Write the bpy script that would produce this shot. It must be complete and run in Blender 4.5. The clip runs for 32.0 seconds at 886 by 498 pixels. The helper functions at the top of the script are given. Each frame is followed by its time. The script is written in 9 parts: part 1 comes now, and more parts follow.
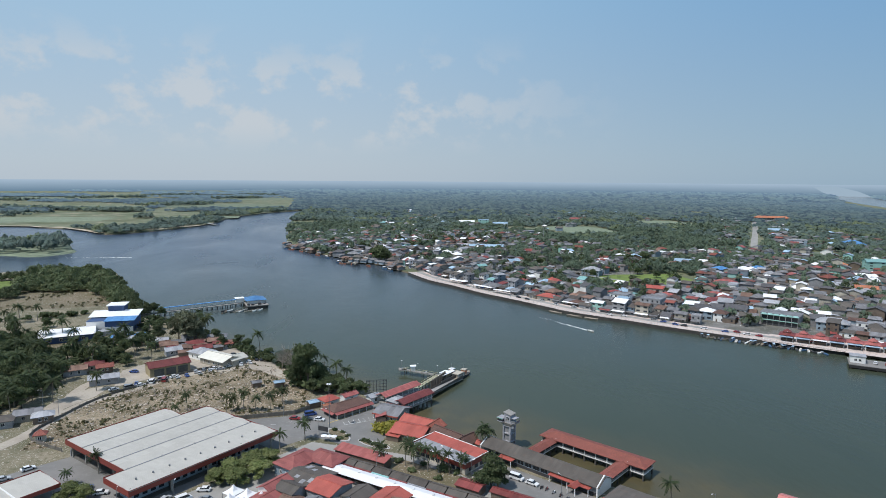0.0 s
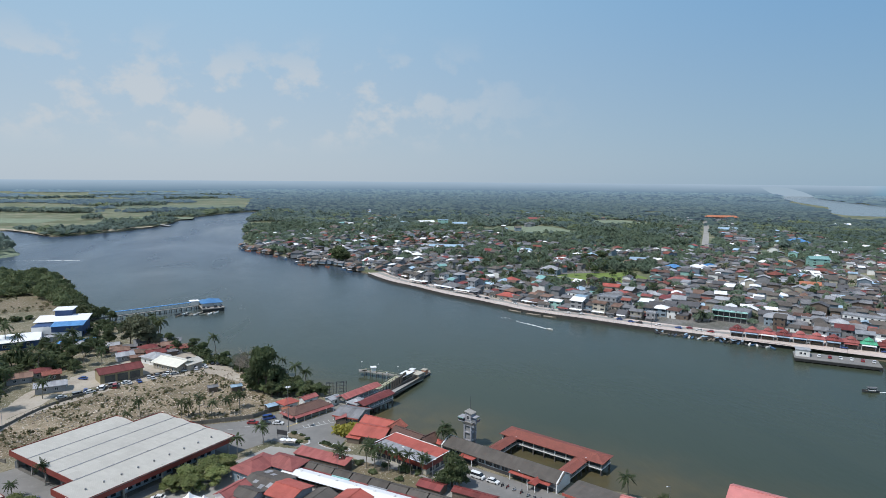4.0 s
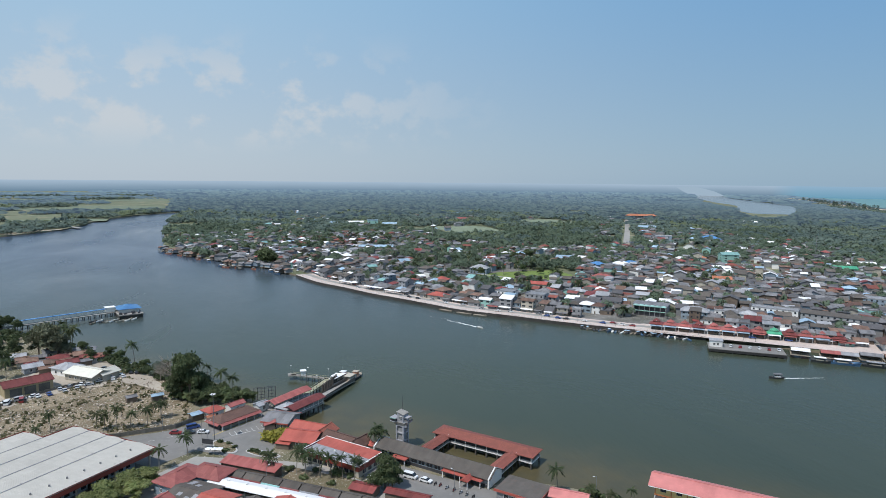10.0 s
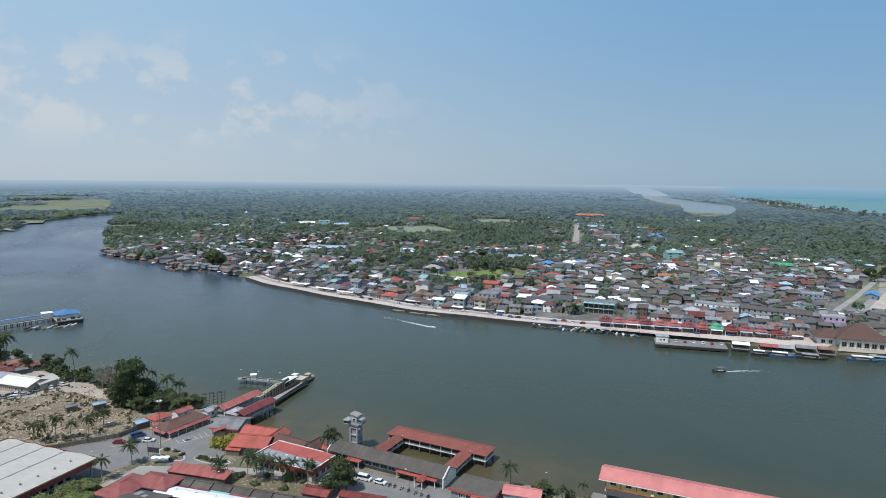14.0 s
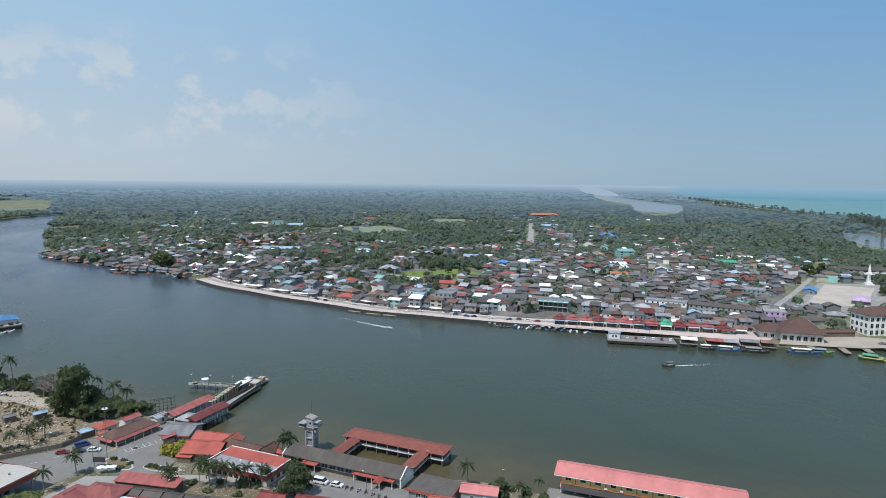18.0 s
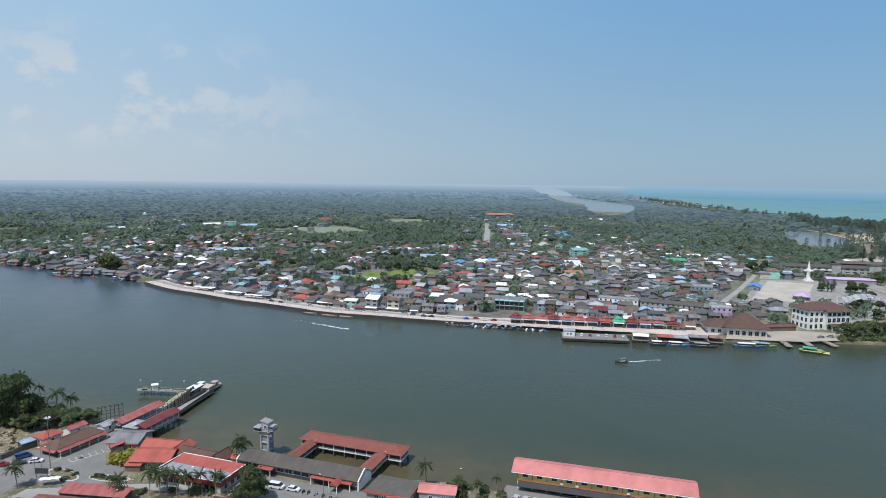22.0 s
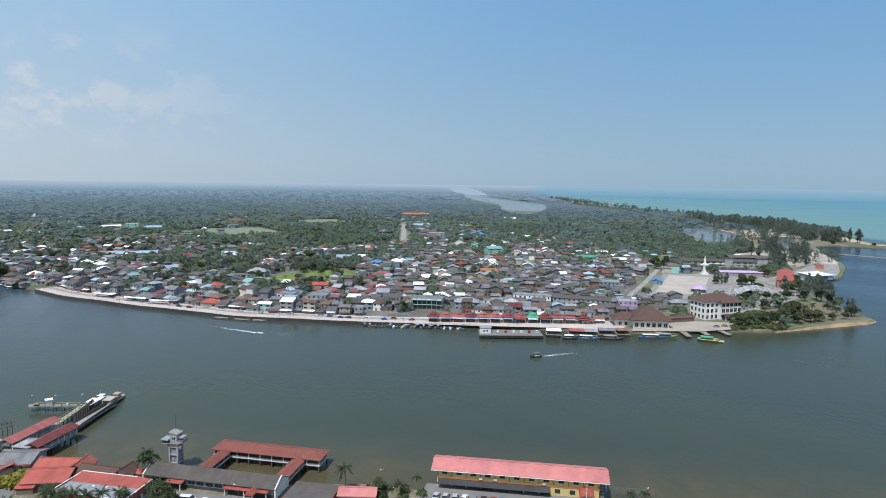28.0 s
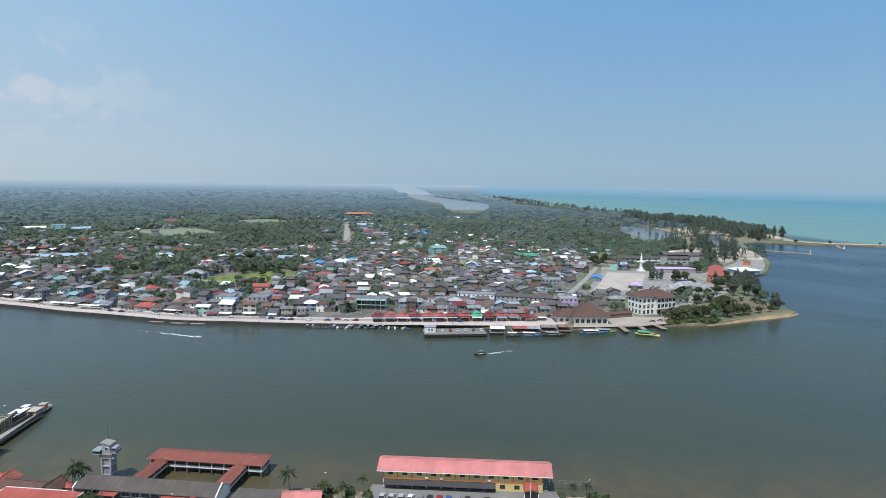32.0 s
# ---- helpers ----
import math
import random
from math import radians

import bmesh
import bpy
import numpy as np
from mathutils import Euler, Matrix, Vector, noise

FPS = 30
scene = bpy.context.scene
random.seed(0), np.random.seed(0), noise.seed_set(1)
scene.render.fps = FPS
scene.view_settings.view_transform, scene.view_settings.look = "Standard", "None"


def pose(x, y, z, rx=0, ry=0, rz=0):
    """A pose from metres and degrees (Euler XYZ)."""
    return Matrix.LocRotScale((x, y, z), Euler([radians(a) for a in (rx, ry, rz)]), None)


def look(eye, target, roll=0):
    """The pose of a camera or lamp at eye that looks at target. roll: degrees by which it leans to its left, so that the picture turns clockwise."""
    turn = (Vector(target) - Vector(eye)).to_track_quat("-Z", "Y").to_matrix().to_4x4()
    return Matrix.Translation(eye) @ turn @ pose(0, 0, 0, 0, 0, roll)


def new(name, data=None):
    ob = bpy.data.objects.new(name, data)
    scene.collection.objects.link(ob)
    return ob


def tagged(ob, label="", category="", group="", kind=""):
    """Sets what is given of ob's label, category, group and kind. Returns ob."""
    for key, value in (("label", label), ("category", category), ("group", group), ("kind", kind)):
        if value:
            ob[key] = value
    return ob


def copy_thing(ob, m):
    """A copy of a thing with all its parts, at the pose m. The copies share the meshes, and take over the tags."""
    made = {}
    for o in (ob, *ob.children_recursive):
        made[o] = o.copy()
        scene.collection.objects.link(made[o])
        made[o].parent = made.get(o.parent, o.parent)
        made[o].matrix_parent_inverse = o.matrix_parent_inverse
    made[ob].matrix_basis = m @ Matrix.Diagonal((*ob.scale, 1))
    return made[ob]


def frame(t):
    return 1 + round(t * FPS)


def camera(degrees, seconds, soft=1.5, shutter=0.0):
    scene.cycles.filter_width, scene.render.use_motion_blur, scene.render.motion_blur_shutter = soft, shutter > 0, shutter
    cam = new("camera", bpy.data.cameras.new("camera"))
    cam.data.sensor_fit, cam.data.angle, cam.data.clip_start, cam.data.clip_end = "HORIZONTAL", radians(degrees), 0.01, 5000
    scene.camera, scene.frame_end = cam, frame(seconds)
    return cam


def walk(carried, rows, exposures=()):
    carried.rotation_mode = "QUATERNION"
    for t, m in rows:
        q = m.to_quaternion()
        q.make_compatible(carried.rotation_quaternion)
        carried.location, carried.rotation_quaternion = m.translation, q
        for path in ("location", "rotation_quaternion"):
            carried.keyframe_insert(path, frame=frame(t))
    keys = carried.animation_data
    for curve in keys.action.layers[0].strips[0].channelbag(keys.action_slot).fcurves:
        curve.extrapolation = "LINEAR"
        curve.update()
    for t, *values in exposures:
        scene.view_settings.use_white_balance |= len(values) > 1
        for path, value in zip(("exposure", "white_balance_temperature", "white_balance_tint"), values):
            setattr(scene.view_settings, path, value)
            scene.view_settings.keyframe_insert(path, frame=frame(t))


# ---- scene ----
cam = camera(71.0, 32.0, soft=0.8)
EYE = (0.0, 0.0, 100.0)
# seconds, heading (to the left, degrees), pitch, roll: the camera hangs in one place and pans to its right
PAN = [
    (0, -6.239, -6.466, 0.398),
    (1, -7.159, -6.449, 0.369),
    (2, -8.093, -6.434, 0.352),
    (3, -9.011, -6.433, 0.407),
    (3.5, -9.480, -6.426, 0.440),
    (5.5, -11.477, -6.414, 0.448),
    (6, -11.983, -6.407, 0.466),
    (7, -13.050, -6.394, 0.504),
    (8, -14.170, -6.393, 0.500),
    (9, -15.301, -6.384, 0.503),
    (10, -16.435, -6.366, 0.506),
    (11, -17.542, -6.354, 0.522),
    (12, -18.636, -6.333, 0.525),
    (13, -19.723, -6.335, 0.560),
    (14, -20.809, -6.308, 0.557),
    (14.5, -21.340, -6.298, 0.569),
    (16.5, -23.397, -6.288, 0.571),
    (17, -23.918, -6.300, 0.577),
    (18, -24.909, -6.277, 0.593),
    (19, -25.894, -6.271, 0.604),
    (20, -26.882, -6.247, 0.646),
    (21, -27.905, -6.222, 0.620),
    (22, -28.920, -6.230, 0.675),
    (23, -30.123, -6.211, 0.659),
    (24, -31.403, -6.212, 0.668),
    (25, -32.710, -6.185, 0.689),
    (25.5, -33.358, -6.174, 0.687),
    (27.5, -35.998, -6.167, 0.685),
    (28, -36.620, -6.164, 0.709),
    (29, -37.918, -6.165, 0.742),
    (30, -39.209, -6.151, 0.761),
    (31, -40.505, -6.157, 0.772),
    (32, -41.814, -6.147, 0.779),
]


def aim(yaw, pitch, roll):
    a, b = radians(yaw), radians(pitch)
    way = Vector((-math.sin(a) * math.cos(b), math.cos(a) * math.cos(b), math.sin(b)))
    return look(EYE, Vector(EYE) + way * 50, roll)


walk(cam, [(t, aim(yaw, pitch, roll)) for t, yaw, pitch, roll in PAN], exposures=((0, 0.19), (8, 0.21), (16, 0.26), (24, 0.31), (32, 0.35)))

# ---- world, sun, exposure ----
SUN_AZ, SUN_EL = radians(-118), radians(60)  # azimuth from +y towards +x
world = bpy.data.worlds.new("sky")
scene.world = world
world.use_nodes = True
wn, wl = world.node_tree.nodes, world.node_tree.links
wn.clear()
w_out, w_bg = wn.new("ShaderNodeOutputWorld"), wn.new("ShaderNodeBackground")
sky = wn.new("ShaderNodeTexSky")
sky.sky_type, sky.sun_disc = "NISHITA", False
sky.sun_elevation, sky.sun_rotation = SUN_EL, -SUN_AZ
sky.air_density, sky.dust_density, sky.ozone_density, sky.altitude = 1.1, 0.4, 2.2, 0
w_co = wn.new("ShaderNodeTexCoord")
w_sep = wn.new("ShaderNodeSeparateXYZ")
wl.new(w_co.outputs["Generated"], w_sep.inputs[0])


def wmath(op, a, b=None, clamp=False):
    n = wn.new("ShaderNodeMath")
    n.operation, n.use_clamp = op, clamp
    for i, v in enumerate((a, b)):
        if v is None:
            continue
        if isinstance(v, (int, float)):
            n.inputs[i].default_value = v
        else:
            wl.new(v, n.inputs[i])
    return n.outputs[0]


def wramp(value, lo, hi):
    n = wn.new("ShaderNodeMapRange")
    n.interpolation_type = "SMOOTHSTEP"
    wl.new(value, n.inputs[0])
    n.inputs[1].default_value, n.inputs[2].default_value = lo, hi
    return n.outputs[0]


def wmix(fac, a, b):
    n = wn.new("ShaderNodeMixRGB")
    for i, v in enumerate((fac, a, b)):
        if isinstance(v, tuple):
            n.inputs[i].default_value = (*v, 1)
        elif isinstance(v, (int, float)):
            n.inputs[i].default_value = v
        else:
            wl.new(v, n.inputs[i])
    return n.outputs[0]


# milky haze towards the land, clearer and bluer over the sea; fair-weather cumulus low over the land
east = wramp(w_sep.outputs[0], -0.25, 1.08)
high = wramp(w_sep.outputs[2], 0.0, 0.36)
air = wmix(high, wmix(east, (4.05, 4.9, 5.85), (2.0, 3.45, 4.9)), wmix(east, (3.0, 5.0, 6.9), (1.05, 2.85, 5.4)))
clear = wmix(wmath("MULTIPLY", wmath("SUBTRACT", 1.0, wramp(w_sep.outputs[2], 0.4, 0.95)), 0.88), sky.outputs[0], air)
w_map = wn.new("ShaderNodeMapping")
w_map.inputs["Scale"].default_value = (5.0, 5.0, 6.6)
w_map.inputs["Location"].default_value = (0.35, 1.1, 0.2)
wl.new(w_co.outputs["Generated"], w_map.inputs[0])
w_noise = wn.new("ShaderNodeTexNoise")
w_noise.inputs["Scale"].default_value, w_noise.inputs["Detail"].default_value, w_noise.inputs["Roughness"].default_value = 2.7, 12, 0.58
wl.new(w_map.outputs[0], w_noise.inputs[0])
band = wmath("MULTIPLY", wramp(w_sep.outputs[2], 0.03, 0.085), wmath("SUBTRACT", 1.0, wramp(w_sep.outputs[2], 0.13, 0.23)))
side = wmath("SUBTRACT", 1.0, wramp(w_sep.outputs[0], 0.0, 0.42))
cover = wmath("MULTIPLY", wramp(w_noise.outputs[0], 0.455, 0.60), wmath("MULTIPLY", band, side))
sky_all = wmix(wmath("MULTIPLY", cover, 0.58), clear, (5.6, 5.8, 6.0))
wl.new(sky_all, w_bg.inputs[0])
w_bg.inputs[1].default_value = 0.095
wl.new(w_bg.outputs[0], w_out.inputs[0])

sun = new("sun", bpy.data.lights.new("sun", "SUN"))
sun.data.energy, sun.data.angle, sun.data.color = 3.2, radians(0.6), (1.0, 0.98, 0.97)
sun_way = Vector((math.sin(SUN_AZ) * math.cos(SUN_EL), math.cos(SUN_AZ) * math.cos(SUN_EL), math.sin(SUN_EL)))
sun.matrix_world = look(sun_way * 300, (0, 0, 0))

# ---- materials ----
MATS = {}


class Nodes:
    """Short hand for a node tree."""

    def __init__(self, name):
        self.m = bpy.data.materials.new(name)
        self.m.use_nodes = True
        self.n, self.l = self.m.node_tree.nodes, self.m.node_tree.links
        self.b = self.n["Principled BSDF"]

    def add(self, kind, **inputs):
        node = self.n.new("ShaderNode" + kind)
        for key, value in inputs.items():
            self.put(node, key.replace("_", " "), value)
        return node

    def put(self, node, key, value):
        socket = node.inputs[key]
        if hasattr(value, "is_linked"):
            self.l.new(value, socket)
        elif hasattr(value, "outputs"):
            self.l.new(value.outputs[0], socket)
        else:
            socket.default_value = value

    def where(self, scale=(1, 1, 1), turn=0.0):
        geo = self.add("NewGeometry")
        return self.add("Mapping", Vector=geo.outputs["Position"], Scale=scale, Rotation=(0, 0, turn)).outputs[0]

    def local(self, scale=(1, 1, 1)):
        co = self.add("TexCoord")
        return self.add("Mapping", Vector=co.outputs["Object"], Scale=scale).outputs[0]

    def noise(self, at, scale, detail=4.0, rough=0.55, spread=0.0):
        return self.add("TexNoise", Vector=at, Scale=scale, Detail=detail, Roughness=rough, Distortion=spread).outputs[0]

    def ramp(self, value, lo, hi, a=0.0, b=1.0):
        n = self.add("MapRange", Value=value)
        for i, v in enumerate((lo, hi, a, b)):
            n.inputs[i + 1].default_value = v
        return n.outputs[0]

    def maths(self, op, a, b):
        n = self.add("Math")
        n.operation = op
        for i, v in enumerate((a, b)):
            self.put(n, i, v)
        return n.outputs[0]

    def mix(self, fac, a, b, blend="MIX"):
        n = self.add("MixRGB")
        n.blend_type = blend
        for i, v in enumerate((fac, a, b)):
            self.put(n, i, (*v, 1) if isinstance(v, tuple) and len(v) == 3 else v)
        return n.outputs[0]

    def tint(self, colour, amount):
        """Varies a colour in value from object to object."""
        info, geo = self.add("ObjectInfo"), self.add("NewGeometry")
        one = self.ramp(info.outputs["Random"], 0, 1, 1 - amount, 1 + amount)
        two = self.ramp(geo.outputs["Random Per Island"], 0, 1, 1 - amount, 1 + amount)
        hsv = self.add("HueSaturation", Color=colour)
        self.put(hsv, "Value", self.maths("MULTIPLY", one, two))
        return hsv.outputs[0]

    def bump(self, height, strength, far):
        self.put(self.b, "Normal", self.add("Bump", Height=height, Strength=strength, Distance=far))

    def done(self, colour, rough, metal=0.0, **more):
        self.put(self.b, "Base Color", (*colour, 1) if isinstance(colour, tuple) else colour)
        self.put(self.b, "Roughness", rough)
        self.put(self.b, "Metallic", metal)
        for key, value in more.items():
            self.put(self.b, key.replace("_", " "), value)
        return self.m


def plain(name, colour, rough=0.7, vary=0.12, stain=0.25, metal=0.0, grain=2.5):
    """Painted or cast surface with stains at two scales."""
    if name in MATS:
        return MATS[name]
    k = Nodes(name)
    at = k.where()
    big, small = k.noise(at, 0.22, 5), k.noise(at, grain, 4)
    dark = tuple(c * (1 - stain) for c in colour)
    c = k.mix(k.ramp(big, 0.35, 0.7), colour, dark)
    c = k.mix(k.ramp(small, 0.45, 0.8, 0, 0.5), c, tuple(c2 * (1 - stain * 1.4) for c2 in colour))
    MATS[name] = k.done(k.tint(c, vary), rough, metal)
    return MATS[name]


def sheet(name, colour, rough=0.55, rust=0.2, pitch=1.1, metal=0.0, vary=0.22, rustc=(0.16, 0.09, 0.06), patch_share=0.3, fade=0.72):
    """Corrugated roof sheeting: ribs down the slope, faded and rust-stained by patches and by single sheets."""
    if name in MATS:
        return MATS[name]
    k = Nodes(name)
    at, world_at = k.local(), k.where()
    rib = k.add("TexWave", Vector=at, Scale=pitch)
    rib.bands_direction = "X"
    snap = k.add("VectorMath")
    snap.operation = "SNAP"
    k.l.new(at, snap.inputs[0])
    snap.inputs[1].default_value = (1.05, 3.4, 60.0)
    cells = k.add("TexWhiteNoise", Vector=snap.outputs[0])
    c = k.mix(k.ramp(k.noise(world_at, 0.18, 5), 0.35, 0.72), colour, tuple(v * fade for v in colour))
    panel = k.add("RGBToBW", Color=cells.outputs["Color"])
    c = k.mix(patch_share, c, panel.outputs[0], "SOFT_LIGHT")
    c = k.mix(k.ramp(k.noise(k.where((0.5, 0.5, 0.5), 0.6), 0.9, 7, 0.65), 0.56, 0.78, 0, rust * 2), c, rustc)
    c = k.mix(k.ramp(k.noise(world_at, 1.7, 3), 0.6, 0.85, 0, 0.3), c, tuple(min(1, v * 1.5 + 0.03) for v in colour))
    k.bump(rib.outputs["Fac"], 0.5, 0.05)
    MATS[name] = k.done(k.tint(c, vary), rough, metal)
    return MATS[name]


def tile(name, colour, rough=0.75, vary=0.14):
    """Clay tile courses."""
    if name in MATS:
        return MATS[name]
    k = Nodes(name)
    at = k.local()
    brick = k.add("TexBrick", Vector=at, Scale=2.2, Color1=(*colour, 1), Color2=(*(v * 0.72 for v in colour), 1), Mortar=(*(v * 0.4 for v in colour), 1))
    c = k.mix(k.ramp(k.noise(k.where(), 0.35, 6), 0.4, 0.75), brick.outputs[0], tuple(v * 0.6 for v in colour))
    k.bump(brick.outputs["Fac"], 0.4, 0.04)
    MATS[name] = k.done(k.tint(c, vary), rough)
    return MATS[name]


def foliage(name, a, b, dry=(0.10, 0.09, 0.035), dense=0.0, wide=False, calm=1.0):
    k = Nodes(name)
    geo = k.add("NewGeometry")
    at = k.where()
    c = k.mix(k.ramp(k.noise(at, 0.35, 4), 0.35, 0.65), a, b)
    c = k.mix(k.ramp(geo.outputs["Random Per Island"], 0, 1, 0, 0.45 * calm), c, tuple(v * 0.55 for v in a))
    c = k.mix(k.ramp(k.noise(at, 0.05, 3), 0.55, 0.75, 0, 0.55), c, dry)
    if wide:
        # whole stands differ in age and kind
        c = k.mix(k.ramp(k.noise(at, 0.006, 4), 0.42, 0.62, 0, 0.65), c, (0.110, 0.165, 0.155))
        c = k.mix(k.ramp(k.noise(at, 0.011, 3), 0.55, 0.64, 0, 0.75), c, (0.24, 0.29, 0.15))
    c = k.tint(c, 0.28 * calm)
    MATS[name] = k.done(c, 0.6, Specular_IOR_Level=0.25)
    if dense:
        canopy_normal(k, dense)
    # light that comes through the leaves
    glow = k.add("BsdfTranslucent", Color=c)
    both = k.add("MixShader")
    both.inputs[0].default_value = 0.4
    k.l.new(k.b.outputs[0], both.inputs[1])
    k.l.new(glow.outputs[0], both.inputs[2])
    k.l.new(both.outputs[0], k.n["Material Output"].inputs[0])
    return MATS[name]


def canopy_normal(k, share):
    """Shading normals lean upwards, which softens light and shade between the leaf cards."""
    geo = k.add("NewGeometry")
    lift = k.add("VectorMath")
    lift.operation = "ADD"
    k.l.new(geo.outputs["Normal"], lift.inputs[0])
    lift.inputs[1].default_value = (0, 0, share)
    unit = k.add("VectorMath")
    unit.operation = "NORMALIZE"
    k.l.new(lift.outputs[0], unit.inputs[0])
    k.put(k.b, "Normal", unit.outputs[0])


foliage("leaf_green", (0.108, 0.146, 0.066), (0.164, 0.192, 0.094))
foliage("leaf_dark", (0.076, 0.106, 0.048), (0.114, 0.142, 0.066))
foliage("leaf_palm", (0.060, 0.088, 0.038), (0.090, 0.114, 0.050))
foliage("leaf_yellow", (0.44, 0.39, 0.07), (0.30, 0.29, 0.06), (0.36, 0.30, 0.08))
foliage("leaf_pale", (0.20, 0.245, 0.085), (0.33, 0.35, 0.15), (0.17, 0.17, 0.08))
foliage("leaf_casuarina", (0.110, 0.152, 0.118), (0.146, 0.184, 0.142), dense=1.6, calm=0.3)
foliage("leaf_thin", (0.130, 0.145, 0.088), (0.170, 0.178, 0.115))
foliage("leaf_dry", (0.20, 0.18, 0.10), (0.14, 0.155, 0.07))
# distance haze put into the leaf colour: a paler, bluer copy
foliage("leaf_hazed", (0.158, 0.222, 0.188), (0.205, 0.265, 0.220), (0.20, 0.25, 0.16), dense=3.0, wide=True, calm=0.4)
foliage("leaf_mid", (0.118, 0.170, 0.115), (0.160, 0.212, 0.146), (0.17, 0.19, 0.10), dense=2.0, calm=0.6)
plain("bark", (0.16, 0.12, 0.09), 0.9)
plain("bark_palm", (0.24, 0.21, 0.17), 0.9)


def ground_material():
    """Dry grass, bare sand and scrub by patches."""
    k = Nodes("ground")
    at = k.where()
    big, mid, fine = k.noise(at, 0.012, 5), k.noise(at, 0.07, 6, 0.6), k.noise(at, 0.9, 6, 0.7)
    grass = k.mix(k.ramp(mid, 0.35, 0.65), (0.145, 0.180, 0.100), (0.185, 0.200, 0.125))
    c = k.mix(k.ramp(k.noise(at, 0.035, 5, 0.6), 0.52, 0.66), grass, (0.36, 0.30, 0.21))
    c = k.mix(k.ramp(big, 0.45, 0.62, 0, 0.7), c, (0.085, 0.105, 0.04))
    c = k.mix(k.ramp(fine, 0.4, 0.75, 0, 0.55), c, (0.10, 0.085, 0.05))
    # wet sand and mud of the banks below the grass
    height = k.add("SeparateXYZ", Vector=k.add("NewGeometry").outputs["Position"])
    c = k.mix(k.ramp(height.outputs[2], 0.4, 1.9), k.mix(k.ramp(mid, 0.4, 0.6), (0.105, 0.085, 0.058), (0.16, 0.125, 0.085)), c)
    k.bump(fine, 0.6, 0.3)
    return k.done(c, 0.95)


def sand_material(name, pale, brown, dots):
    """Bare ground strewn with stones and scrub."""
    k = Nodes(name)
    at = k.where()
    c = k.mix(k.ramp(k.noise(at, 0.06, 6, 0.6), 0.38, 0.62), pale, brown)
    c = k.mix(k.ramp(k.noise(at, 0.55, 7, 0.75), 0.50, 0.64, 0, dots), c, (0.10, 0.095, 0.045))
    c = k.mix(k.ramp(k.noise(at, 1.3, 4, 0.7), 0.58, 0.68, 0, dots), c, (0.62, 0.58, 0.52))
    k.bump(k.noise(at, 0.8, 6, 0.7), 0.7, 0.5)
    MATS[name] = k.done(c, 0.95)
    return MATS[name]


def asphalt_material(name, tone, warm=1.0):
    k = Nodes(name)
    at = k.where()
    c = k.mix(k.ramp(k.noise(at, 0.09, 6, 0.6), 0.35, 0.7), tuple(tone * v for v in (1.05, 1.0, 0.96 * warm)), tuple(tone * v * 0.75 for v in (1.02, 1.0, 0.97 * warm)))
    c = k.mix(k.ramp(k.noise(at, 0.5, 5, 0.7), 0.55, 0.75, 0, 0.5), c, tuple(tone * 1.35 for _ in range(3)))
    k.bump(k.noise(at, 4, 3), 0.3, 0.05)
    MATS[name] = k.done(c, 0.9)
    return MATS[name]


def water_material():
    """River and sea in one sheet: silty shallows at the near bank, green-grey river, clear green sea."""
    k = Nodes("water")
    geo = k.add("NewGeometry")
    sep = k.add("SeparateXYZ", Vector=geo.outputs["Position"])
    x, y = sep.outputs[0], sep.outputs[1]
    # metres out from the near bank, which runs about from (0, 290) to (160, 117)
    bank = k.maths("ADD", k.maths("MULTIPLY", k.maths("SUBTRACT", x, 36.0), 0.70), k.maths("MULTIPLY", k.maths("SUBTRACT", y, 224.0), 0.714))
    sea = k.maths("SUBTRACT", k.maths("MULTIPLY", k.maths("SUBTRACT", x, 1270.0), 0.86), k.maths("MULTIPLY", k.maths("SUBTRACT", y, 330.0), 0.51))
    at = k.where()
    drift = k.noise(k.where((1, 0.35, 1), 0.5), 0.01, 6, 0.6, 0.8)
    river = k.mix(k.ramp(drift, 0.35, 0.65), (0.044, 0.055, 0.036), (0.053, 0.064, 0.042))
    # sky reflection put into the colour: the river turns bluer farther off
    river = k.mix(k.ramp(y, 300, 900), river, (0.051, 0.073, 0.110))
    bay = k.ramp(k.maths("ADD", x, k.maths("MULTIPLY", k.noise(k.where(), 0.01, 4), 120.0)), 500, 760)
    river = k.mix(bay, river, (0.022, 0.042, 0.062))
    shallow = k.mix(k.ramp(k.noise(at, 0.08, 5), 0.35, 0.65), (0.098, 0.080, 0.040), (0.074, 0.068, 0.040))
    near = k.add("MapRange", Value=k.maths("ADD", bank, k.maths("MULTIPLY", k.maths("SUBTRACT", k.noise(at, 0.03, 5), 0.5), 30.0)))
    near.interpolation_type = "SMOOTHSTEP"
    for i, v in enumerate((2, 56, 0, 1)):
        near.inputs[i + 1].default_value = v
    c = k.mix(near.outputs[0], shallow, river)
    out = k.add("MapRange", Value=sea)
    out.interpolation_type = "SMOOTHSTEP"
    for i, v in enumerate((-30, 60, 0, 1)):
        out.inputs[i + 1].default_value = v
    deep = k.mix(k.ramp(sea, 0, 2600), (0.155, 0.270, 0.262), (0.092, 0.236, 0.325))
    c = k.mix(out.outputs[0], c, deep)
    ripple = k.maths("ADD", k.noise(k.where((1, 0.45, 1), 0.9), 0.35, 4, 0.6), k.maths("MULTIPLY", k.noise(k.where((1, 0.5, 1), 0.3), 0.05, 4), 2.0))
    k.bump(ripple, 0.22, 0.6)
    rough = k.maths("ADD", k.ramp(drift, 0.3, 0.7, 0.16, 0.3), k.maths("MULTIPLY", out.outputs[0], 0.35))
    return k.done(c, rough, IOR=1.33, Specular_IOR_Level=k.ramp(out.outputs[0], 0, 1, 0.30, 0.06))


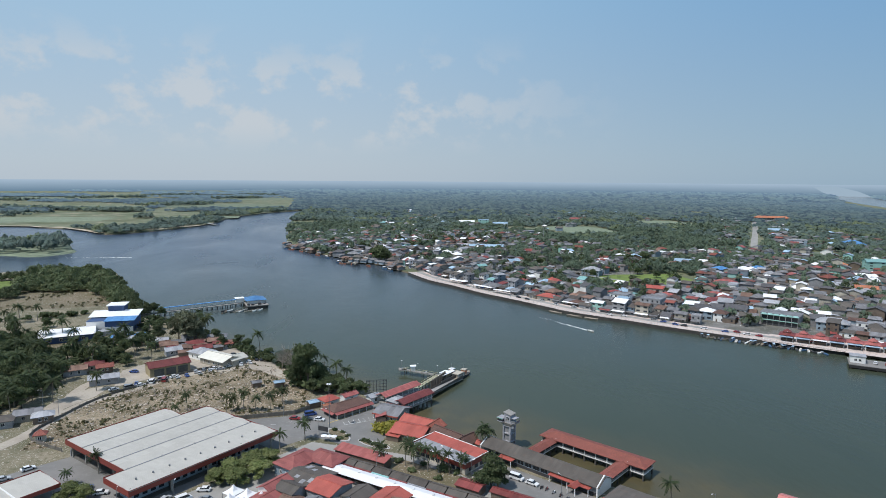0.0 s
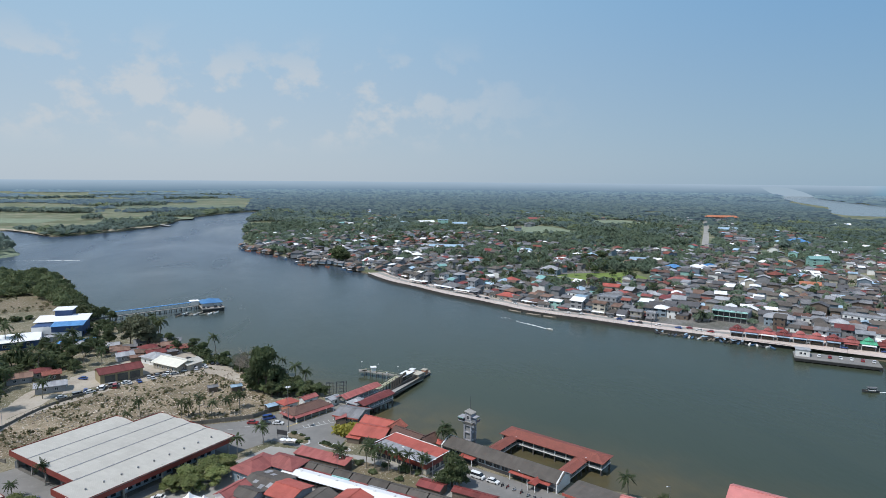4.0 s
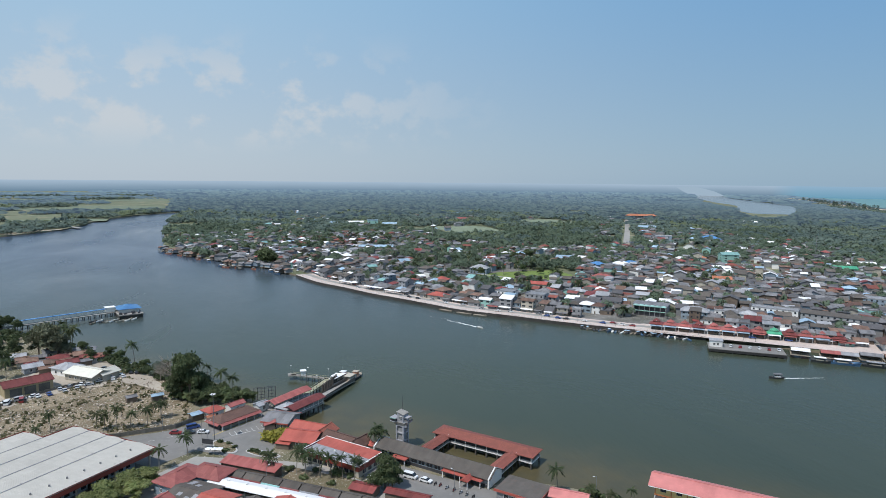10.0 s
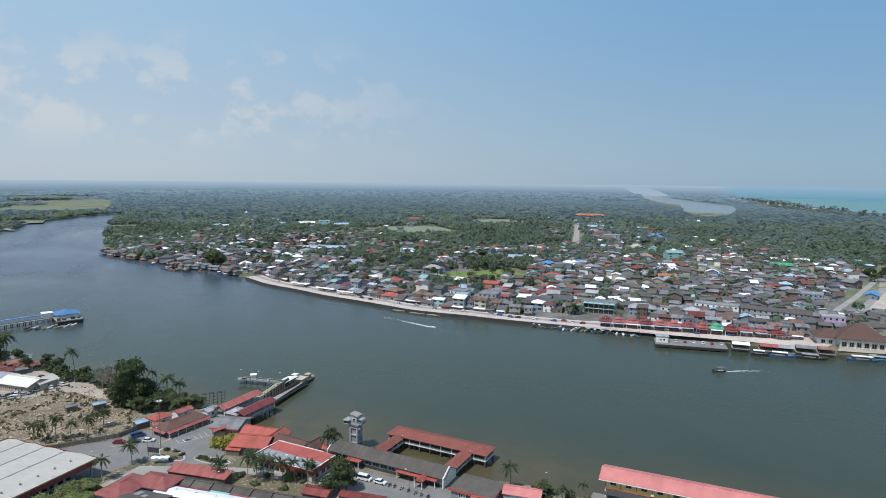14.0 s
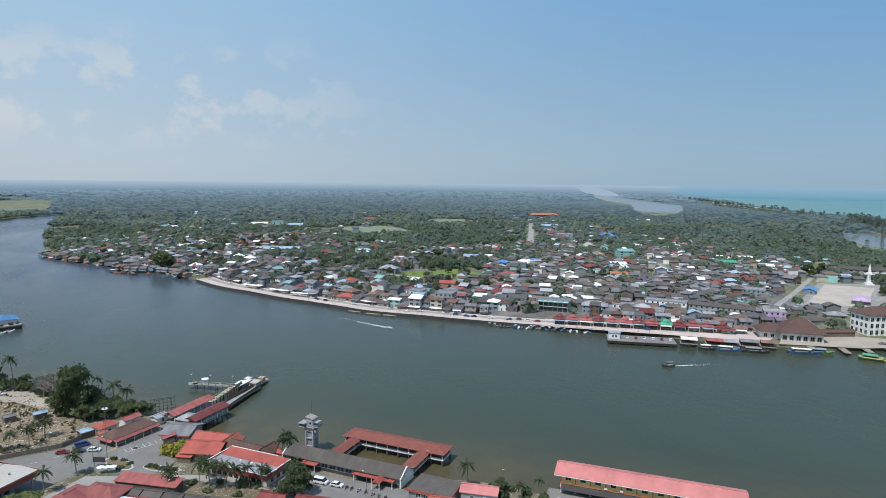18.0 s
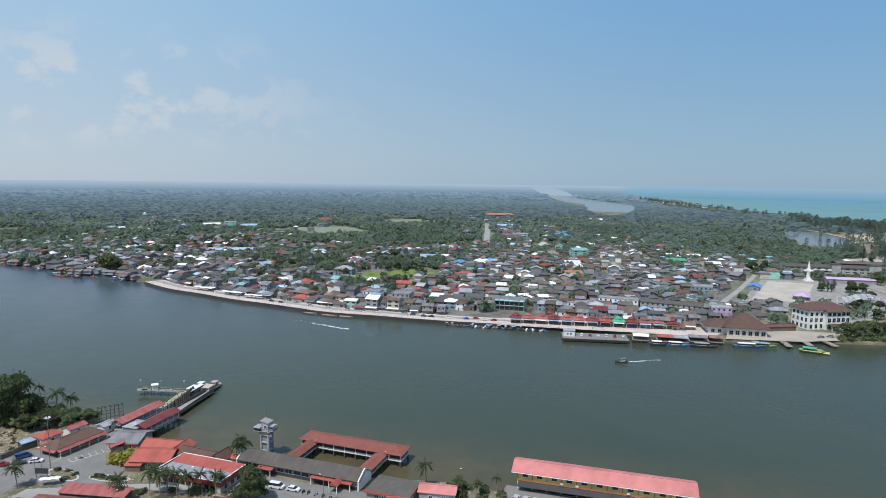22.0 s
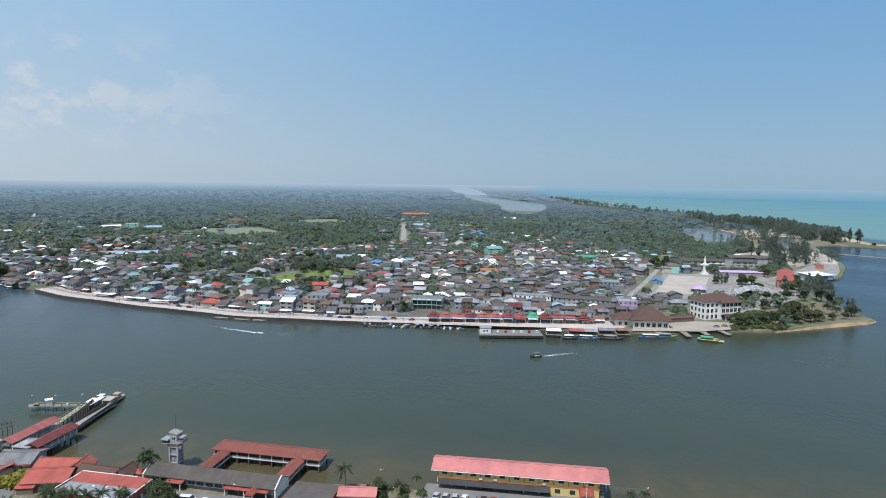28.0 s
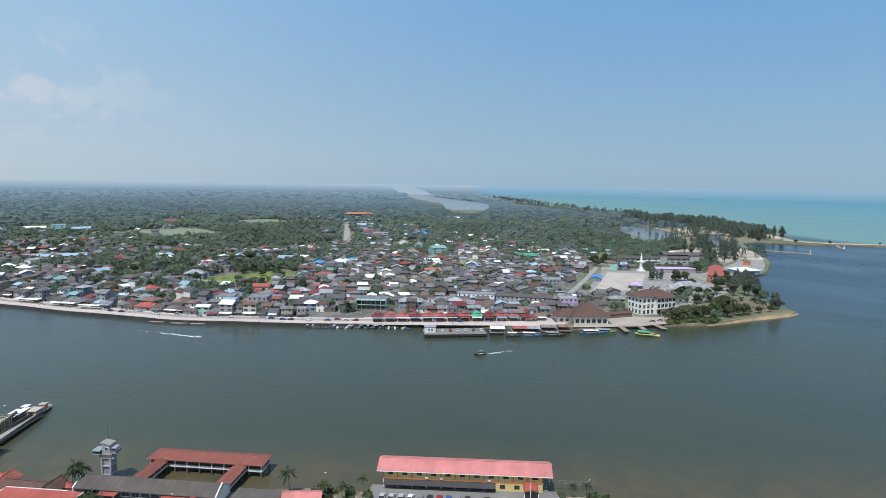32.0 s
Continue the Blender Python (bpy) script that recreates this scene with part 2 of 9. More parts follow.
k = Nodes("still_water")
MATS["still_water"] = k.done((0.165, 0.175, 0.170), 0.16, IOR=1.33, Specular_IOR_Level=0.35)
sand_material("yard_ground", (0.195, 0.188, 0.178), (0.11, 0.108, 0.092), 0.6)
MATS["ground"] = ground_material()
MATS["water"] = water_material()
sand_material("graveyard_ground", (0.31, 0.245, 0.165), (0.155, 0.118, 0.072), 1.0)
sand_material("bank_ground", (0.265, 0.225, 0.155), (0.130, 0.122, 0.070), 0.9)
sand_material("orange_sand", (0.43, 0.285, 0.165), (0.27, 0.20, 0.11), 0.8)
sand_material("beach_sand", (0.54, 0.46, 0.36), (0.40, 0.33, 0.24), 0.25)
sand_material("dirt", (0.44, 0.39, 0.32), (0.36, 0.31, 0.25), 0.2)
sand_material("dry_field", (0.20, 0.155, 0.10), (0.135, 0.115, 0.062), 0.8)
asphalt_material("asphalt", 0.215, 0.97)
asphalt_material("pavement", 0.33, 0.95)
sand_material("plaza_paving", (0.50, 0.45, 0.38), (0.42, 0.37, 0.31), 0.15)
plain("jetty_paint", (0.46, 0.44, 0.30), 0.85, 0.05, 0.3)
sand_material("quay_paving", (0.62, 0.52, 0.465), (0.52, 0.435, 0.39), 0.25)
asphalt_material("kerb", 0.5)
plain("grass", (0.205, 0.245, 0.160), 0.95, 0.16, 0.4, 0, 0.04)
plain("lawn", (0.16, 0.22, 0.05), 0.95, 0.1, 0.3, 0, 0.3)
plain("paint_white", (0.78, 0.77, 0.74), 0.6, 0.06, 0.14)
plain("paint_line", (0.7, 0.7, 0.66), 0.8, 0.05, 0.4)
plain("paint_line_yellow", (0.6, 0.45, 0.12), 0.8, 0.05, 0.4)
plain("wall_cream", (0.44, 0.40, 0.33), 0.85, 0.25, 0.35)
plain("tower_paint", (0.42, 0.42, 0.45), 0.8, 0.05, 0.35)
plain("wall_grey", (0.325, 0.325, 0.33), 0.85, 0.25, 0.35)
plain("wall_blue", (0.27, 0.34, 0.40), 0.85, 0.2, 0.3)
plain("wall_timber", (0.17, 0.13, 0.10), 0.9, 0.3, 0.4)
plain("wall_yellow", (0.66, 0.52, 0.22), 0.8, 0.05, 0.15)
plain("wall_teal", (0.30, 0.52, 0.46), 0.8, 0.1, 0.2)
plain("wall_pink", (0.52, 0.37, 0.55), 0.8, 0.05, 0.2)
plain("wall_orange", (0.50, 0.18, 0.10), 0.8, 0.05, 0.2)
plain("wall_ochre", (0.42, 0.34, 0.20), 0.85, 0.08, 0.3)
plain("wall_deepblue", (0.045, 0.088, 0.20), 0.7, 0.05, 0.2)
plain("concrete", (0.36, 0.34, 0.31), 0.9, 0.1, 0.4)
plain("wall_worn", (0.19, 0.175, 0.15), 0.9, 0.15, 0.5, 0, 1.2)
plain("quay_dark", (0.062, 0.058, 0.052), 0.9, 0.1, 0.4)
plain("concrete_dark", (0.15, 0.14, 0.125), 0.9, 0.1, 0.5)
plain("fascia_red", (0.225, 0.042, 0.030), 0.55, 0.08, 0.2)
plain("trim_orange", (0.45, 0.17, 0.06), 0.7, 0.05, 0.2)
plain("metal_grey", (0.30, 0.31, 0.32), 0.5, 0.1, 0.3, 0.4)
# dark steel, also the painted shade of the customs hall front
plain("steel_and_shade", (0.06, 0.06, 0.065), 0.6, 0.1, 0.3)
plain("cloth_white", (0.80, 0.80, 0.80), 0.8, 0.05, 0.08)
plain("wood_deck", (0.33, 0.28, 0.22), 0.9, 0.15, 0.35)
plain("timber_pile", (0.11, 0.095, 0.08), 0.9, 0.2, 0.4)
plain("rubber", (0.025, 0.025, 0.025), 0.8)
plain("hull_dark", (0.06, 0.065, 0.07), 0.6, 0.2)
plain("hull_blue", (0.08, 0.17, 0.30), 0.5, 0.2)
plain("hull_green", (0.22, 0.34, 0.14), 0.6, 0.15)
plain("tomb", (0.46, 0.39, 0.31), 0.9, 0.4, 0.4)
plain("foam", (0.75, 0.78, 0.78), 0.7, 0.0, 0.2, 0, 0.8)
for paint_name, paint in (("car_white", (0.75, 0.75, 0.74)), ("car_grey", (0.22, 0.23, 0.24)), ("car_black", (0.025, 0.026, 0.03)), ("car_red", (0.28, 0.03, 0.03)), ("car_blue", (0.04, 0.09, 0.28)), ("car_silver", (0.45, 0.46, 0.47))):
    k = Nodes(paint_name)
    MATS[paint_name] = k.done(paint, 0.28, Coat_Weight=0.4)
k = Nodes("glass_dark")
MATS["glass_dark"] = k.done((0.03, 0.035, 0.042), 0.12)
sheet("roof_white", (0.480, 0.452, 0.40), 0.5, 0.04, 0.9, 0, 0.03, (0.38, 0.36, 0.33), 0.10, 0.9)
sheet("roof_cream", (0.66, 0.63, 0.54), 0.55, 0.05, patch_share=0.1, fade=0.9)
sheet("roof_grey", (0.182, 0.180, 0.186), 0.7, 0.2, rustc=(0.13, 0.085, 0.07))
sheet("roof_darkgrey", (0.100, 0.087, 0.075), 0.8, 0.2, patch_share=0.14)
sheet("roof_lightgrey", (0.35, 0.355, 0.37), 0.6, 0.2)
sheet("roof_rust", (0.21, 0.125, 0.09), 0.75, 0.4)
sheet("roof_red", (0.33, 0.098, 0.086), 0.65, 0.1)
sheet("roof_brightred", (0.415, 0.098, 0.072), 0.6, 0.06, 1.1, 0, 0.06, patch_share=0.14)
sheet("roof_pink", (0.62, 0.225, 0.205), 0.55, 0.03, 1.1, 0, 0.02, (0.5, 0.2, 0.18), 0.06)
sheet("roof_maroon", (0.20, 0.045, 0.04), 0.6, 0.1)
sheet("roof_blue", (0.09, 0.25, 0.50), 0.5, 0.05)
sheet("roof_paleblue", (0.34, 0.47, 0.58), 0.5, 0.08)
sheet("roof_teal", (0.24, 0.44, 0.42), 0.55, 0.05)
sheet("roof_green", (0.08, 0.38, 0.22), 0.55, 0.05)
sheet("roof_orange", (0.50, 0.19, 0.10), 0.6, 0.05)
tile("tile_red", (0.31, 0.095, 0.068))
tile("tile_orange", (0.42, 0.13, 0.085))
tile("tile_brown", (0.155, 0.085, 0.065))
tile("tile_grey", (0.138, 0.134, 0.140))


# ---- mesh helpers ----
class Shape:
    """Collects boxes, roofs, tubes and quads into one mesh."""

    def __init__(self):
        self.v, self.f = [], []

    def add(self, verts, faces):
        n = len(self.v)
        self.v += [tuple(p) for p in verts]
        self.f += [tuple(i + n for i in face) for face in faces]
        return self

    def box(self, x0, x1, y0, y1, z0, z1):
        p = [(x, y, z) for z in (z0, z1) for x, y in ((x0, y0), (x1, y0), (x1, y1), (x0, y1))]
        return self.add(p, [(3, 2, 1, 0), (4, 5, 6, 7), (0, 1, 5, 4), (1, 2, 6, 5), (2, 3, 7, 6), (3, 0, 4, 7)])

    def slab(self, outline, z0, z1):
        n = len(outline)
        p = [(x, y, z0) for x, y in outline] + [(x, y, z1) for x, y in outline]
        return self.add(p, [tuple(range(n))[::-1], tuple(range(n, 2 * n))] + [(i, (i + 1) % n, n + (i + 1) % n, n + i) for i in range(n)])

    def gable(self, lx, ly, z, rise, over=0.5, thick=0.18, lean=0.0):
        """Two slopes with the ridge along x, shifted across by lean."""
        a, b = lx / 2 + over, ly / 2 + over
        p = []
        for t in (0, -thick):
            p += [(-a, -b, z + t), (a, -b, z + t), (-a, lean, z + rise + t), (a, lean, z + rise + t), (-a, b, z + t), (a, b, z + t)]
        return self.add(p, [(0, 1, 3, 2), (2, 3, 5, 4), (7, 6, 8, 9), (9, 8, 10, 11), (1, 0, 6, 7), (4, 5, 11, 10), (0, 2, 8, 6), (2, 4, 10, 8), (3, 1, 7, 9), (5, 3, 9, 11)])

    def hip(self, lx, ly, z, rise, over=0.6, thick=0.18, run=None):
        a, b = lx / 2 + over, ly / 2 + over
        r = max(0.0, a - (b if run is None else run))
        p = []
        for t in (0, -thick):
            p += [(-a, -b, z + t), (a, -b, z + t), (a, b, z + t), (-a, b, z + t)]
        p += [(-r, 0, z + rise), (r, 0, z + rise)]
        return self.add(p, [(0, 1, 9, 8), (2, 3, 8, 9), (1, 2, 9), (3, 0, 8), (7, 6, 5, 4), (0, 4, 5, 1), (1, 5, 6, 2), (2, 6, 7, 3), (3, 7, 4, 0)])

    def shed(self, lx, ly, z0, z1, over=0.4, thick=0.15):
        """One slope, rising from -y to +y."""
        a, b = lx / 2 + over, ly / 2 + over
        p = []
        for t in (0, -thick):
            p += [(-a, -b, z0 + t), (a, -b, z0 + t), (a, b, z1 + t), (-a, b, z1 + t)]
        return self.add(p, [(0, 1, 2, 3), (7, 6, 5, 4), (0, 4, 5, 1), (1, 5, 6, 2), (2, 6, 7, 3), (3, 7, 4, 0)])

    def gable_wall(self, lx, ly, z0, z, rise):
        """Walls up to the eaves with the gable triangles."""
        a, b = lx / 2, ly / 2
        p = [(-a, -b, z0), (a, -b, z0), (a, b, z0), (-a, b, z0), (-a, -b, z), (a, -b, z), (a, b, z), (-a, b, z), (-a, 0, z + rise * 0.93), (a, 0, z + rise * 0.93)]
        return self.add(p, [(0, 1, 5, 4), (2, 3, 7, 6), (1, 2, 6, 9, 5), (3, 0, 4, 8, 7), (3, 2, 1, 0)])

    def tube(self, a, b, r0, r1=None, sides=8):
        a, b = Vector(a), Vector(b)
        r1 = r0 if r1 is None else r1
        q = (b - a).to_track_quat("Z", "Y")
        p = []
        for c, r in ((a, r0), (b, r1)):
            p += [tuple(c + q @ Vector((r * math.cos(6.2832 * i / sides), r * math.sin(6.2832 * i / sides), 0))) for i in range(sides)]
        return self.add(p, [(i, (i + 1) % sides, sides + (i + 1) % sides, sides + i) for i in range(sides)] + [tuple(range(sides))[::-1], tuple(range(sides, 2 * sides))])

    def moved(self, other, m):
        return self.add([m @ Vector(p) for p in other.v], other.f)

    def mesh(self, name, mat):
        me = bpy.data.meshes.new(name)
        me.from_pydata(self.v, [], self.f)
        me.materials.append(MATS[mat])
        return me


def part(name, shape, mat, parent, label="", at=None):
    """One mesh object under a thing or a part."""
    me = shape.mesh(name, mat) if isinstance(shape, Shape) else shape
    ob = new(name, me)
    ob.parent = parent
    if at is not None:
        ob.matrix_basis = at
    if label:
        ob["label"] = label
    return ob


def painted(ob, mat):
    ob.material_slots[0].link = "OBJECT"
    ob.material_slots[0].material = MATS[mat]
    return ob


def thing(name, label, category, at=(0, 0, 0), turn=0.0, group="", kind=""):
    ob = new(name)
    ob.empty_display_size = 0.5
    ob.matrix_basis = pose(*at, 0, 0, turn)
    return tagged(ob, label, category, group, kind)


def solid(name, shape, mat, label, category, at=(0, 0, 0), turn=0.0, group="", kind=""):
    """A thing of one mesh."""
    ob = new(name, shape.mesh(name, mat) if isinstance(shape, Shape) else shape)
    ob.matrix_basis = pose(*at, 0, 0, turn)
    return tagged(ob, label, category, group, kind)


def inside(x, y, outline):
    hit, n = False, len(outline)
    for i in range(n):
        (x0, y0), (x1, y1) = outline[i], outline[i - 1]
        if (y0 > y) != (y1 > y) and x < (x1 - x0) * (y - y0) / (y1 - y0) + x0:
            hit = not hit
    return hit


def eased(points, steps=4):
    """A smooth line through the points (Catmull-Rom)."""
    out, n = [], len(points)
    for i in range(n - 1):
        p0, p1, p2, p3 = (np.array(points[min(max(j, 0), n - 1)], float) for j in (i - 1, i, i + 1, i + 2))
        for s in range(steps):
            t = s / steps
            out.append(tuple(0.5 * (2 * p1 + (p2 - p0) * t + (2 * p0 - 5 * p1 + 4 * p2 - p3) * t * t + (3 * p1 - p0 - 3 * p2 + p3) * t**3)))
    return out + [tuple(map(float, points[-1]))]


def filled(name, outline, z, mat, skirt=0.0, depth=0.0, slope=0.0):
    """A flat sheet over an outline that may be concave, with a bank falling to z - depth."""
    bm = bmesh.new()
    top = [bm.verts.new((x, y, z)) for x, y in outline]
    edges = [bm.edges.new((top[i], top[(i + 1) % len(top)])) for i in range(len(top))]
    bmesh.ops.triangle_fill(bm, use_beauty=True, use_dissolve=False, edges=edges, normal=(0, 0, 1))
    for face in bm.faces:
        if face.normal.z < 0:
            face.normal_flip()
    if depth:
        n = len(outline)
        area = sum(outline[i - 1][0] * outline[i][1] - outline[i][0] * outline[i - 1][1] for i in range(n))
        sign = 1 if area > 0 else -1
        low = []
        for i in range(n):
            t = Vector(outline[(i + 1) % n]) - Vector(outline[i - 1])
            t.normalize()
            low.append(bm.verts.new((outline[i][0] + sign * t.y * slope, outline[i][1] - sign * t.x * slope, z - depth)))
        for i in range(n):
            j = (i + 1) % n
            bm.faces.new((top[i], low[i], low[j], top[j]) if sign > 0 else (top[j], low[j], low[i], top[i]))
    me = bpy.data.meshes.new(name)
    bm.to_mesh(me)
    bm.free()
    me.materials.append(MATS[mat])
    return me


def ribbon(line, width, z, thick=0.0):
    """A strip of road along a line."""
    s = Shape()
    left, right = [], []
    for i, p in enumerate(line):
        t = Vector(line[min(i + 1, len(line) - 1)]) - Vector(line[max(i - 1, 0)])
        t.normalize()
        left.append((p[0] - t.y * width / 2, p[1] + t.x * width / 2, z))
        right.append((p[0] + t.y * width / 2, p[1] - t.x * width / 2, z))
    n = len(line)
    faces = [(n + i, n + i + 1, i + 1, i) for i in range(n - 1)]
    return s.add(left + right, faces)

# ---- the large structure: water, land, roads ----
disc = [(4880 * math.cos(a), 4880 * math.sin(a)) for a in (6.2832 * i / 96 for i in range(96))]
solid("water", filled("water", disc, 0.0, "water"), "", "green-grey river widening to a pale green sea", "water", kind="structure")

LEFT_BANK = [(-1500, 1330), (-730, 1299), (-643, 1269), (-536, 1214), (-458, 1119), (-406, 1186), (-361, 1292), (-348, 1403), (-352, 1568), (-320, 1719), (-262, 1860), (-150, 1960), (60, 2010), (330, 2020)]
TOWN_BANK = [(330, 1985), (60, 1970), (-110, 1920), (-190, 1830), (-200, 1602), (-176, 1300), (-146, 1070), (-131, 935), (-112, 890), (-74, 828), (-40, 777), (-28, 736), (-8, 726), (14, 708), (24, 672), (37, 650)]
QUAY_EDGE = [(34, 643), (51, 594), (71, 560), (91, 522), (110, 494), (127, 467), (142, 443), (159, 425), (175, 410), (190, 394), (220, 366), (250, 341), (270, 323)]


def inset(line, d):
    """A line moved d metres to the left of its way."""
    out = []
    for i, q in enumerate(line):
        t = (Vector(line[min(i + 1, len(line) - 1)]) - Vector(line[max(i - 1, 0)])).normalized()
        out.append((q[0] - t.y * d, q[1] + t.x * d))
    return out


QUAY = inset(QUAY_EDGE, 5.0)
TOWN_END = [QUAY[-1], (296, 302), (330, 268), (364, 240), (407, 218), (434, 200), (474, 188), (520, 174), (530, 174)]
BAY = [(530, 174), (546, 190), (570, 214), (618, 233), (660, 262), (714, 280), (750, 281), (800, 296), (878, 326), (1019, 406), (1100, 452), (1157, 440), (1170, 405), (1182, 368), (1223, 341), (1262, 281), (1330, 190), (1520, 25)]
SEA = [(1570, 40), (1318, 282), (1258, 354), (1268, 430), (1428, 534), (1580, 672), (1740, 820), (1850, 1120), (2120, 1545), (2390, 1920), (2590, 2215), (2880, 2605), (3100, 2915), (3330, 3290), (3420, 3430)]
rim = [(4870 * math.sin(a), 4870 * math.cos(a)) for a in (radians(d) for d in range(44, -92, -4))]
main_land = eased(LEFT_BANK, 3)[:-1] + [LEFT_BANK[-1]] + eased(TOWN_BANK, 3)[:-1] + QUAY[:-1] + eased(TOWN_END, 3)[:-1] + eased(BAY, 3)[:-1] + [BAY[-1]] + eased(SEA, 3) + rim
solid("ground", filled("ground", main_land, 2.0, "ground", depth=3.0, slope=1.6), "", "flat coastal land with fields and dry grass", "ground", kind="structure")
NEAR_BANK = [(-2600, 700), (-700, 610), (-450, 640), (-345, 685), (-283, 687), (-240, 610), (-197, 525), (-169, 469), (-140, 431), (-100, 391), (-61, 344), (-28, 316), (-12, 289), (-4, 282), (8, 262), (20, 240), (33, 226), (52, 208), (76, 182), (93, 171), (107, 156.5), (130, 136), (152, 114), (163, 103), (176, 84), (235, 15), (400, -170), (700, -520)]
near_land = eased(NEAR_BANK, 3) + [(600, -2500), (-2600, -2500)]
solid("ground_near", filled("ground_near", near_land, 2.0, "bank_ground", depth=3.0, slope=2.5), "", "flat river bank with sandy ground", "ground", kind="structure")
ISLAND = [(-760, 870), (-600, 835), (-470, 832), (-421, 815), (-396, 855), (-421, 905), (-477, 985), (-620, 1010), (-740, 960), (-760, 870)]
solid("island", filled("island", eased(ISLAND, 3)[:-1], 1.6, "grass", depth=2.6, slope=5.0), "", "low grassy island in the river", "island", kind="structure")
LAGOON = [(1577, 1538), (1500, 1610), (1640, 1850), (1906, 2140), (2134, 2551), (2427, 3009), (2968, 3772), (3136, 3634), (2806, 3208), (2487, 2672), (2174, 2142), (2003, 1924), (1577, 1538)]
solid("lagoon", filled("lagoon", eased(LAGOON, 3)[:-1], 2.3, "still_water"), "", "still grey lagoon among mangroves", "water", kind="structure")
POND = [(1317, 838), (1376, 832), (1296, 727), (1199, 629), (1100, 585), (1032, 552), (1026, 593), (1076, 659), (1180, 745), (1317, 838)]
solid("pond", filled("pond", eased(POND, 3)[:-1], 2.3, "still_water"), "", "still pond behind the beach", "water", kind="structure")


def patch(name, outline, z, mat, label, category="ground"):
    return solid(name, filled(name, outline, z, mat), "", label, category, kind="structure")


# near bank
patch("headland_lawn", [(-364.2, 608.4), (-339.8, 614.9), (-326.1, 605.8), (-308.8, 574.2), (-304.5, 553.0), (-322.9, 538.1)], 2.12, "lawn", "green lawn between the headland trees", "grass")
patch("sandy_track", [(-97.4, 370.0), (-83.8, 363.6), (-70.2, 348.3), (-58.7, 332.6), (-46.7, 313.2), (-42.9, 301.8), (-48.4, 304.6), (-59.0, 316.2), (-71.2, 322.2), (-73.6, 316.8), (-85.4, 313.3), (-92.4, 309.4), (-94.3, 316.2), (-84.2, 325.4), (-76.7, 331.1), (-73.5, 337.4)], 2.11, "dirt", "pale sandy track between the graves and the shore", "ground")
patch("graveyard", [(-127, 228), (-130, 262), (-122, 286), (-96, 316), (-68, 331), (-46, 318), (-34, 290), (-26, 262), (-34, 254), (-56, 250), (-70, 262), (-84, 252), (-104, 232)], 2.08, "graveyard_ground", "sandy overgrown graveyard with stones", "ground")
patch("forecourt", [(-62, 249), (-38, 252), (-24, 258), (-10, 262), (2, 272), (9, 258), (4, 246), (5, 232), (0, 219), (-12, 222), (-24, 231), (-37, 221), (-56, 200), (-78, 176), (-30, 150), (-112, 150), (-112, 178), (-86, 184), (-70, 192), (-40, 226), (-52, 240)][:14] + [(-66, 184), (-74, 178), (-84, 186), (-46, 230), (-58, 240)], 2.08, "asphalt", "grey asphalt forecourt before the jetty", "road")
patch("depot_yard", [(-125, 206), (-106, 222), (-84, 252), (-68, 252), (-34, 224), (-72, 178), (-110, 150), (-160, 170)], 2.04, "asphalt", "asphalt bus yard", "road")
dirt = eased([(-190, 200), (-150, 216), (-134, 236), (-130, 258), (-125, 276), (-111, 293), (-94, 315), (-71, 334), (-50, 322)], 4)
solid("dirt_road", ribbon(dirt, 5.8, 2.12), "dirt", "pale dirt road round the graveyard", "road", kind="structure")
solid("dirt_lane", ribbon(eased([(-133, 262), (-136, 300), (-124, 318), (-108, 333)], 4), 5.0, 2.10), "dirt", "pale dirt lane", "road", kind="structure")
patch("barn_yard", [(-122, 296), (-98, 318), (-72, 338), (-62, 352), (-80, 362), (-108, 352), (-128, 322)], 2.06, "dirt", "bare sandy yard")
patch("dry_field", [(-290, 470), (-205, 490), (-200, 530), (-245, 560), (-330, 555), (-340, 500)], 2.06, "dry_field", "mown dry field")
patch("village_yard", [(-141, 262), (-134, 264), (-125, 284), (-124, 298), (-132, 296), (-140, 280)], 2.05, "dirt", "bare yard between houses")
patch("market_yard", [(-60, 190), (-24, 226), (6, 214), (18, 208), (32, 190), (70, 166), (84, 166), (100, 150), (112, 156), (154, 113), (120, 60), (-40, 120)], 2.05, "pavement", "worn concrete yard round the market", "road")
patch("garden", [(2, 214), (12, 206), (30, 192), (36, 190), (30, 180), (14, 190), (0, 202)], 2.10, "dry_field", "dry garden lawn", "lawn")
patch("car_park", [(31, 196), (39, 205), (72, 172), (60, 158), (40, 172)], 2.11, "asphalt", "asphalt car park", "road")
patch("building_car_park", [(104, 152), (112, 158), (154, 116), (142, 104)], 2.11, "asphalt", "concrete car park", "road")
# far side
quay_line = eased(QUAY, 4)
quay = Shape()
n = len(quay_line)
inner, outer = [], []
for i, p in enumerate(quay_line):
    t = (Vector(quay_line[min(i + 1, n - 1)]) - Vector(quay_line[max(i - 1, 0)])).normalized()
    outer.append((p[0] + t.y * 5, p[1] - t.x * 5))
    inner.append((p[0] - t.y * 13, p[1] + t.x * 13))
quay.add([(x, y, 2.3) for x, y in outer] + [(x, y, 2.3) for x, y in inner] + [(x, y, -1.5) for x, y in outer], [(i, i + 1, n + i + 1, n + i) for i in range(n - 1)] + [(2 * n + i, 2 * n + i + 1, i + 1, i) for i in range(n - 1)])
solid("promenade", quay, "quay_paving", "pale paved riverside promenade", "promenade", kind="structure")
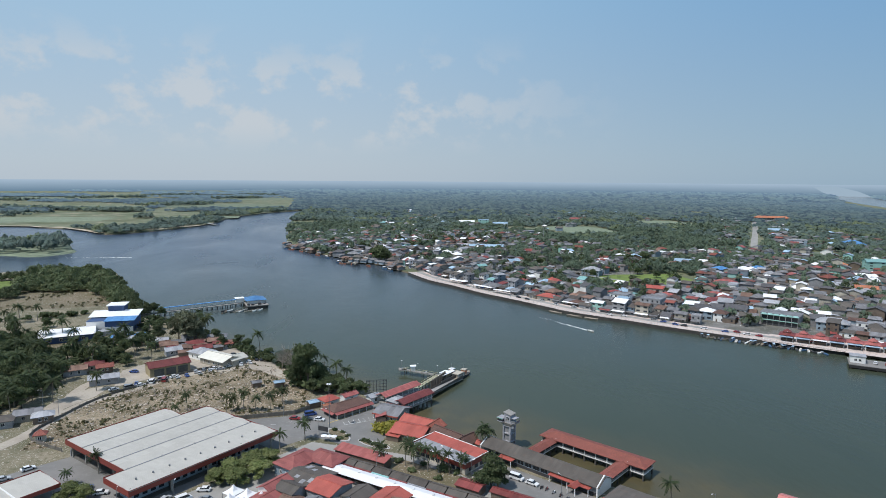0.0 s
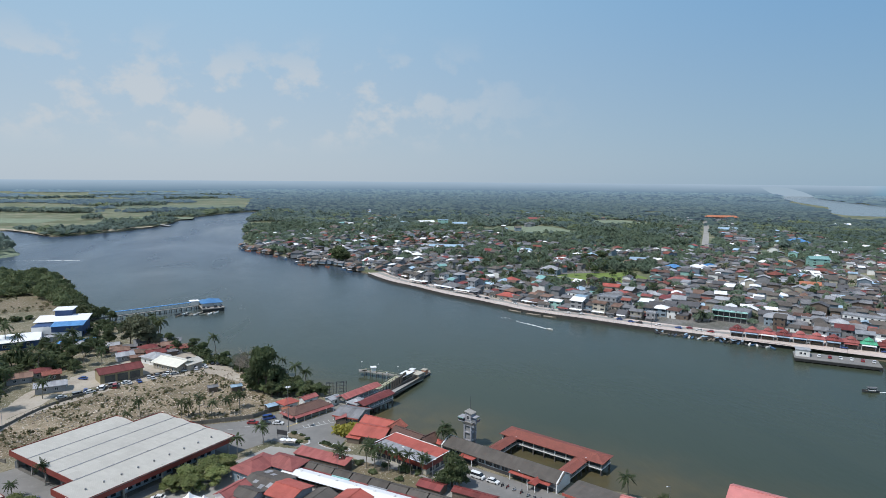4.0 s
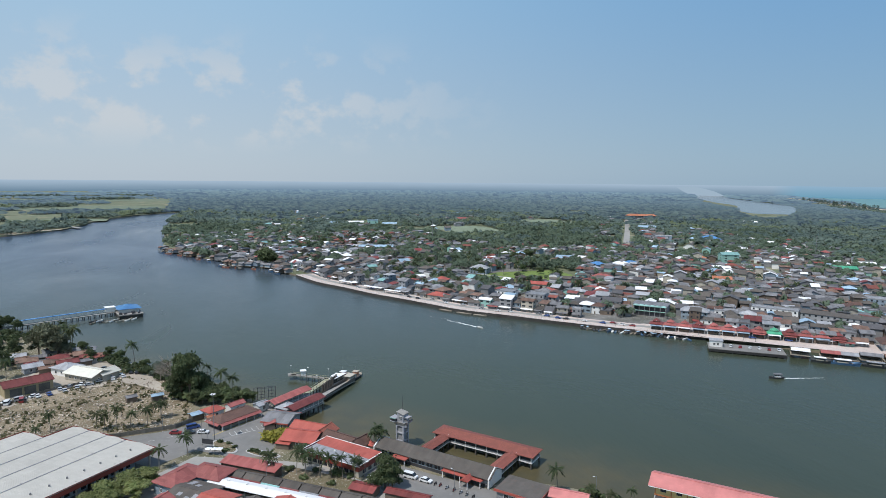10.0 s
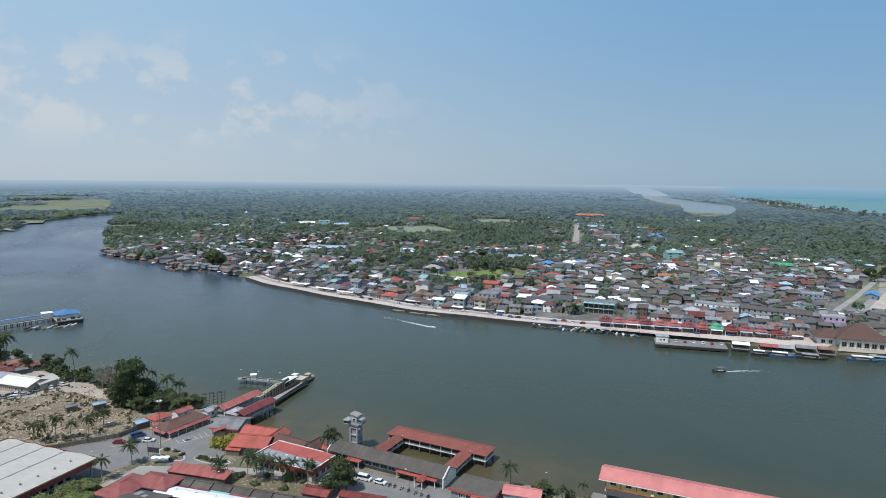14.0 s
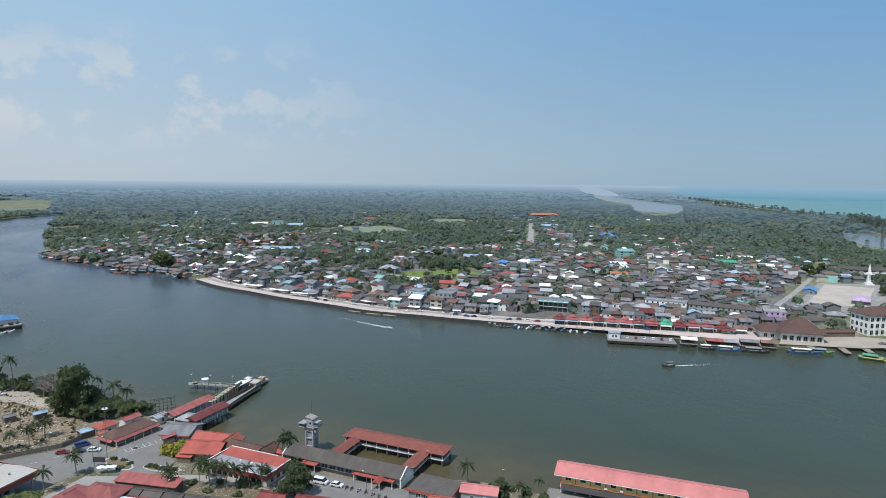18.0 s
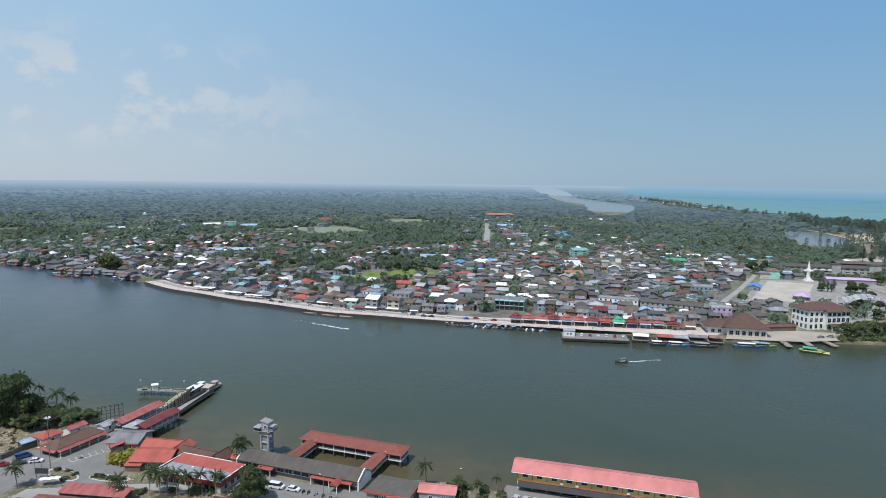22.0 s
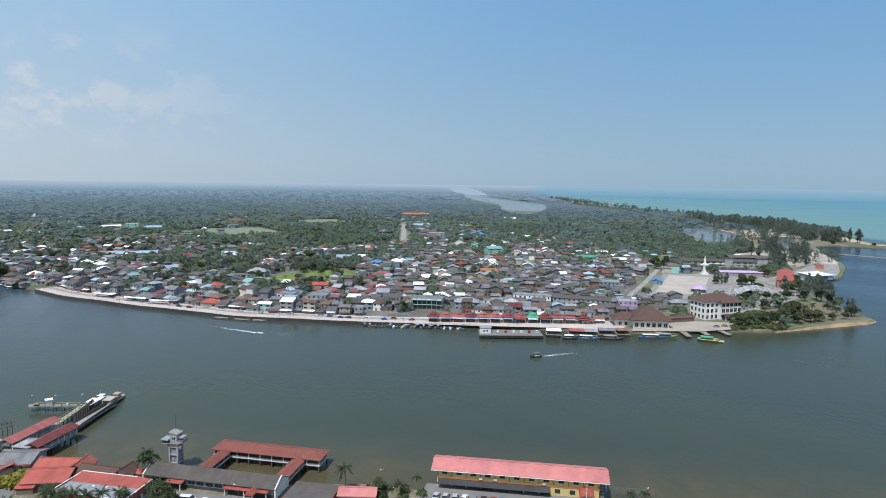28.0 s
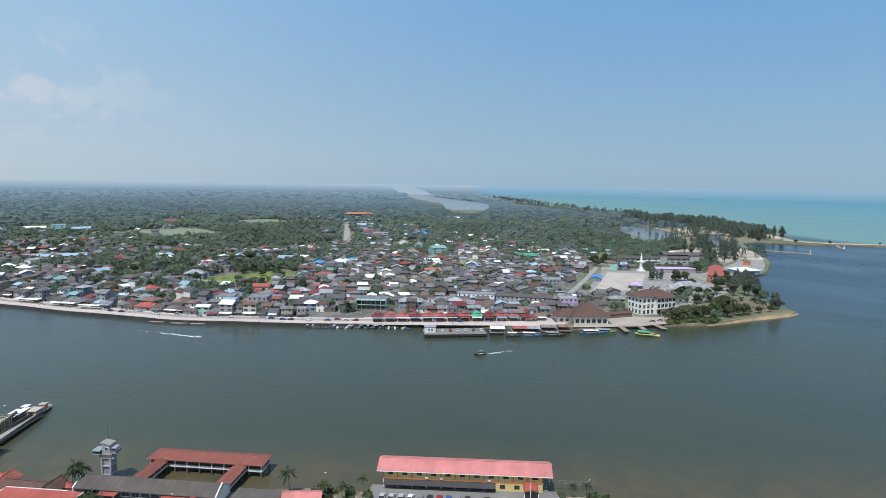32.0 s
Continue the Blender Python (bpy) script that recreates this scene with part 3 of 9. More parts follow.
# the dark quay wall with its fenders and the low parapet
wall = Shape()
for i in range(n - 1):
    a, b = Vector(outer[i]), Vector(outer[i + 1])
    t = (b - a).normalized()
    o = Vector((t.y, -t.x)) * 0.25
    wall.slab([(a + o)[:], (b + o)[:], (b - o)[:], (a - o)[:]], -1.0, 2.22)
solid("quay_wall", wall, "quay_dark", "dark concrete quay wall", "wall", kind="structure")
rail = Shape()
for i in range(n - 1):
    a, b = Vector(outer[i]), Vector(outer[i + 1])
    t = (b - a).normalized()
    o = Vector((t.y, -t.x))
    for z in (2.9, 3.2):
        rail.slab([(a - o * 0.45)[:], (b - o * 0.45)[:], (b - o * 0.35)[:], (a - o * 0.35)[:]], z - 0.05, z)
    steps = max(1, int((b - a).length / 3))
    for s in range(steps):
        q = a.lerp(b, s / steps) - o * 0.4
        rail.box(q.x - 0.12, q.x + 0.12, q.y - 0.12, q.y + 0.12, 2.3, 3.25)
solid("promenade_rail", rail, "paint_white", "low white railing along the promenade", "railing", kind="structure")
kerb = [((Vector(p) + (Vector(q) - Vector(p)) * 0.62)[:]) for p, q in zip(outer, inner)]
solid("promenade_road", ribbon(kerb, 5.5, 2.36), "pavement", "grey road behind the promenade", "road", kind="structure")
patch("plaza", [(598, 391), (622, 358), (516, 303), (490, 334)], 2.10, "plaza_paving", "large bare concrete plaza", "plaza")
patch("plaza_apron", [(600, 400), (670, 350), (620, 290), (540, 262), (480, 300), (470, 330)], 2.06, "concrete", "paved apron of the plaza", "plaza")
patch("quay_apron", [(346, 252), (384, 225), (420, 212), (430, 226), (410, 246), (372, 268)], 2.12, "dirt", "sandy quay apron", "ground")
patch("spit_forecourt", [(452, 262), (462, 236), (480, 232), (520, 241), (575, 246), (660, 290), (700, 345), (672, 349), (622, 289), (540, 260), (480, 298)], 2.05, "concrete", "worn pale forecourt behind the customs house", "ground")
patch("spit_grass", [(440, 212), (480, 198), (524, 180), (542, 194), (560, 222), (520, 240), (470, 240)], 2.10, "dry_field", "dry grass on the spit", "ground")
beach = Shape()
edge = [(432, 201), (452, 194.6), (474, 188), (500, 179.6), (520, 174), (530, 174), (546, 190)]
beach.add([(x - 1.0 * (i > 4), y + 0.8 - 0.3 * (i > 4), 2.14) for i, (x, y) in enumerate(edge)] + [(x, y - 0.4, 1.6) for x, y in edge] + [(x + 1.6 * (i > 4), y - 2.4 + (i > 5), -0.05) for i, (x, y) in enumerate(edge)], [(r * 7 + 7 + i, r * 7 + 8 + i, r * 7 + 1 + i, r * 7 + i) for r in (0, 1) for i in range(6)])
solid("spit_beach", beach, "orange_sand", "narrow orange sand beach", "beach", kind="structure")
patch("bay_quay", [(868, 330), (884, 334), (1008, 403), (985, 412), (920, 382), (856, 350)], 2.14, "quay_paving", "pale paved quay strip beside the bay", "pavement")
patch("terminal_apron", [(660, 272), (714, 283), (752, 285), (800, 300), (872, 330), (850, 350), (760, 330), (680, 320)], 2.10, "concrete", "stained concrete apron by the bay", "pavement")
solid("sand_bar", ribbon(eased([(1540, 34), (1330, 225), (1284, 288), (1238, 350), (1222, 392), (1242, 436), (1380, 530), (1500, 630), (1680, 770)], 4), 20, 2.12), "beach_sand", "pale sand bar between bay and sea", "beach", kind="structure")
solid("sea_beach", ribbon(eased([(1680, 770), (1715, 835), (1815, 1130), (2085, 1560), (2355, 1940), (2555, 2235), (2845, 2625), (3065, 2935), (3290, 3300)], 4), 48, 2.16), "beach_sand", "long pale sea beach", "beach", kind="structure")
solid("river_beach", ribbon(eased([(-1200, 1318), (-730, 1303), (-643, 1273), (-570, 1238), (-470, 1130)], 4), 12, 2.12), "beach_sand", "pale sand bank on the far river shore", "beach", kind="structure")
patch("sand_spit", [(-405, 1190), (-380, 1250), (-355, 1300), (-350, 1330), (-380, 1300), (-425, 1215)], 2.12, "beach_sand", "sandy landing on the far bank", "beach")
patch("meadow", [(200, 598), (245, 615), (310, 615), (312, 578), (290, 540), (268, 540), (250, 551), (198, 561)], 2.12, "lawn", "bright green meadow among houses", "grass")
FIELDS = [(-1700, 1500, 420, 190, 0.1), (-1250, 1480, 380, 150, 0.05), (-820, 1480, 420, 180, 0.1), (-430, 1560, 190, 110, 0.2), (-1900, 2100, 800, 260, 0), (-1000, 2050, 620, 260, 0.1), (-520, 2200, 420, 240, 0.1), (-1500, 2900, 1200, 330, 0), (-500, 2900, 500, 250, 0.1), (300, 2700, 260, 120, 0), (395, 1180, 120, 180, 0.3), (660, 1360, 110, 170, 0.3), (975, 1730, 200, 150, 0.2), (600, 775, 70, 45, -0.4), (290, 900, 60, 50, 0), (460, 592, 44, 34, 0)]
for x, y, lx, ly, a in FIELDS:
    c, s = math.cos(a), math.sin(a)
    patch("field", [(x + u * lx / 2 * c - v * ly / 2 * s, y + u * lx / 2 * s + v * ly / 2 * c) for u, v in ((-1, -1), (0.2, -1.15), (1, -0.8), (1.05, 0.6), (0.3, 1), (-0.9, 0.9))], 2.5, "grass", "open green field", "field")
roads = [([(560, 862), (590, 910), (740, 1140), (905, 1400)], 10), ([(413, 300), (440, 327), (520, 368), (592, 406), (666, 446), (760, 500)], 5), ([(420, 500), (473, 497), (535, 540), (560, 595), (575, 700), (570, 870)], 5.5), ([(250, 560), (200, 640), (140, 760), (60, 860)], 4.5), ([(-330, 1330), (-430, 1480), (-500, 1580)], 10)]
for line, width in roads:
    solid("road", ribbon(eased(line, 5), width, 2.14), "pavement", "pale concrete road through the town", "road", kind="structure")

for name, outline, mat, label in (
    ("pond_bank", [(1330, 850), (1380, 850), (1310, 735), (1228, 645), (1140, 588), (1100, 570), (1104, 584), (1199, 634), (1292, 730), (1350, 815)], "beach_sand", "pale sand bank beside the pond"),
    ("sand_ground", [(1100, 745), (1130, 730), (1050, 655), (975, 575), (935, 505), (915, 512), (950, 590), (1020, 670)], "beach_sand", "bare pale sand beside the pond"),
    ("sand_ground", [(1325, 702), (1460, 735), (1400, 600), (1290, 540), (1233, 534), (1190, 590)], "beach_sand", "bare pale sand among casuarinas"),
    ("sand_ground", [(815, 440), (885, 465), (960, 455), (985, 400), (900, 350), (800, 345), (770, 380)], "dirt", "trodden sandy ground under casuarinas"),
    ("inlet", [(1225, 592), (1256, 556), (1120, 490), (1003, 441), (984, 466), (1090, 530)], "still_water", "narrow still inlet behind the beach"),
):
    patch(name, outline, 2.34 if name == "inlet" else 2.20, mat, label, "water" if name == "inlet" else "sand")
COAST = [(1030, 520), (1100, 588), (1200, 640), (1310, 735), (1390, 850), (1560, 960), (1660, 1060), (1800, 1100), (1735, 840), (1570, 680), (1415, 540), (1250, 440), (1165, 455), (1110, 470), (1020, 412), (930, 365), (880, 335), (820, 345), (860, 440)]
patch("coast_ground", COAST, 2.06, "bank_ground", "sandy ground with dry grass behind the beach")
patch("thicket_ground", [(-240, 240), (-165, 240), (-158, 270), (-153, 288), (-148, 303), (-162, 330), (-140, 326), (-128, 338), (-152, 378), (-170, 384), (-213, 404), (-240, 420)], 2.05, "dry_field", "shaded undergrowth behind the village")
patch("landing_apron", [(236, 350), (268, 322), (300, 295), (344, 258), (352, 262), (378, 268), (330, 304), (290, 338), (252, 366)], 2.16, "quay_paving", "worn concrete apron behind the landing dock", "pavement")

# ---- things of the near bank ----
def opening(parent, x, y, z, w, h, turn=0.0, frame_mat="paint_white", name="window"):
    """A framed window or door leaf, set 6 cm proud of a wall that faces local -y before the turn."""
    at = pose(x, y, z, 0, 0, turn)
    f = Shape()
    t = 0.1
    f.box(-w / 2 - t, w / 2 + t, -0.09, 0.0, -h / 2 - t, -h / 2)
    f.box(-w / 2 - t, w / 2 + t, -0.09, 0.0, h / 2, h / 2 + t)
    f.box(-w / 2 - t, -w / 2, -0.09, 0.0, -h / 2, h / 2)
    f.box(w / 2, w / 2 + t, -0.09, 0.0, -h / 2, h / 2)
    f.box(-0.04, 0.04, -0.08, 0.0, -h / 2, h / 2)
    frame_ob = part(name, f, frame_mat, parent, at=at)
    part("pane", Shape().box(-w / 2, w / 2, -0.05, -0.01, -h / 2, h / 2), "glass_dark", frame_ob)
    return frame_ob


def row_of_windows(parent, lx, y, z, count, w, h, turn=0.0, mat="paint_white", margin=1.5):
    for i in range(count):
        x = -lx / 2 + margin + (lx - 2 * margin) * (i + 0.5) / count
        p = pose(0, 0, 0, 0, 0, turn) @ Vector((x, y, z))
        opening(parent, p.x, p.y, p.z, w, h, turn, mat)


def posts(parent, points, z0, z1, r, mat, name="post"):
    me = Shape().box(-r, r, -r, r, z0, z1).mesh(name, mat)
    for x, y in points:
        part(name, me, mat, parent, at=pose(x, y, 0))


def hall(name, label, category, x, y, turn, lx, ly, h, roof_mat, wall_mat, rise=1.6, style="gable", over=0.8, windows=(0, 0), base=2.0, ridge=True, fascia=None):
    """A building with walls, roof, ridge cap, eaves board and windows on the long front and the end."""
    b = thing(name, label, category, (x, y, base), turn)
    if style == "gable":
        part("wall", Shape().gable_wall(lx, ly, -0.2, h, rise), wall_mat, b)
        roof = part("roof", Shape().gable(lx, ly, h, rise, over), roof_mat, b)
        if ridge:
            part("ridge_cap", Shape().box(-lx / 2 - over, lx / 2 + over, -0.22, 0.22, h + rise - 0.06, h + rise + 0.08), roof_mat, roof)
    elif style == "hip":
        part("wall", Shape().box(-lx / 2, lx / 2, -ly / 2, ly / 2, -0.2, h), wall_mat, b)
        roof = part("roof", Shape().hip(lx, ly, h, rise, over), roof_mat, b)
        r = max(0.0, lx / 2 - ly / 2)
        part("ridge_cap", Shape().box(-r - 0.2, r + 0.2, -0.2, 0.2, h + rise - 0.08, h + rise + 0.07), roof_mat, roof)
    elif style == "shed":
        part("wall", Shape().box(-lx / 2, lx / 2, -ly / 2, ly / 2, -0.2, h - 0.1), wall_mat, b)
        roof = part("roof", Shape().shed(lx, ly, h, h + rise, over), roof_mat, b)
    else:
        part("wall", Shape().box(-lx / 2, lx / 2, -ly / 2, ly / 2, -0.2, h), wall_mat, b)
        roof = part("roof", Shape().box(-lx / 2 - over, lx / 2 + over, -ly / 2 - over, ly / 2 + over, h + 0.01, h + 0.25), roof_mat, b)
    if fascia:
        e = Shape()
        a, c = lx / 2 + over, ly / 2 + over
        e.box(-a, a, -c - 0.08, -c, h - 0.45, h + 0.1).box(-a, a, c, c + 0.08, h - 0.45, h + 0.1)
        part("eaves_board", e, fascia, roof)
    if windows[0]:
        row_of_windows(b, lx, -ly / 2, min(h * 0.55, 1.7), windows[0], 1.1, 1.2)
        if h > 5.5:
            row_of_windows(b, lx, -ly / 2, h - 1.5, windows[0], 1.1, 1.2)
    if windows[1]:
        for end in (-90, 90):
            row_of_windows(b, ly, -lx / 2, min(h * 0.55, 1.7), windows[1], 1.0, 1.2, end)
    return b


def bus_depot():
    d = thing("bus_depot", "open bus depot with a wide white sheet roof and red fascia", "depot", (-108.2, 221.4, 2.0), 48.6)
    # local x runs along the roof ribs, local y to the river side is minus
    steps = [((0, 37), (0, 11.2)), ((0, 48.2), (11.2, 20)), ((0, 48.2), (20, 29.5)), ((0, 48.2), (29.5, 39)), ((-6.2, 48.5), (39, 53.5))]
    for (x0, x1), (v0, v1) in steps:
        s = Shape()
        m = (v0 + v1) / 2
        zs = ((v0, 6.2), (m, 6.6), (v1, 6.2))
        p = [(x, -v, z + t) for t in (0, -0.25) for v, z in zs for x in (x0, x1)]
        s.add(p, [(2, 3, 1, 0), (4, 5, 3, 2), (6, 7, 9, 8), (8, 9, 11, 10), (0, 1, 7, 6), (5, 4, 10, 11), (1, 3, 9, 7), (3, 5, 11, 9), (2, 0, 6, 8), (4, 2, 8, 10)])
        bay = part("roof_bay", s, "roof_white", d)
        part("gutter", Shape().box(x0, x1, -v1 - 0.22, -v1 + 0.22, 6.16, 6.32), "metal_grey", bay, "dark valley gutter")
        if v0 > 35:
            for i in range(9):
                part("roof_vent", Shape().tube((x0 + 5 + i * 5.5, -m - 2, 6.4), (x0 + 5 + i * 5.5, -m - 2, 7.05), 0.28), "metal_grey", bay)
    edge = [(0, 0), (37, 0), (37, -11.2), (48.2, -11.2), (48.5, -53.5), (-6.2, -53.5), (-6.2, -39), (0, -39)]
    for i in range(len(edge)):
        a, b = Vector(edge[i]), Vector(edge[(i + 1) % len(edge)])
        t = (b - a).normalized()
        o = Vector((t.y, -t.x)) * -0.14
        part("fascia", Shape().slab([(a - t * 0.1)[:], (a + o - t * 0.1)[:], (b + o + t * 0.1)[:], (b + t * 0.1)[:]], 4.6, 6.5), "fascia_red", d, "red painted fascia")
    # floor colour darkened to stand in for shade under the depot roof
    part("platform_floor", Shape().box(1, 46, -38, -2, 0.02, 0.12), "concrete_dark", d, "bay floor darkened for the shade under the roof")
    cols = [(x, -v) for v in (1.5, 11.2, 20, 29.5, 38.5) for x in (1.5, 13, 25, 36)] + [(47, -v) for v in (13, 26, 38.5)] + [(x, -52) for x in (-5, 8, 21, 34, 47)]
    posts(d, cols, 0, 6.3, 0.25, "concrete", "column")
    part("back_wall", Shape().box(1, 36, -0.9, -0.6, 0, 2.4), "wall_grey", d)
    for x0, x1 in ((-3, 9), (10.5, 27), (29, 44)):
        booth = part("ticket_office", Shape().box(x0, x1, -48.5, -42, 0, 4.3), "wall_blue", d, "pale blue ticket office under the roof")
        for i in range(int((x1 - x0) / 2.7)):
            part("office_window", Shape().box(x0 + 0.8 + i * 2.7, x0 + 2.4 + i * 2.7, -48.58, -48.5, 1.0, 2.4), "glass_dark", booth)
    part("platform", Shape().box(-4, 46, -51, -40, 0, 0.25), "concrete_dark", d)
    c = thing("bus_shelter", "smaller bus shelter with a white roof and red fascia", "shelter", (-106.6, 200.8, 2.0), 48.6)
    part("roof", Shape().gable(30, 14, 4.9, 0.4, 0, 0.2), "roof_white", c, at=pose(-15, -7.2, 0))
    part("roof_seam", Shape().box(-12.2, -11.8, -14.2, -0.2, 5.05, 5.36), "paint_white", c)
    for pts in ((0, 0.14, -14.4, 0.1), (-30, 0.1, -0.1, 0.05), (-30, 0.1, -14.5, -14.35)):
        part("fascia", Shape().box(*pts, 3.9, 5.15), "fascia_red", c, "red painted fascia")
    posts(c, [(-x, -y) for x in (1.5, 14, 27) for y in (1.5, 13)], 0, 4.9, 0.22, "concrete", "column")


bus_depot()


def long_building():
    """Two-storey customs store on the river front."""
    turn = math.degrees(math.atan2(115.4 - 155.1, 151.1 - 111.6))
    c = Vector(((111.6 + 151.1) / 2, (155.1 + 115.4) / 2))
    u = Vector((math.cos(radians(turn)), math.sin(radians(turn))))
    n = Vector((-u.y, u.x))
    b = thing("riverside_building", "long two-storey yellow building with a pink metal roof", "building", (*(c + n * 5.5), 2.0), turn)
    part("wall", Shape().box(-26, 25, -4.2, 4.4, 3.1, 6.3).box(10, 25, -4.2, 4.4, 0, 3.1), "wall_yellow", b)
    part("lower_recess", Shape().box(-26, 10, -1.4, 4.3, 0, 3.1), "wall_grey", b, "shaded open ground floor")
    part("floor_band", Shape().box(-26.2, 25.2, -4.34, -4.16, 2.85, 3.3), "trim_orange", b, "orange-brown floor band")
    part("eaves_band", Shape().box(-26.2, 25.2, -4.32, -4.16, 5.75, 6.05), "trim_orange", b)
    posts(b, [(-26 + i * 4.62, -4.26) for i in range(12)], 3.2, 6.0, 0.14, "trim_orange", "pilaster")
    posts(b, [(-26 + i * 4.62, -4.0) for i in range(8)], 0, 3.0, 0.18, "paint_white", "column")
    for i in range(11):
        opening(b, -23.7 + i * 4.62, -4.22, 4.85, 1.5, 0.95, 0, "steel_and_shade")
    for x in (12.2, 16.8):
        opening(b, x, -4.22, 1.6, 1.5, 1.1, 0, "steel_and_shade")
    for i in range(6):
        opening(b, -23.4 + i * 5.6, -1.42, 1.4, 2.0, 2.2, 0, "steel_and_shade")
    part("foundation", Shape().box(-27, 26, -1.0, 5.2, -3.5, 0), "concrete_dark", b, "dark river-stained foundation")
    part("lower_canopy", Shape().shed(35.5, 2.2, 1.9, 2.75, 0.1, 0.08), "steel_and_shade", b, "dark sheet canopy over the ground floor", at=pose(-8, -5.3, 0))
    for x in (-3, 1.5):
        opening(b, 25.02, x, 4.6, 1.4, 1.3, 90, "paint_white")
    roof = part("roof", Shape().gable(55, 10.0, 6.1, 1.9, 0.5, 0.2), "roof_pink", b)
    part("ridge_cap", Shape().box(-27.9, 27.9, -0.22, 0.22, 7.96, 8.12), "roof_pink", roof)
    part("gutter", Shape().box(-28, 28, -5.62, -5.44, 5.75, 5.95), "paint_white", roof, "pale eaves gutter")
    arch = Shape()
    for i in range(10):
        a0, a1 = math.pi * i / 10, math.pi * (i + 1) / 10
        arch.add([(21 - 2.3 * math.cos(a), y, 2.4 + 1.3 * math.sin(a)) for a in (a0, a1) for y in (-9.9, -4.3)], [(0, 1, 3, 2)])
    part("porch_roof", arch, "roof_brightred", b, "red arched porch roof")
    posts(b, [(18.8, -9.6), (23.2, -9.6)], 0, 2.4, 0.15, "paint_white", "porch_post")
    for i in range(10):
        part("stair_tread", Shape().box(25.3, 26.7, -3 + i * 0.45, -2.4 + i * 0.45, 0.15 + i * 0.3, 0.25 + i * 0.3), "wood_deck", b)
    part("stair_landing", Shape().box(25.1, 28, 1.4, 4.2, 3.0, 3.15), "concrete", b)
    posts(b, [(27.8, 1.6), (27.8, 4.0)], 0, 3.0, 0.12, "paint_white", "landing_post")
    for x in (-12.5, -7.8, 7.5):
        part("air_conditioner", Shape().box(x, x + 0.9, -4.7, -4.3, 3.4, 4.0), "paint_white", b)
    f = thing("flagpole", "slim white pole beside the porch", "pole", (*(c + n * 5.5 + u * 20.6 - n * 10.6), 2.0))
    part("pole", Shape().tube((0, 0, 0), (0, 0, 7.5), 0.12, 0.07), "paint_white", f)
    part("foot", Shape().box(-0.4, 0.4, -0.4, 0.4, 0, 0.3), "concrete", f)
    fence = thing("yard_fence", "low dark yard fence on posts", "fence", (*(c + n * 5.5), 2.0), turn)
    for i in range(8):
        part("fence_post", Shape().box(29 + i * 2, 29.12 + i * 2, 1.5, 1.62, 0, 1.7), "metal_grey", fence)
    for z in (0.5, 1.1, 1.6):
        part("fence_rail", Shape().box(29, 43.2, 1.53, 1.59, z, z + 0.06), "metal_grey", fence)


long_building()


def water_house():
    """Hip-roofed gallery on piles with two arms to the bank."""
    turn = -48.0
    b = thing("river_gallery", "red-tiled gallery on piles round a square of water", "gallery", (77.8, 206.0, 0.0), turn)
    b.scale = (0.975, 1.0, 0.78)
    part("roof", Shape().hip(41.5, 8.0, 6.0, 1.7, 0.5, 0.2), "tile_red", b)
    part("deck", Shape().box(-20.6, 20.6, -3.7, 3.7, 2.7, 3.15), "paint_white", b, "white concrete deck edge")
    part("parapet", Shape().box(-20.4, 20.4, -3.6, -3.45, 3.15, 3.95).box(-20.4, 20.4, 3.45, 3.6, 3.15, 3.95).box(-20.4, -20.25, -3.6, 3.6, 3.15, 3.95).box(20.25, 20.4, -3.6, 3.6, 3.15, 3.95), "metal_grey", b)
    part("ceiling_beam", Shape().box(-20.4, 20.4, -3.6, -3.4, 5.5, 5.9).box(-20.4, 20.4, 3.4, 3.6, 5.5, 5.9), "wall_timber", b)
    part("screen", Shape().box(-20.0, 20.0, -3.3, -3.2, 3.15, 5.6).box(-19.9, 20.0, 3.2, 3.3, 3.15, 5.6), "steel_and_shade", b, "dark open screens")
    pts = [(-20.2 + i * 4.49, y) for i in range(10) for y in (-3.5, 3.5)]
    posts(b, pts, 3.15, 5.9, 0.16, "paint_white", "column")
    # dark strips added for the shadow below the gallery deck
    part("under_beam", Shape().box(-20.4, 20.4, -3.4, -3.0, 2.2, 2.7).box(-20.4, 20.4, 3.0, 3.4, 2.2, 2.7), "timber_pile", b, "dark strips standing in for shade under the deck")
    posts(b, pts, -2, 2.7, 0.24, "timber_pile", "stilt")
    for name, x in (("arm", -15.8), ("arm", 12.9)):
        a = part(name, Shape().box(x - 2.0, x + 2.0, -19.5, -3.7, 2.7, 3.15), "paint_white", b)
        roof = Shape()
        roof.moved(Shape().gable(17.5, 4.2, 5.3, 1.1, 0.4), Matrix.Translation((x, -11.6, 0)) @ pose(0, 0, 0, 0, 0, 90))
        part("arm_roof", roof, "tile_red", a)
        part("arm_parapet", Shape().box(x - 2, x - 1.88, -19.5, -3.7, 3.15, 3.95).box(x + 1.88, x + 2, -19.5, -3.7, 3.15, 3.95), "metal_grey", a)
        part("arm_screen", Shape().box(x - 1.7, x - 1.6, -19.5, -3.7, 3.15, 5.0).box(x + 1.6, x + 1.7, -19.5, -3.7, 3.15, 5.0), "steel_and_shade", a)
        ps = [(x + s * 1.85, -18.5 + i * 3.6) for i in range(5) for s in (-1, 1)]
        posts(a, ps, -2, 2.7, 0.2, "timber_pile", "stilt")
        posts(a, ps, 3.15, 5.3, 0.1, "paint_white", "column")
        part("roof_lamp", Shape().tube((x + 1.5, -3.4, 6.0), (x + 1.5, -3.4, 6.4), 0.25), "cloth_white", a, "small white globe lamp")


water_house()


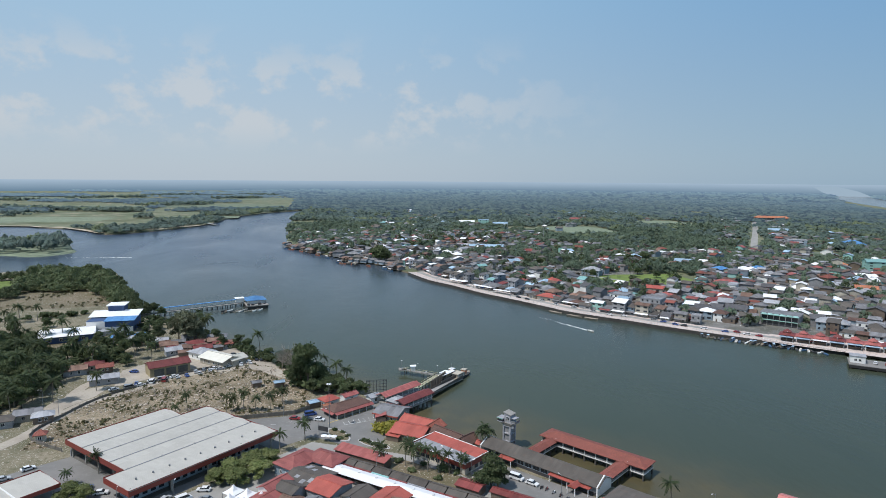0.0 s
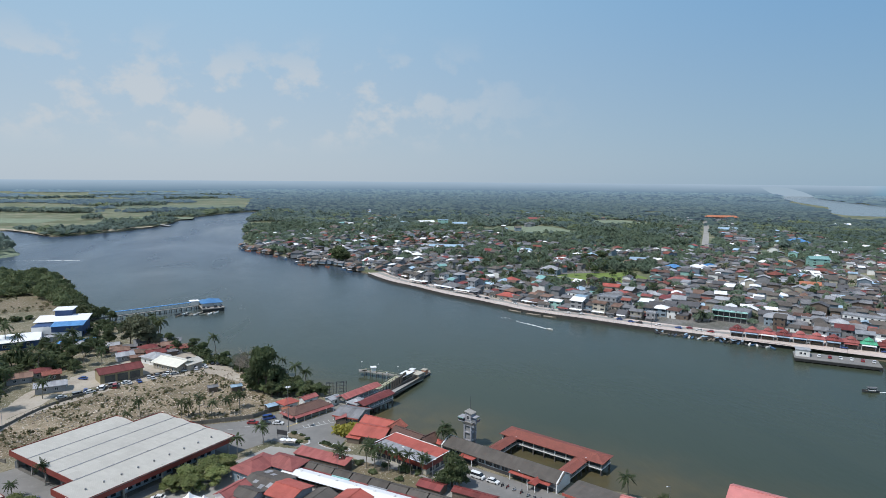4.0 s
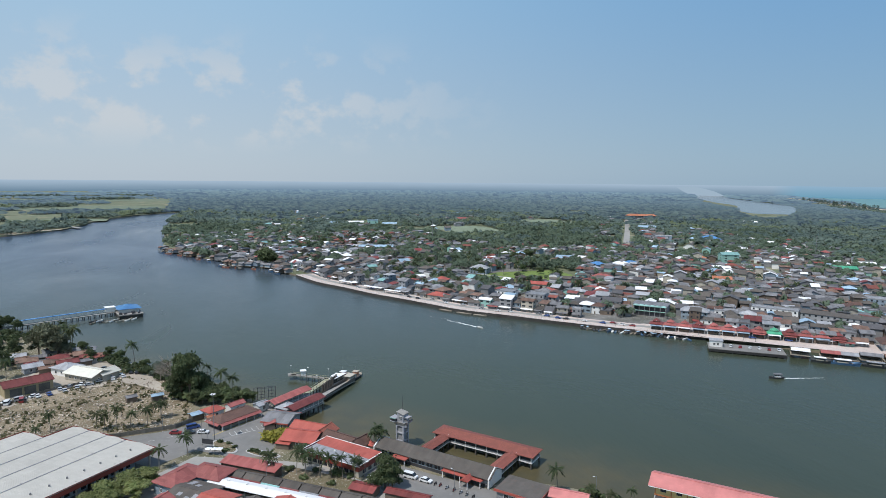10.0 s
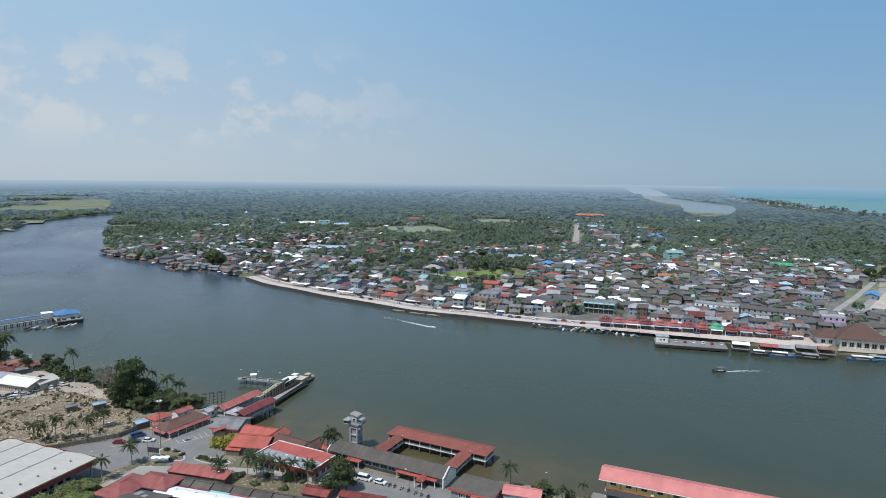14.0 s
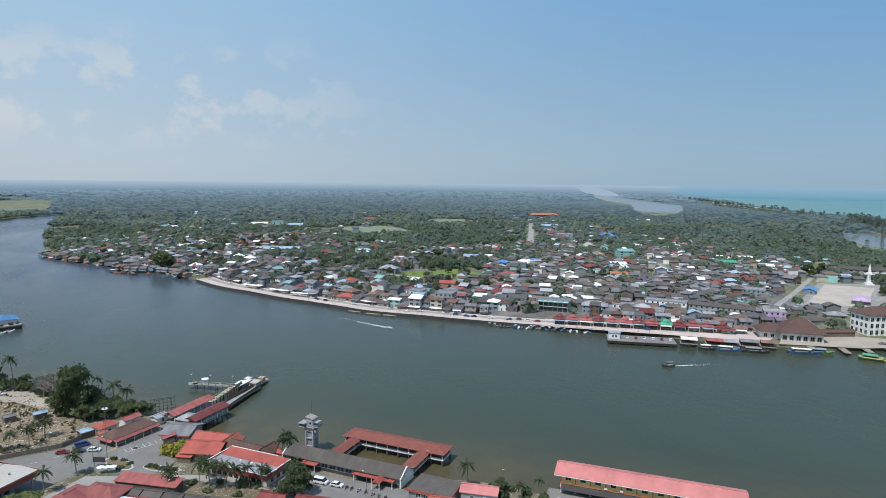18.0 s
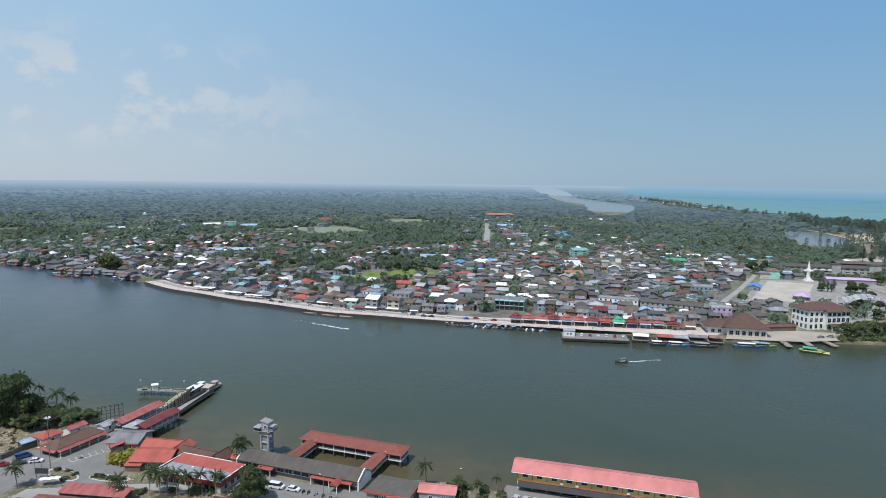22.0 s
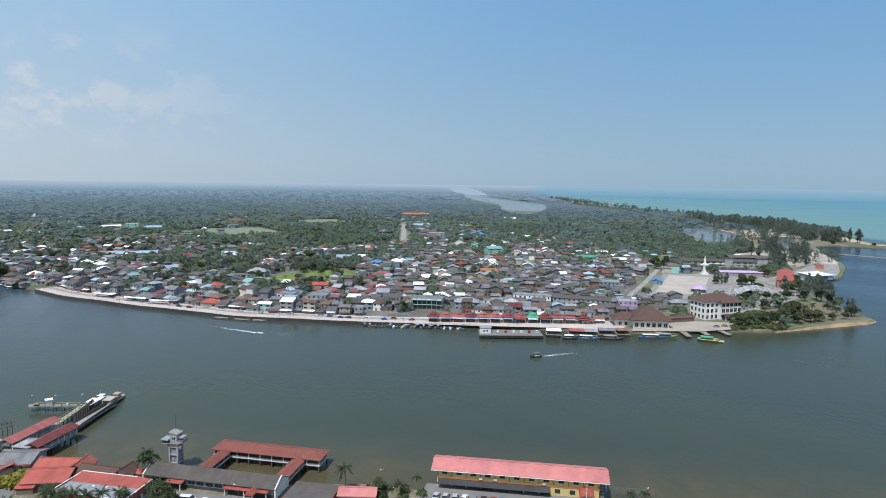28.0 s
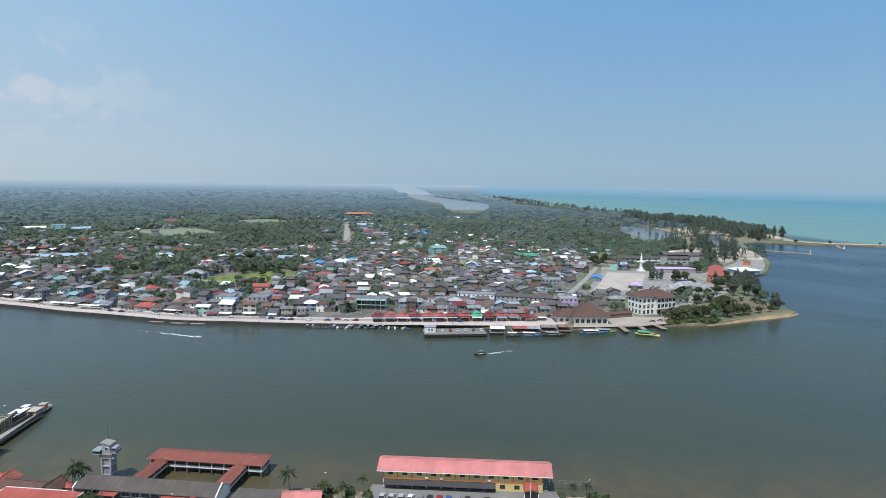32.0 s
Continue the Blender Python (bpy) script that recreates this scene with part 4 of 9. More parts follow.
def dark_hall():
    b = thing("dark_hall", "long hall with a weathered dark grey roof", "building", (55.7, 196.1, 2.0), -48.0)
    part("roof", Shape().gable(46.5, 8.6, 3.3, 2.3, 0.3, 0.2), "roof_darkgrey", b)
    part("wall", Shape().gable_wall(44.5, 7.0, 0, 3.5, 1.7), "wall_grey", b)
    part("dado", Shape().box(-22, 22, -3.62, -3.5, 0, 1.0), "steel_and_shade", b, "dark lower wall")
    for x in (-23.1, 22.7):
        part("gable_parapet", Shape().add([(x, -4.6, 0.2), (x + 0.4, -4.6, 0.2), (x + 0.4, 4.6, 0.2), (x, 4.6, 0.2), (x, -4.6, 3.5), (x + 0.4, -4.6, 3.5), (x + 0.4, 4.6, 3.5), (x, 4.6, 3.5), (x, 0.0, 5.9), (x + 0.4, 0.0, 5.9)], [(0, 1, 5, 4), (2, 3, 7, 6), (1, 2, 6, 9, 5), (3, 0, 4, 8, 7), (4, 5, 9, 8), (8, 9, 6, 7)]), "paint_white", b, "white gable parapet")
    row_of_windows(b, 44, -3.52, 1.9, 13, 2.4, 1.3, 0, "wall_blue")
    part("canopy", Shape().box(-14, -8, -6.6, -3.8, 2.6, 2.8).box(6, 21, -6.0, -3.8, 2.5, 2.7), "roof_brightred", b, "red canopy")
    part("canopy_arch", Shape().add([(14.5, -8.5, 2.6), (17.5, -8.5, 2.6), (17.5, -4, 2.6), (14.5, -4, 2.6), (16, -8.5, 3.6), (16, -4, 3.6)], [(0, 4, 5, 3), (4, 1, 2, 5), (0, 1, 4), (3, 5, 2)]), "roof_brightred", b, "red canopy")
    posts(b, [(-13.5, -6.3), (-8.5, -6.3), (6.5, -5.7), (13, -5.7), (20.5, -5.7), (14.7, -8.3), (17.3, -8.3)], 0, 2.6, 0.1, "paint_white", "post")
    a = thing("river_annex", "low annex with a worn dark flat roof and red eaves", "building", (76.6, 168.4, 2.0), -48.0)
    part("wall", Shape().box(-7, 6.5, -5, 5, 0, 3.0), "wall_grey", a)
    part("roof", Shape().box(-7.6, 7.2, -5.6, 5.6, 3.0, 3.3), "roof_darkgrey", a)
    part("eaves_board", Shape().box(-7.7, 7.3, -5.75, -5.6, 2.7, 3.5).box(7.2, 7.35, -5.7, 5.6, 2.7, 3.5), "roof_brightred", a, "red eaves board")
    row_of_windows(a, 13, -5.0, 1.6, 4, 1.4, 1.2)
    t = thing("watch_tower", "weathered white concrete watch tower with cantilevered boxes", "tower", (49.4, 219.4, 0.0), -48.0)
    part("core", Shape().box(-1.15, 1.15, -1.15, 1.15, -1, 9.4), "wall_grey", t, "shaded inner core")
    for sx in (-1.5, 1.5):
        for sy in (-1.4, 1.4):
            part("corner_pier", Shape().box(sx - 0.28, sx + 0.28, sy - 0.28, sy + 0.28, -1, 10.4), "tower_paint", t)
    for z in (2.6, 5.6, 8.4):
        part("ring_beam", Shape().box(-1.74, 1.74, -1.64, 1.64, z, z + 0.4), "tower_paint", t)
    part("flare", Shape().add([(-1.7, -1.6, 8.6), (1.7, -1.6, 8.6), (1.7, 1.6, 8.6), (-1.7, 1.6, 8.6), (-2.6, -2.1, 10.0), (2.4, -2.1, 10.0), (2.4, 2.1, 10.0), (-2.6, 2.1, 10.0)], [(3, 2, 1, 0), (0, 1, 5, 4), (1, 2, 6, 5), (2, 3, 7, 6), (3, 0, 4, 7), (4, 5, 6, 7)]), "concrete", t, "flared concrete bracket")
    part("cabin", Shape().box(-1.3, 1.5, -1.5, 1.5, 10.0, 13.0), "tower_paint", t)
    part("cap", Shape().add([(-1.6, -1.8, 13.6), (1.8, -1.8, 12.9), (1.8, 1.8, 12.9), (-1.6, 1.8, 13.6), (-1.6, -1.8, 13.85), (1.8, -1.8, 13.15), (1.8, 1.8, 13.15), (-1.6, 1.8, 13.85)], [(3, 2, 1, 0), (0, 1, 5, 4), (1, 2, 6, 5), (2, 3, 7, 6), (3, 0, 4, 7), (4, 5, 6, 7)]), "concrete", t, "slanted concrete roof slab")
    part("cabin_head", Shape().add([(-1.3, -1.5, 13.0), (1.5, -1.5, 12.95), (1.5, 1.5, 12.95), (-1.3, 1.5, 13.0), (-1.3, -1.5, 13.54), (1.5, -1.5, 12.97), (1.5, 1.5, 12.97), (-1.3, 1.5, 13.54)], [(3, 2, 1, 0), (0, 1, 5, 4), (1, 2, 6, 5), (2, 3, 7, 6), (3, 0, 4, 7), (4, 5, 6, 7)]), "tower_paint", t)
    lookout = part("lookout_box", Shape().box(-3.9, -1.3, -2.4, 0.6, 9.9, 10.1).box(-4.0, -1.3, -2.5, 0.7, 11.1, 11.45), "tower_paint", t)
    part("lookout_glass", Shape().box(-3.8, -1.35, -2.3, 0.5, 10.1, 11.1), "glass_dark", lookout, "dark green window band")
    part("sign_band", Shape().box(-3.9, -1.35, -2.53, -2.5, 11.12, 11.42), "wall_teal", lookout, "teal lettered band")
    balcony = part("balcony", Shape().box(1.5, 3.6, -1.3, 1.5, 10.1, 10.35).box(1.5, 3.4, -1.2, 1.4, 11.8, 12.05), "tower_paint", t)
    part("balcony_rail", Shape().box(3.5, 3.6, -1.3, 1.5, 10.35, 11.1).box(1.5, 3.6, -1.3, -1.2, 10.35, 11.1), "metal_grey", balcony)
    part("dish", Shape().tube((2.6, -1.6, 8.8), (2.8, -1.9, 8.9), 0.45, 0.45, 12), "metal_grey", t)
    part("mast", Shape().tube((-0.6, 1.0, 13.9), (-0.6, 1.0, 19.5), 0.07, 0.03), "steel_and_shade", t)
    opening(t, 0.3, -1.52, 11.6, 1.1, 1.2)


dark_hall()


def jetty():
    # main roofed decks
    for name, label, x, y, lx, ly, roof_mat, z in (("ferry_walkway", "roofed ferry walkway with a red sheet roof on piles", 10.2, 270.6, 22, 5.0, "roof_red", 6.4), ("ferry_hall", "ferry hall on piles with a dark red roof", 16.2, 261.6, 19, 5.6, "roof_maroon", 6.0)):
        d = thing(name, label, "jetty", (x, y, 0.0), 44.0)
        part("deck", Shape().box(-lx / 2, lx / 2, -ly / 2, ly / 2, 2.3, 2.7), "concrete", d)
        part("roof", Shape().gable(lx, ly, z - 0.6, 1.2, 0.6), roof_mat, d)
        ps = [(-lx / 2 + 0.5 + i * (lx - 1) / 6, s * (ly / 2 - 0.3)) for i in range(7) for s in (-1, 1)]
        posts(d, ps, 2.7, z - 0.5, 0.12, "paint_white", "column")
        posts(d, ps, -2, 2.3, 0.22, "timber_pile", "stilt")
        part("railing", Shape().box(-lx / 2, lx / 2, -ly / 2, -ly / 2 + 0.08, 3.4, 3.55).box(-lx / 2, lx / 2, ly / 2 - 0.08, ly / 2, 3.4, 3.55), "paint_white", d)
        part("side_wall", Shape().box(-lx / 2 + 1, lx / 2 - 1, -ly / 2 + 0.2, -ly / 2 + 0.3, 2.7, 4.4), "wall_grey", d)
    w = thing("jetty_walkway", "pale green concrete jetty arm with lamp posts", "jetty", (0, 0, 0))
    line = [(18.5, 281), (30.5, 299.5), (13.5, 311)]
    for i in range(2):
        a, b = Vector(line[i]), Vector(line[i + 1])
        t = (b - a).normalized()
        o = Vector((t.y, -t.x)) * 1.2
        part("deck", Shape().slab([(a + o)[:], (b + o)[:], (b - o)[:], (a - o)[:]], 2.2, 2.6), "jetty_paint" if i == 0 else "concrete", w)
        for s in (-1, 1):
            q = o * s * 0.95
            part("railing", Shape().slab([(a + q)[:], (b + q)[:], (b + q * 0.93)[:], (a + q * 0.93)[:]], 3.3, 3.42), "jetty_paint", w)
        count = int((b - a).length / 3)
        posts(w, [tuple(a.lerp(b, (j + 0.5) / count) + o * s * 0.8) for j in range(count) for s in (-1, 1)], -2, 3.3, 0.14, "timber_pile", "stilt")
    part("hut", Shape().box(17.6, 19.8, 306.3, 308.5, 2.6, 5.0), "paint_white", w, "white jetty hut")
    part("hut_roof", Shape().box(17.2, 20.2, 305.9, 308.9, 5.0, 5.25), "cloth_white", w)
    part("end_platform", Shape().box(11.5, 15.5, 309, 313, 2.0, 2.6), "concrete", w)
    for x, y in ((13, 311), (21, 305.5), (30.5, 300.5), (24, 291)):
        lamp = part("lamp_post", Shape().tube((x, y, 2.6), (x, y, 7.0), 0.07, 0.05), "metal_grey", w)
        part("lamp_head", Shape().box(x - 0.35, x + 0.35, y - 0.2, y + 0.2, 6.95, 7.15), "cloth_white", lamp)
    fender = thing("mooring_dolphin", "row of dark round mooring piles beside the ramp", "mooring", (0, 0, 0))
    for i in range(9):
        p = Vector((26.2, 285.5)).lerp(Vector((34, 299)), i / 8)
        part("stilt", Shape().tube((p.x, p.y, -2), (p.x, p.y, 4.4), 0.55, 0.5), "timber_pile", fender)
    r = thing("ferry_ramp", "long grey vehicle ramp down to the ferry", "ramp", (0, 0, 0))
    a, b = Vector((24.0, 274.5)), Vector((41.5, 298.5))
    t = (b - a).normalized()
    o = Vector((t.y, -t.x)) * 1.9
    p = [((a + o).x, (a + o).y, 2.6), ((b + o).x, (b + o).y, 1.0), ((b - o).x, (b - o).y, 1.0), ((a - o).x, (a - o).y, 2.6)]
    part("ramp_deck", Shape().add(p + [(x, y, z - 0.35) for x, y, z in p], [(0, 1, 2, 3), (7, 6, 5, 4), (0, 4, 5, 1), (1, 5, 6, 2), (2, 6, 7, 3), (3, 7, 4, 0)]), "concrete", r)
    for s in (-1, 1):
        q = o * s * 0.96
        part("kerb", Shape().slab([(a + q)[:], (b + q)[:], (b + q * 0.93)[:], (a + q * 0.93)[:]], 1.0, 2.8), "timber_pile", r)
    # gate screen by the shore
    g = thing("steel_screen", "tall dark steel lattice screen by the shore", "screen", (-4.5, 279.0, 2.0), 4)
    for i in range(7):
        part("upright", Shape().box(i * 1.55 - 0.09, i * 1.55 + 0.09, -0.09, 0.09, 0, 5.6), "steel_and_shade", g)
    for z in (0.8, 2.2, 3.6, 5.0, 5.5):
        part("crossbar", Shape().box(0, 9.3, -0.06, 0.06, z, z + 0.12), "steel_and_shade", g)
    for i in range(30):
        part("thin_bar", Shape().box(0.15 + i * 0.31, 0.18 + i * 0.31, -0.02, 0.02, 0.4, 5.4), "metal_grey", g)


jetty()


def ferry(x, y, turn, canopy="cloth_white", label="moored passenger ferry with white canopy roofs"):
    f = thing("ferry", label, "boat", (x, y, 0.0), turn)
    hull = Shape()
    ring = [(-8, -1.8), (6, -2.0), (9, 0), (6, 2.0), (-8, 1.8)]
    hull.add([(px * 0.94, py * 0.8, -0.6) for px, py in ring] + [(px, py, 1.1) for px, py in ring], [(0, 1, 6, 5), (1, 2, 7, 6), (2, 3, 8, 7), (3, 4, 9, 8), (4, 0, 5, 9), (5, 6, 7, 8, 9)])
    part("hull", hull, "hull_dark", f)
    part("gunwale", Shape().slab([(px * 1.01, py * 1.03) for px, py in ring], 1.1, 1.3), "wood_deck", f)
    part("cabin", Shape().box(-5, 2, -1.4, 1.4, 1.3, 2.6), "wall_cream", f)
    part("canopy", Shape().box(-5.6, 0.2, -1.9, 1.9, 3.1, 3.25), canopy, f)
    part("wheelhouse", Shape().box(2.2, 4.6, -1.1, 1.1, 1.3, 3.3), "roof_orange", f)
    part("wheelhouse_roof", Shape().box(1.9, 4.9, -1.4, 1.4, 3.3, 3.5), canopy, f)
    part("windscreen", Shape().box(4.6, 4.66, -0.9, 0.9, 2.3, 3.0), "glass_dark", f)
    posts(f, [(-5.3, -1.7), (-5.3, 1.7), (0, -1.7), (0, 1.7)], 1.3, 3.1, 0.07, "paint_white", "post")
    part("mast", Shape().tube((3, 0, 3.5), (3, 0, 6.2), 0.06), "metal_grey", f)
    return f


ferry(42.5, 302.5, 52, "wall_cream", "moored ferry with a dark hull and cream roofs")
ferry(36.3, 304.0, 50)
pontoon = thing("pontoon", "grey pontoon with a white awning", "pontoon", (35.0, 300.5, 0), 50)
part("float", Shape().box(-8, 8, -1.3, 1.3, -0.5, 0.7), "concrete", pontoon)
part("awning", Shape().box(-6, 6, -1.3, 1.3, 3.0, 3.12), "cloth_white", pontoon)
posts(pontoon, [(-5.8, -1.1), (-5.8, 1.1), (5.8, -1.1), (5.8, 1.1)], 0.7, 3.0, 0.07, "paint_white", "post")

# customs buildings and shelters round the forecourt
# near-black walls stand in for the shade inside the open front
hall("customs_hall", "low customs hall with a brown roof and red eaves", "building", -12.2, 256.6, 38, 18.0, 8, 2.9, "tile_brown", "steel_and_shade", 1.7, "hip", 0.6, (0, 0))
customs = bpy.data.objects["customs_hall"]
part("front_eave", Shape().shed(19.2, 1.7, 2.15, 2.85, 0, 0.12), "roof_red", customs, "red sheet eaves", at=pose(0, -5.2, 0))
part("end_eave", Shape().shed(8.4, 1.4, 2.2, 2.8, 0, 0.12), "roof_red", customs, "red sheet eaves", at=pose(-10.0, -0.3, 0, 0, 0, -90))
posts(customs, [(-9.2 + i * 3.68, -5.9) for i in range(6)], 0, 2.2, 0.1, "paint_white", "post")
part("counter", Shape().box(-8.8, 8.8, -4.3, -4.05, 0, 0.9), "wall_cream", customs)
b = hall("guard_house", "small guard house with a bright red hip roof", "building", -20.5, 263.2, 38, 6.5, 5.5, 3.4, "roof_brightred", "paint_white", 1.5, "hip", 0.7, (1, 1))
hall("store_house", "small white store with a red roof", "building", -12.0, 268.0, 38, 7, 4, 3.2, "roof_red", "paint_white", 1.0, "gable", 0.4, (1, 0))
hall("white_kiosk", "small pale kiosk with a white awning roof", "kiosk", -1.5, 266.0, 40, 5, 4, 3.0, "roof_lightgrey", "paint_white", 0.8, "gable", 0.6, (1, 0))
hall("arrival_hall", "low hall with a grey sheet roof edged in red", "building", 6.4, 248.2, -30, 10.5, 11, 2.9, "roof_grey", "wall_grey", 1.7, "gable", 0.7, (3, 2), fascia="roof_brightred")
hall("arrival_porch", "red lean-to roof beside the arrival hall", "porch", 1.6, 246.6, -88, 9.0, 4.0, 2.4, "roof_red", "wall_timber", 1.2, "shed", 0.3)
hall("link_roof", "small grey hip roof between the ferry halls", "roof", 9.0, 259.0, 44, 7, 6, 3.4, "roof_lightgrey", "wall_grey", 1.4, "hip", 0.5)
hall("terminal_hall", "large ferry terminal with orange-red sheet roofs", "building", 13.6, 227.4, -30, 12.5, 10.5, 3.0, "roof_brightred", "wall_timber", 2.0, "gable", 0.8, (3, 2))
hall("terminal_wing", "terminal wing with an orange-red sheet roof", "building", 17.0, 234.6, -38, 14, 6.5, 3.2, "roof_brightred", "wall_timber", 1.8, "gable", 0.6, (3, 0))
hall("terminal_porch", "low red lean-to roof of the terminal", "porch", 6.8, 225.6, -30, 5, 4, 2.2, "roof_brightred", "wall_timber", 0.7, "shed", 0.4)
hall("terminal_end", "terminal end block with a red tiled roof", "building", 22.0, 229.0, 52, 7, 6, 3.2, "tile_orange", "wall_timber", 2.0, "gable", 0.6)
hall("river_restaurant", "riverside restaurant with a brown tiled gable roof", "building", 26.6, 220.6, -50, 13, 7.6, 3.0, "tile_brown", "wall_timber", 2.2, "gable", 0.7, (4, 1))
hall("restaurant_gable", "steep brown gable wing of the restaurant", "building", 32.8, 214.6, 40, 6.5, 4.5, 3.0, "tile_brown", "wall_timber", 2.6, "gable", 0.5)
hall("red_kiosk", "little kiosk with a red roof", "kiosk", 36.8, 214.2, -48, 4, 3, 2.8, "roof_brightred", "wall_cream", 0.8, "gable", 0.4)


def office():
    o = thing("office_block", "office with a flat white and red roof and a red parapet", "building", (25.3, 207.8, 2.0), -47.5)
    part("wall", Shape().box(-12.2, 12.2, -5.9, 5.9, 0, 3.0), "wall_cream", o)
    part("roof", Shape().box(-12.4, 12.4, -6.1, 0.6, 3.6, 3.8), "roof_lightgrey", o, "white sheet roof")
    part("roof_back", Shape().add([(-12.4, 0.6, 3.8), (12.4, 0.6, 3.8), (12.4, 6.1, 4.5), (-12.4, 6.1, 4.5), (-12.4, 0.6, 3.5), (12.4, 0.6, 3.5), (12.4, 6.1, 3.5), (-12.4, 6.1, 3.5)], [(0, 1, 2, 3), (4, 7, 6, 5), (0, 4, 5, 1), (1, 5, 6, 2), (2, 6, 7, 3), (3, 7, 4, 0)]), "roof_brightred", o, "red sheet roof")
    part("parapet", Shape().box(-12.6, 12.6, -6.3, -6.1, 2.2, 3.9).box(12.4, 12.6, -6.1, 6.2, 2.2, 4.2).box(-12.6, -12.4, -6.1, 6.2, 2.2, 4.2), "fascia_red", o, "red parapet")
    part("coping", Shape().box(-12.7, 12.7, -6.4, -6.05, 3.9, 4.0).box(12.35, 12.7, -6.05, 6.3, 4.2, 4.32).box(-12.7, -12.35, -6.05, 6.3, 4.2, 4.32).box(-12.35, 7.5, 6.05, 6.3, 4.5, 4.64), "paint_white", o, "white coping")
    row_of_windows(o, 24, -5.92, 1.4, 9, 1.5, 1.3, 0, "steel_and_shade")
    row_of_windows(o, 12, -12.22, 1.4, 3, 1.5, 1.3, 90, "steel_and_shade")
    for x in (-3, 1.5):
        part("skylight", Shape().box(x, x + 0.8, -1, -0.4, 3.8, 4.1), "paint_white", o)


office()

# market roofs in front
hall("market_hall", "market hall with a broad red hip roof", "building", -26.0, 203.6, 48, 13, 9, 4.0, "roof_red", "wall_blue", 2.0, "hip", 0.8, (2, 2))
hall("market_wing", "market wing with a red hip roof", "building", -17.0, 204.0, -36, 12, 8, 4.0, "roof_red", "wall_blue", 2.0, "hip", 0.8, (3, 0))
hall("stall_row", "long row of stalls under a red roof", "stalls", -4.8, 208.0, -36, 21, 4.2, 3.0, "roof_red", "wall_timber", 0.9, "shed", 0.4)
for i in range(11):
    x, y = -9.0 + i * 5.6, 202.6 - i * 4.15
    hall("market_shed", "narrow market shed with a dark grey roof", "shed", x, y, -36.5, 6.3, 4.4, 3.0, "roof_darkgrey", "wall_timber", 0.9, "gable", 0.15)
    hall("market_stall", "low market stall under a sheet roof", "stall", x - 1.8, y - 3.8, -36.5, 6.6, 2.6, 2.8, ("roof_maroon", "roof_maroon", "roof_teal", "roof_red", "roof_lightgrey")[i % 5], "wall_timber", 0.4, "shed", 0.1)
w = thing("market_awning", "long bright white market awning", "awning", (1.2, 186.8, 2.0), -36.5)
part("cover", Shape().gable(62, 5.2, 3.3, 0.7, 0.2, 0.1), "cloth_white", w, at=pose(9, 0, 0))
posts(w, [(-20 + i * 6, s * 2.3) for i in range(10) for s in (-1, 1)], 0, 3.2, 0.08, "metal_grey", "post")
for i in range(8):
    part("vent", Shape().box(-16 + i * 7, -15.4 + i * 7, -0.3, 0.3, 4.0, 4.3), "paint_white", w)
for i, (x, y, lx, ly, mat) in enumerate(((-31.0, 186.0, 9, 5, "roof_red"), (-21.6, 192.0, 12, 13.2, "roof_darkgrey"), (-26.0, 183.0, 7, 6, "roof_darkgrey"), (-5.5, 179.5, 8, 7, "roof_darkgrey"), (-14.4, 183.2, 9.4, 10.3, "roof_brightred"), (-24.0, 176.0, 9, 7, "roof_rust"), (2.5, 172.6, 13, 9, "roof_brightred"), (-9.5, 172.0, 9, 7, "roof_darkgrey"), (8.5, 168.5, 10, 7, "roof_rust"), (-33.5, 178.5, 11, 8, "roof_red"), (16.0, 163.0, 10, 8, "roof_grey"), (26.0, 160.5, 12, 7, "roof_maroon"), (-20.0, 170.5, 10, 8, "roof_grey"), (-10.0, 163.0, 12, 9, "roof_darkgrey"), (56.0, 152.0, 12, 7, "roof_grey"), (68.0, 150.0, 10, 7, "roof_red"), (74.0, 156.0, 9, 5, "roof_brightred"), (88.0, 160.5, 11, 5.5, "roof_pink"))):
    hall("shop_house", "old shop house with a %s sheet roof" % {"roof_grey": "patched grey", "roof_darkgrey": "dark grey", "roof_orange": "bright orange", "roof_rust": "rusty", "roof_brightred": "bright red", "roof_lightgrey": "pale grey", "roof_red": "red", "roof_maroon": "dark red", "roof_pink": "pink"}[mat], "shop", x, y, -38 if i % 3 else 52, lx, ly, 3.4 if i % 2 else 4.6, mat, "wall_grey" if i % 3 else "paint_white", 1.3, "gable", 0.5, (2, 1))
hall("lean_shed", "low open shed with a dark red sheet roof", "shed", 29.4, 183.8, -38, 8, 5, 2.4, "roof_maroon", "wall_timber", 0.9, "gable", 0.4)
hall("lean_shed", "low open shed with a dark red sheet roof", "shed", 41.5, 176.0, -38, 14, 3.4, 2.4, "roof_maroon", "wall_timber", 0.7, "gable", 0.4)
patched = next(o for o in bpy.data.objects if o.name.startswith("shop_house") and abs(o.location.x + 21.6) < 0.1)
for x, y, w, l, tilt in ((-3.4, 4.2, 0.9, 3.2, 1), (-0.4, 3.2, 0.8, 1.8, 1), (1.4, -4.6, 0.8, 2.6, -1), (3.6, -2.8, 0.8, 2.2, -1), (-2.0, -3.0, 0.8, 1.4, -1)):
    z = 3.4 + 1.3 * (1 - abs(y) / 6.6) + 0.12
    part("roof_patch", Shape().add([(x - w, y - l / 2, z + tilt * l / 2 * 0.197), (x + w, y - l / 2, z + tilt * l / 2 * 0.197), (x + w, y + l / 2, z - tilt * l / 2 * 0.197), (x - w, y + l / 2, z - tilt * l / 2 * 0.197)], [(0, 1, 2, 3)]), "roof_lightgrey", patched, "pale new roof sheet")
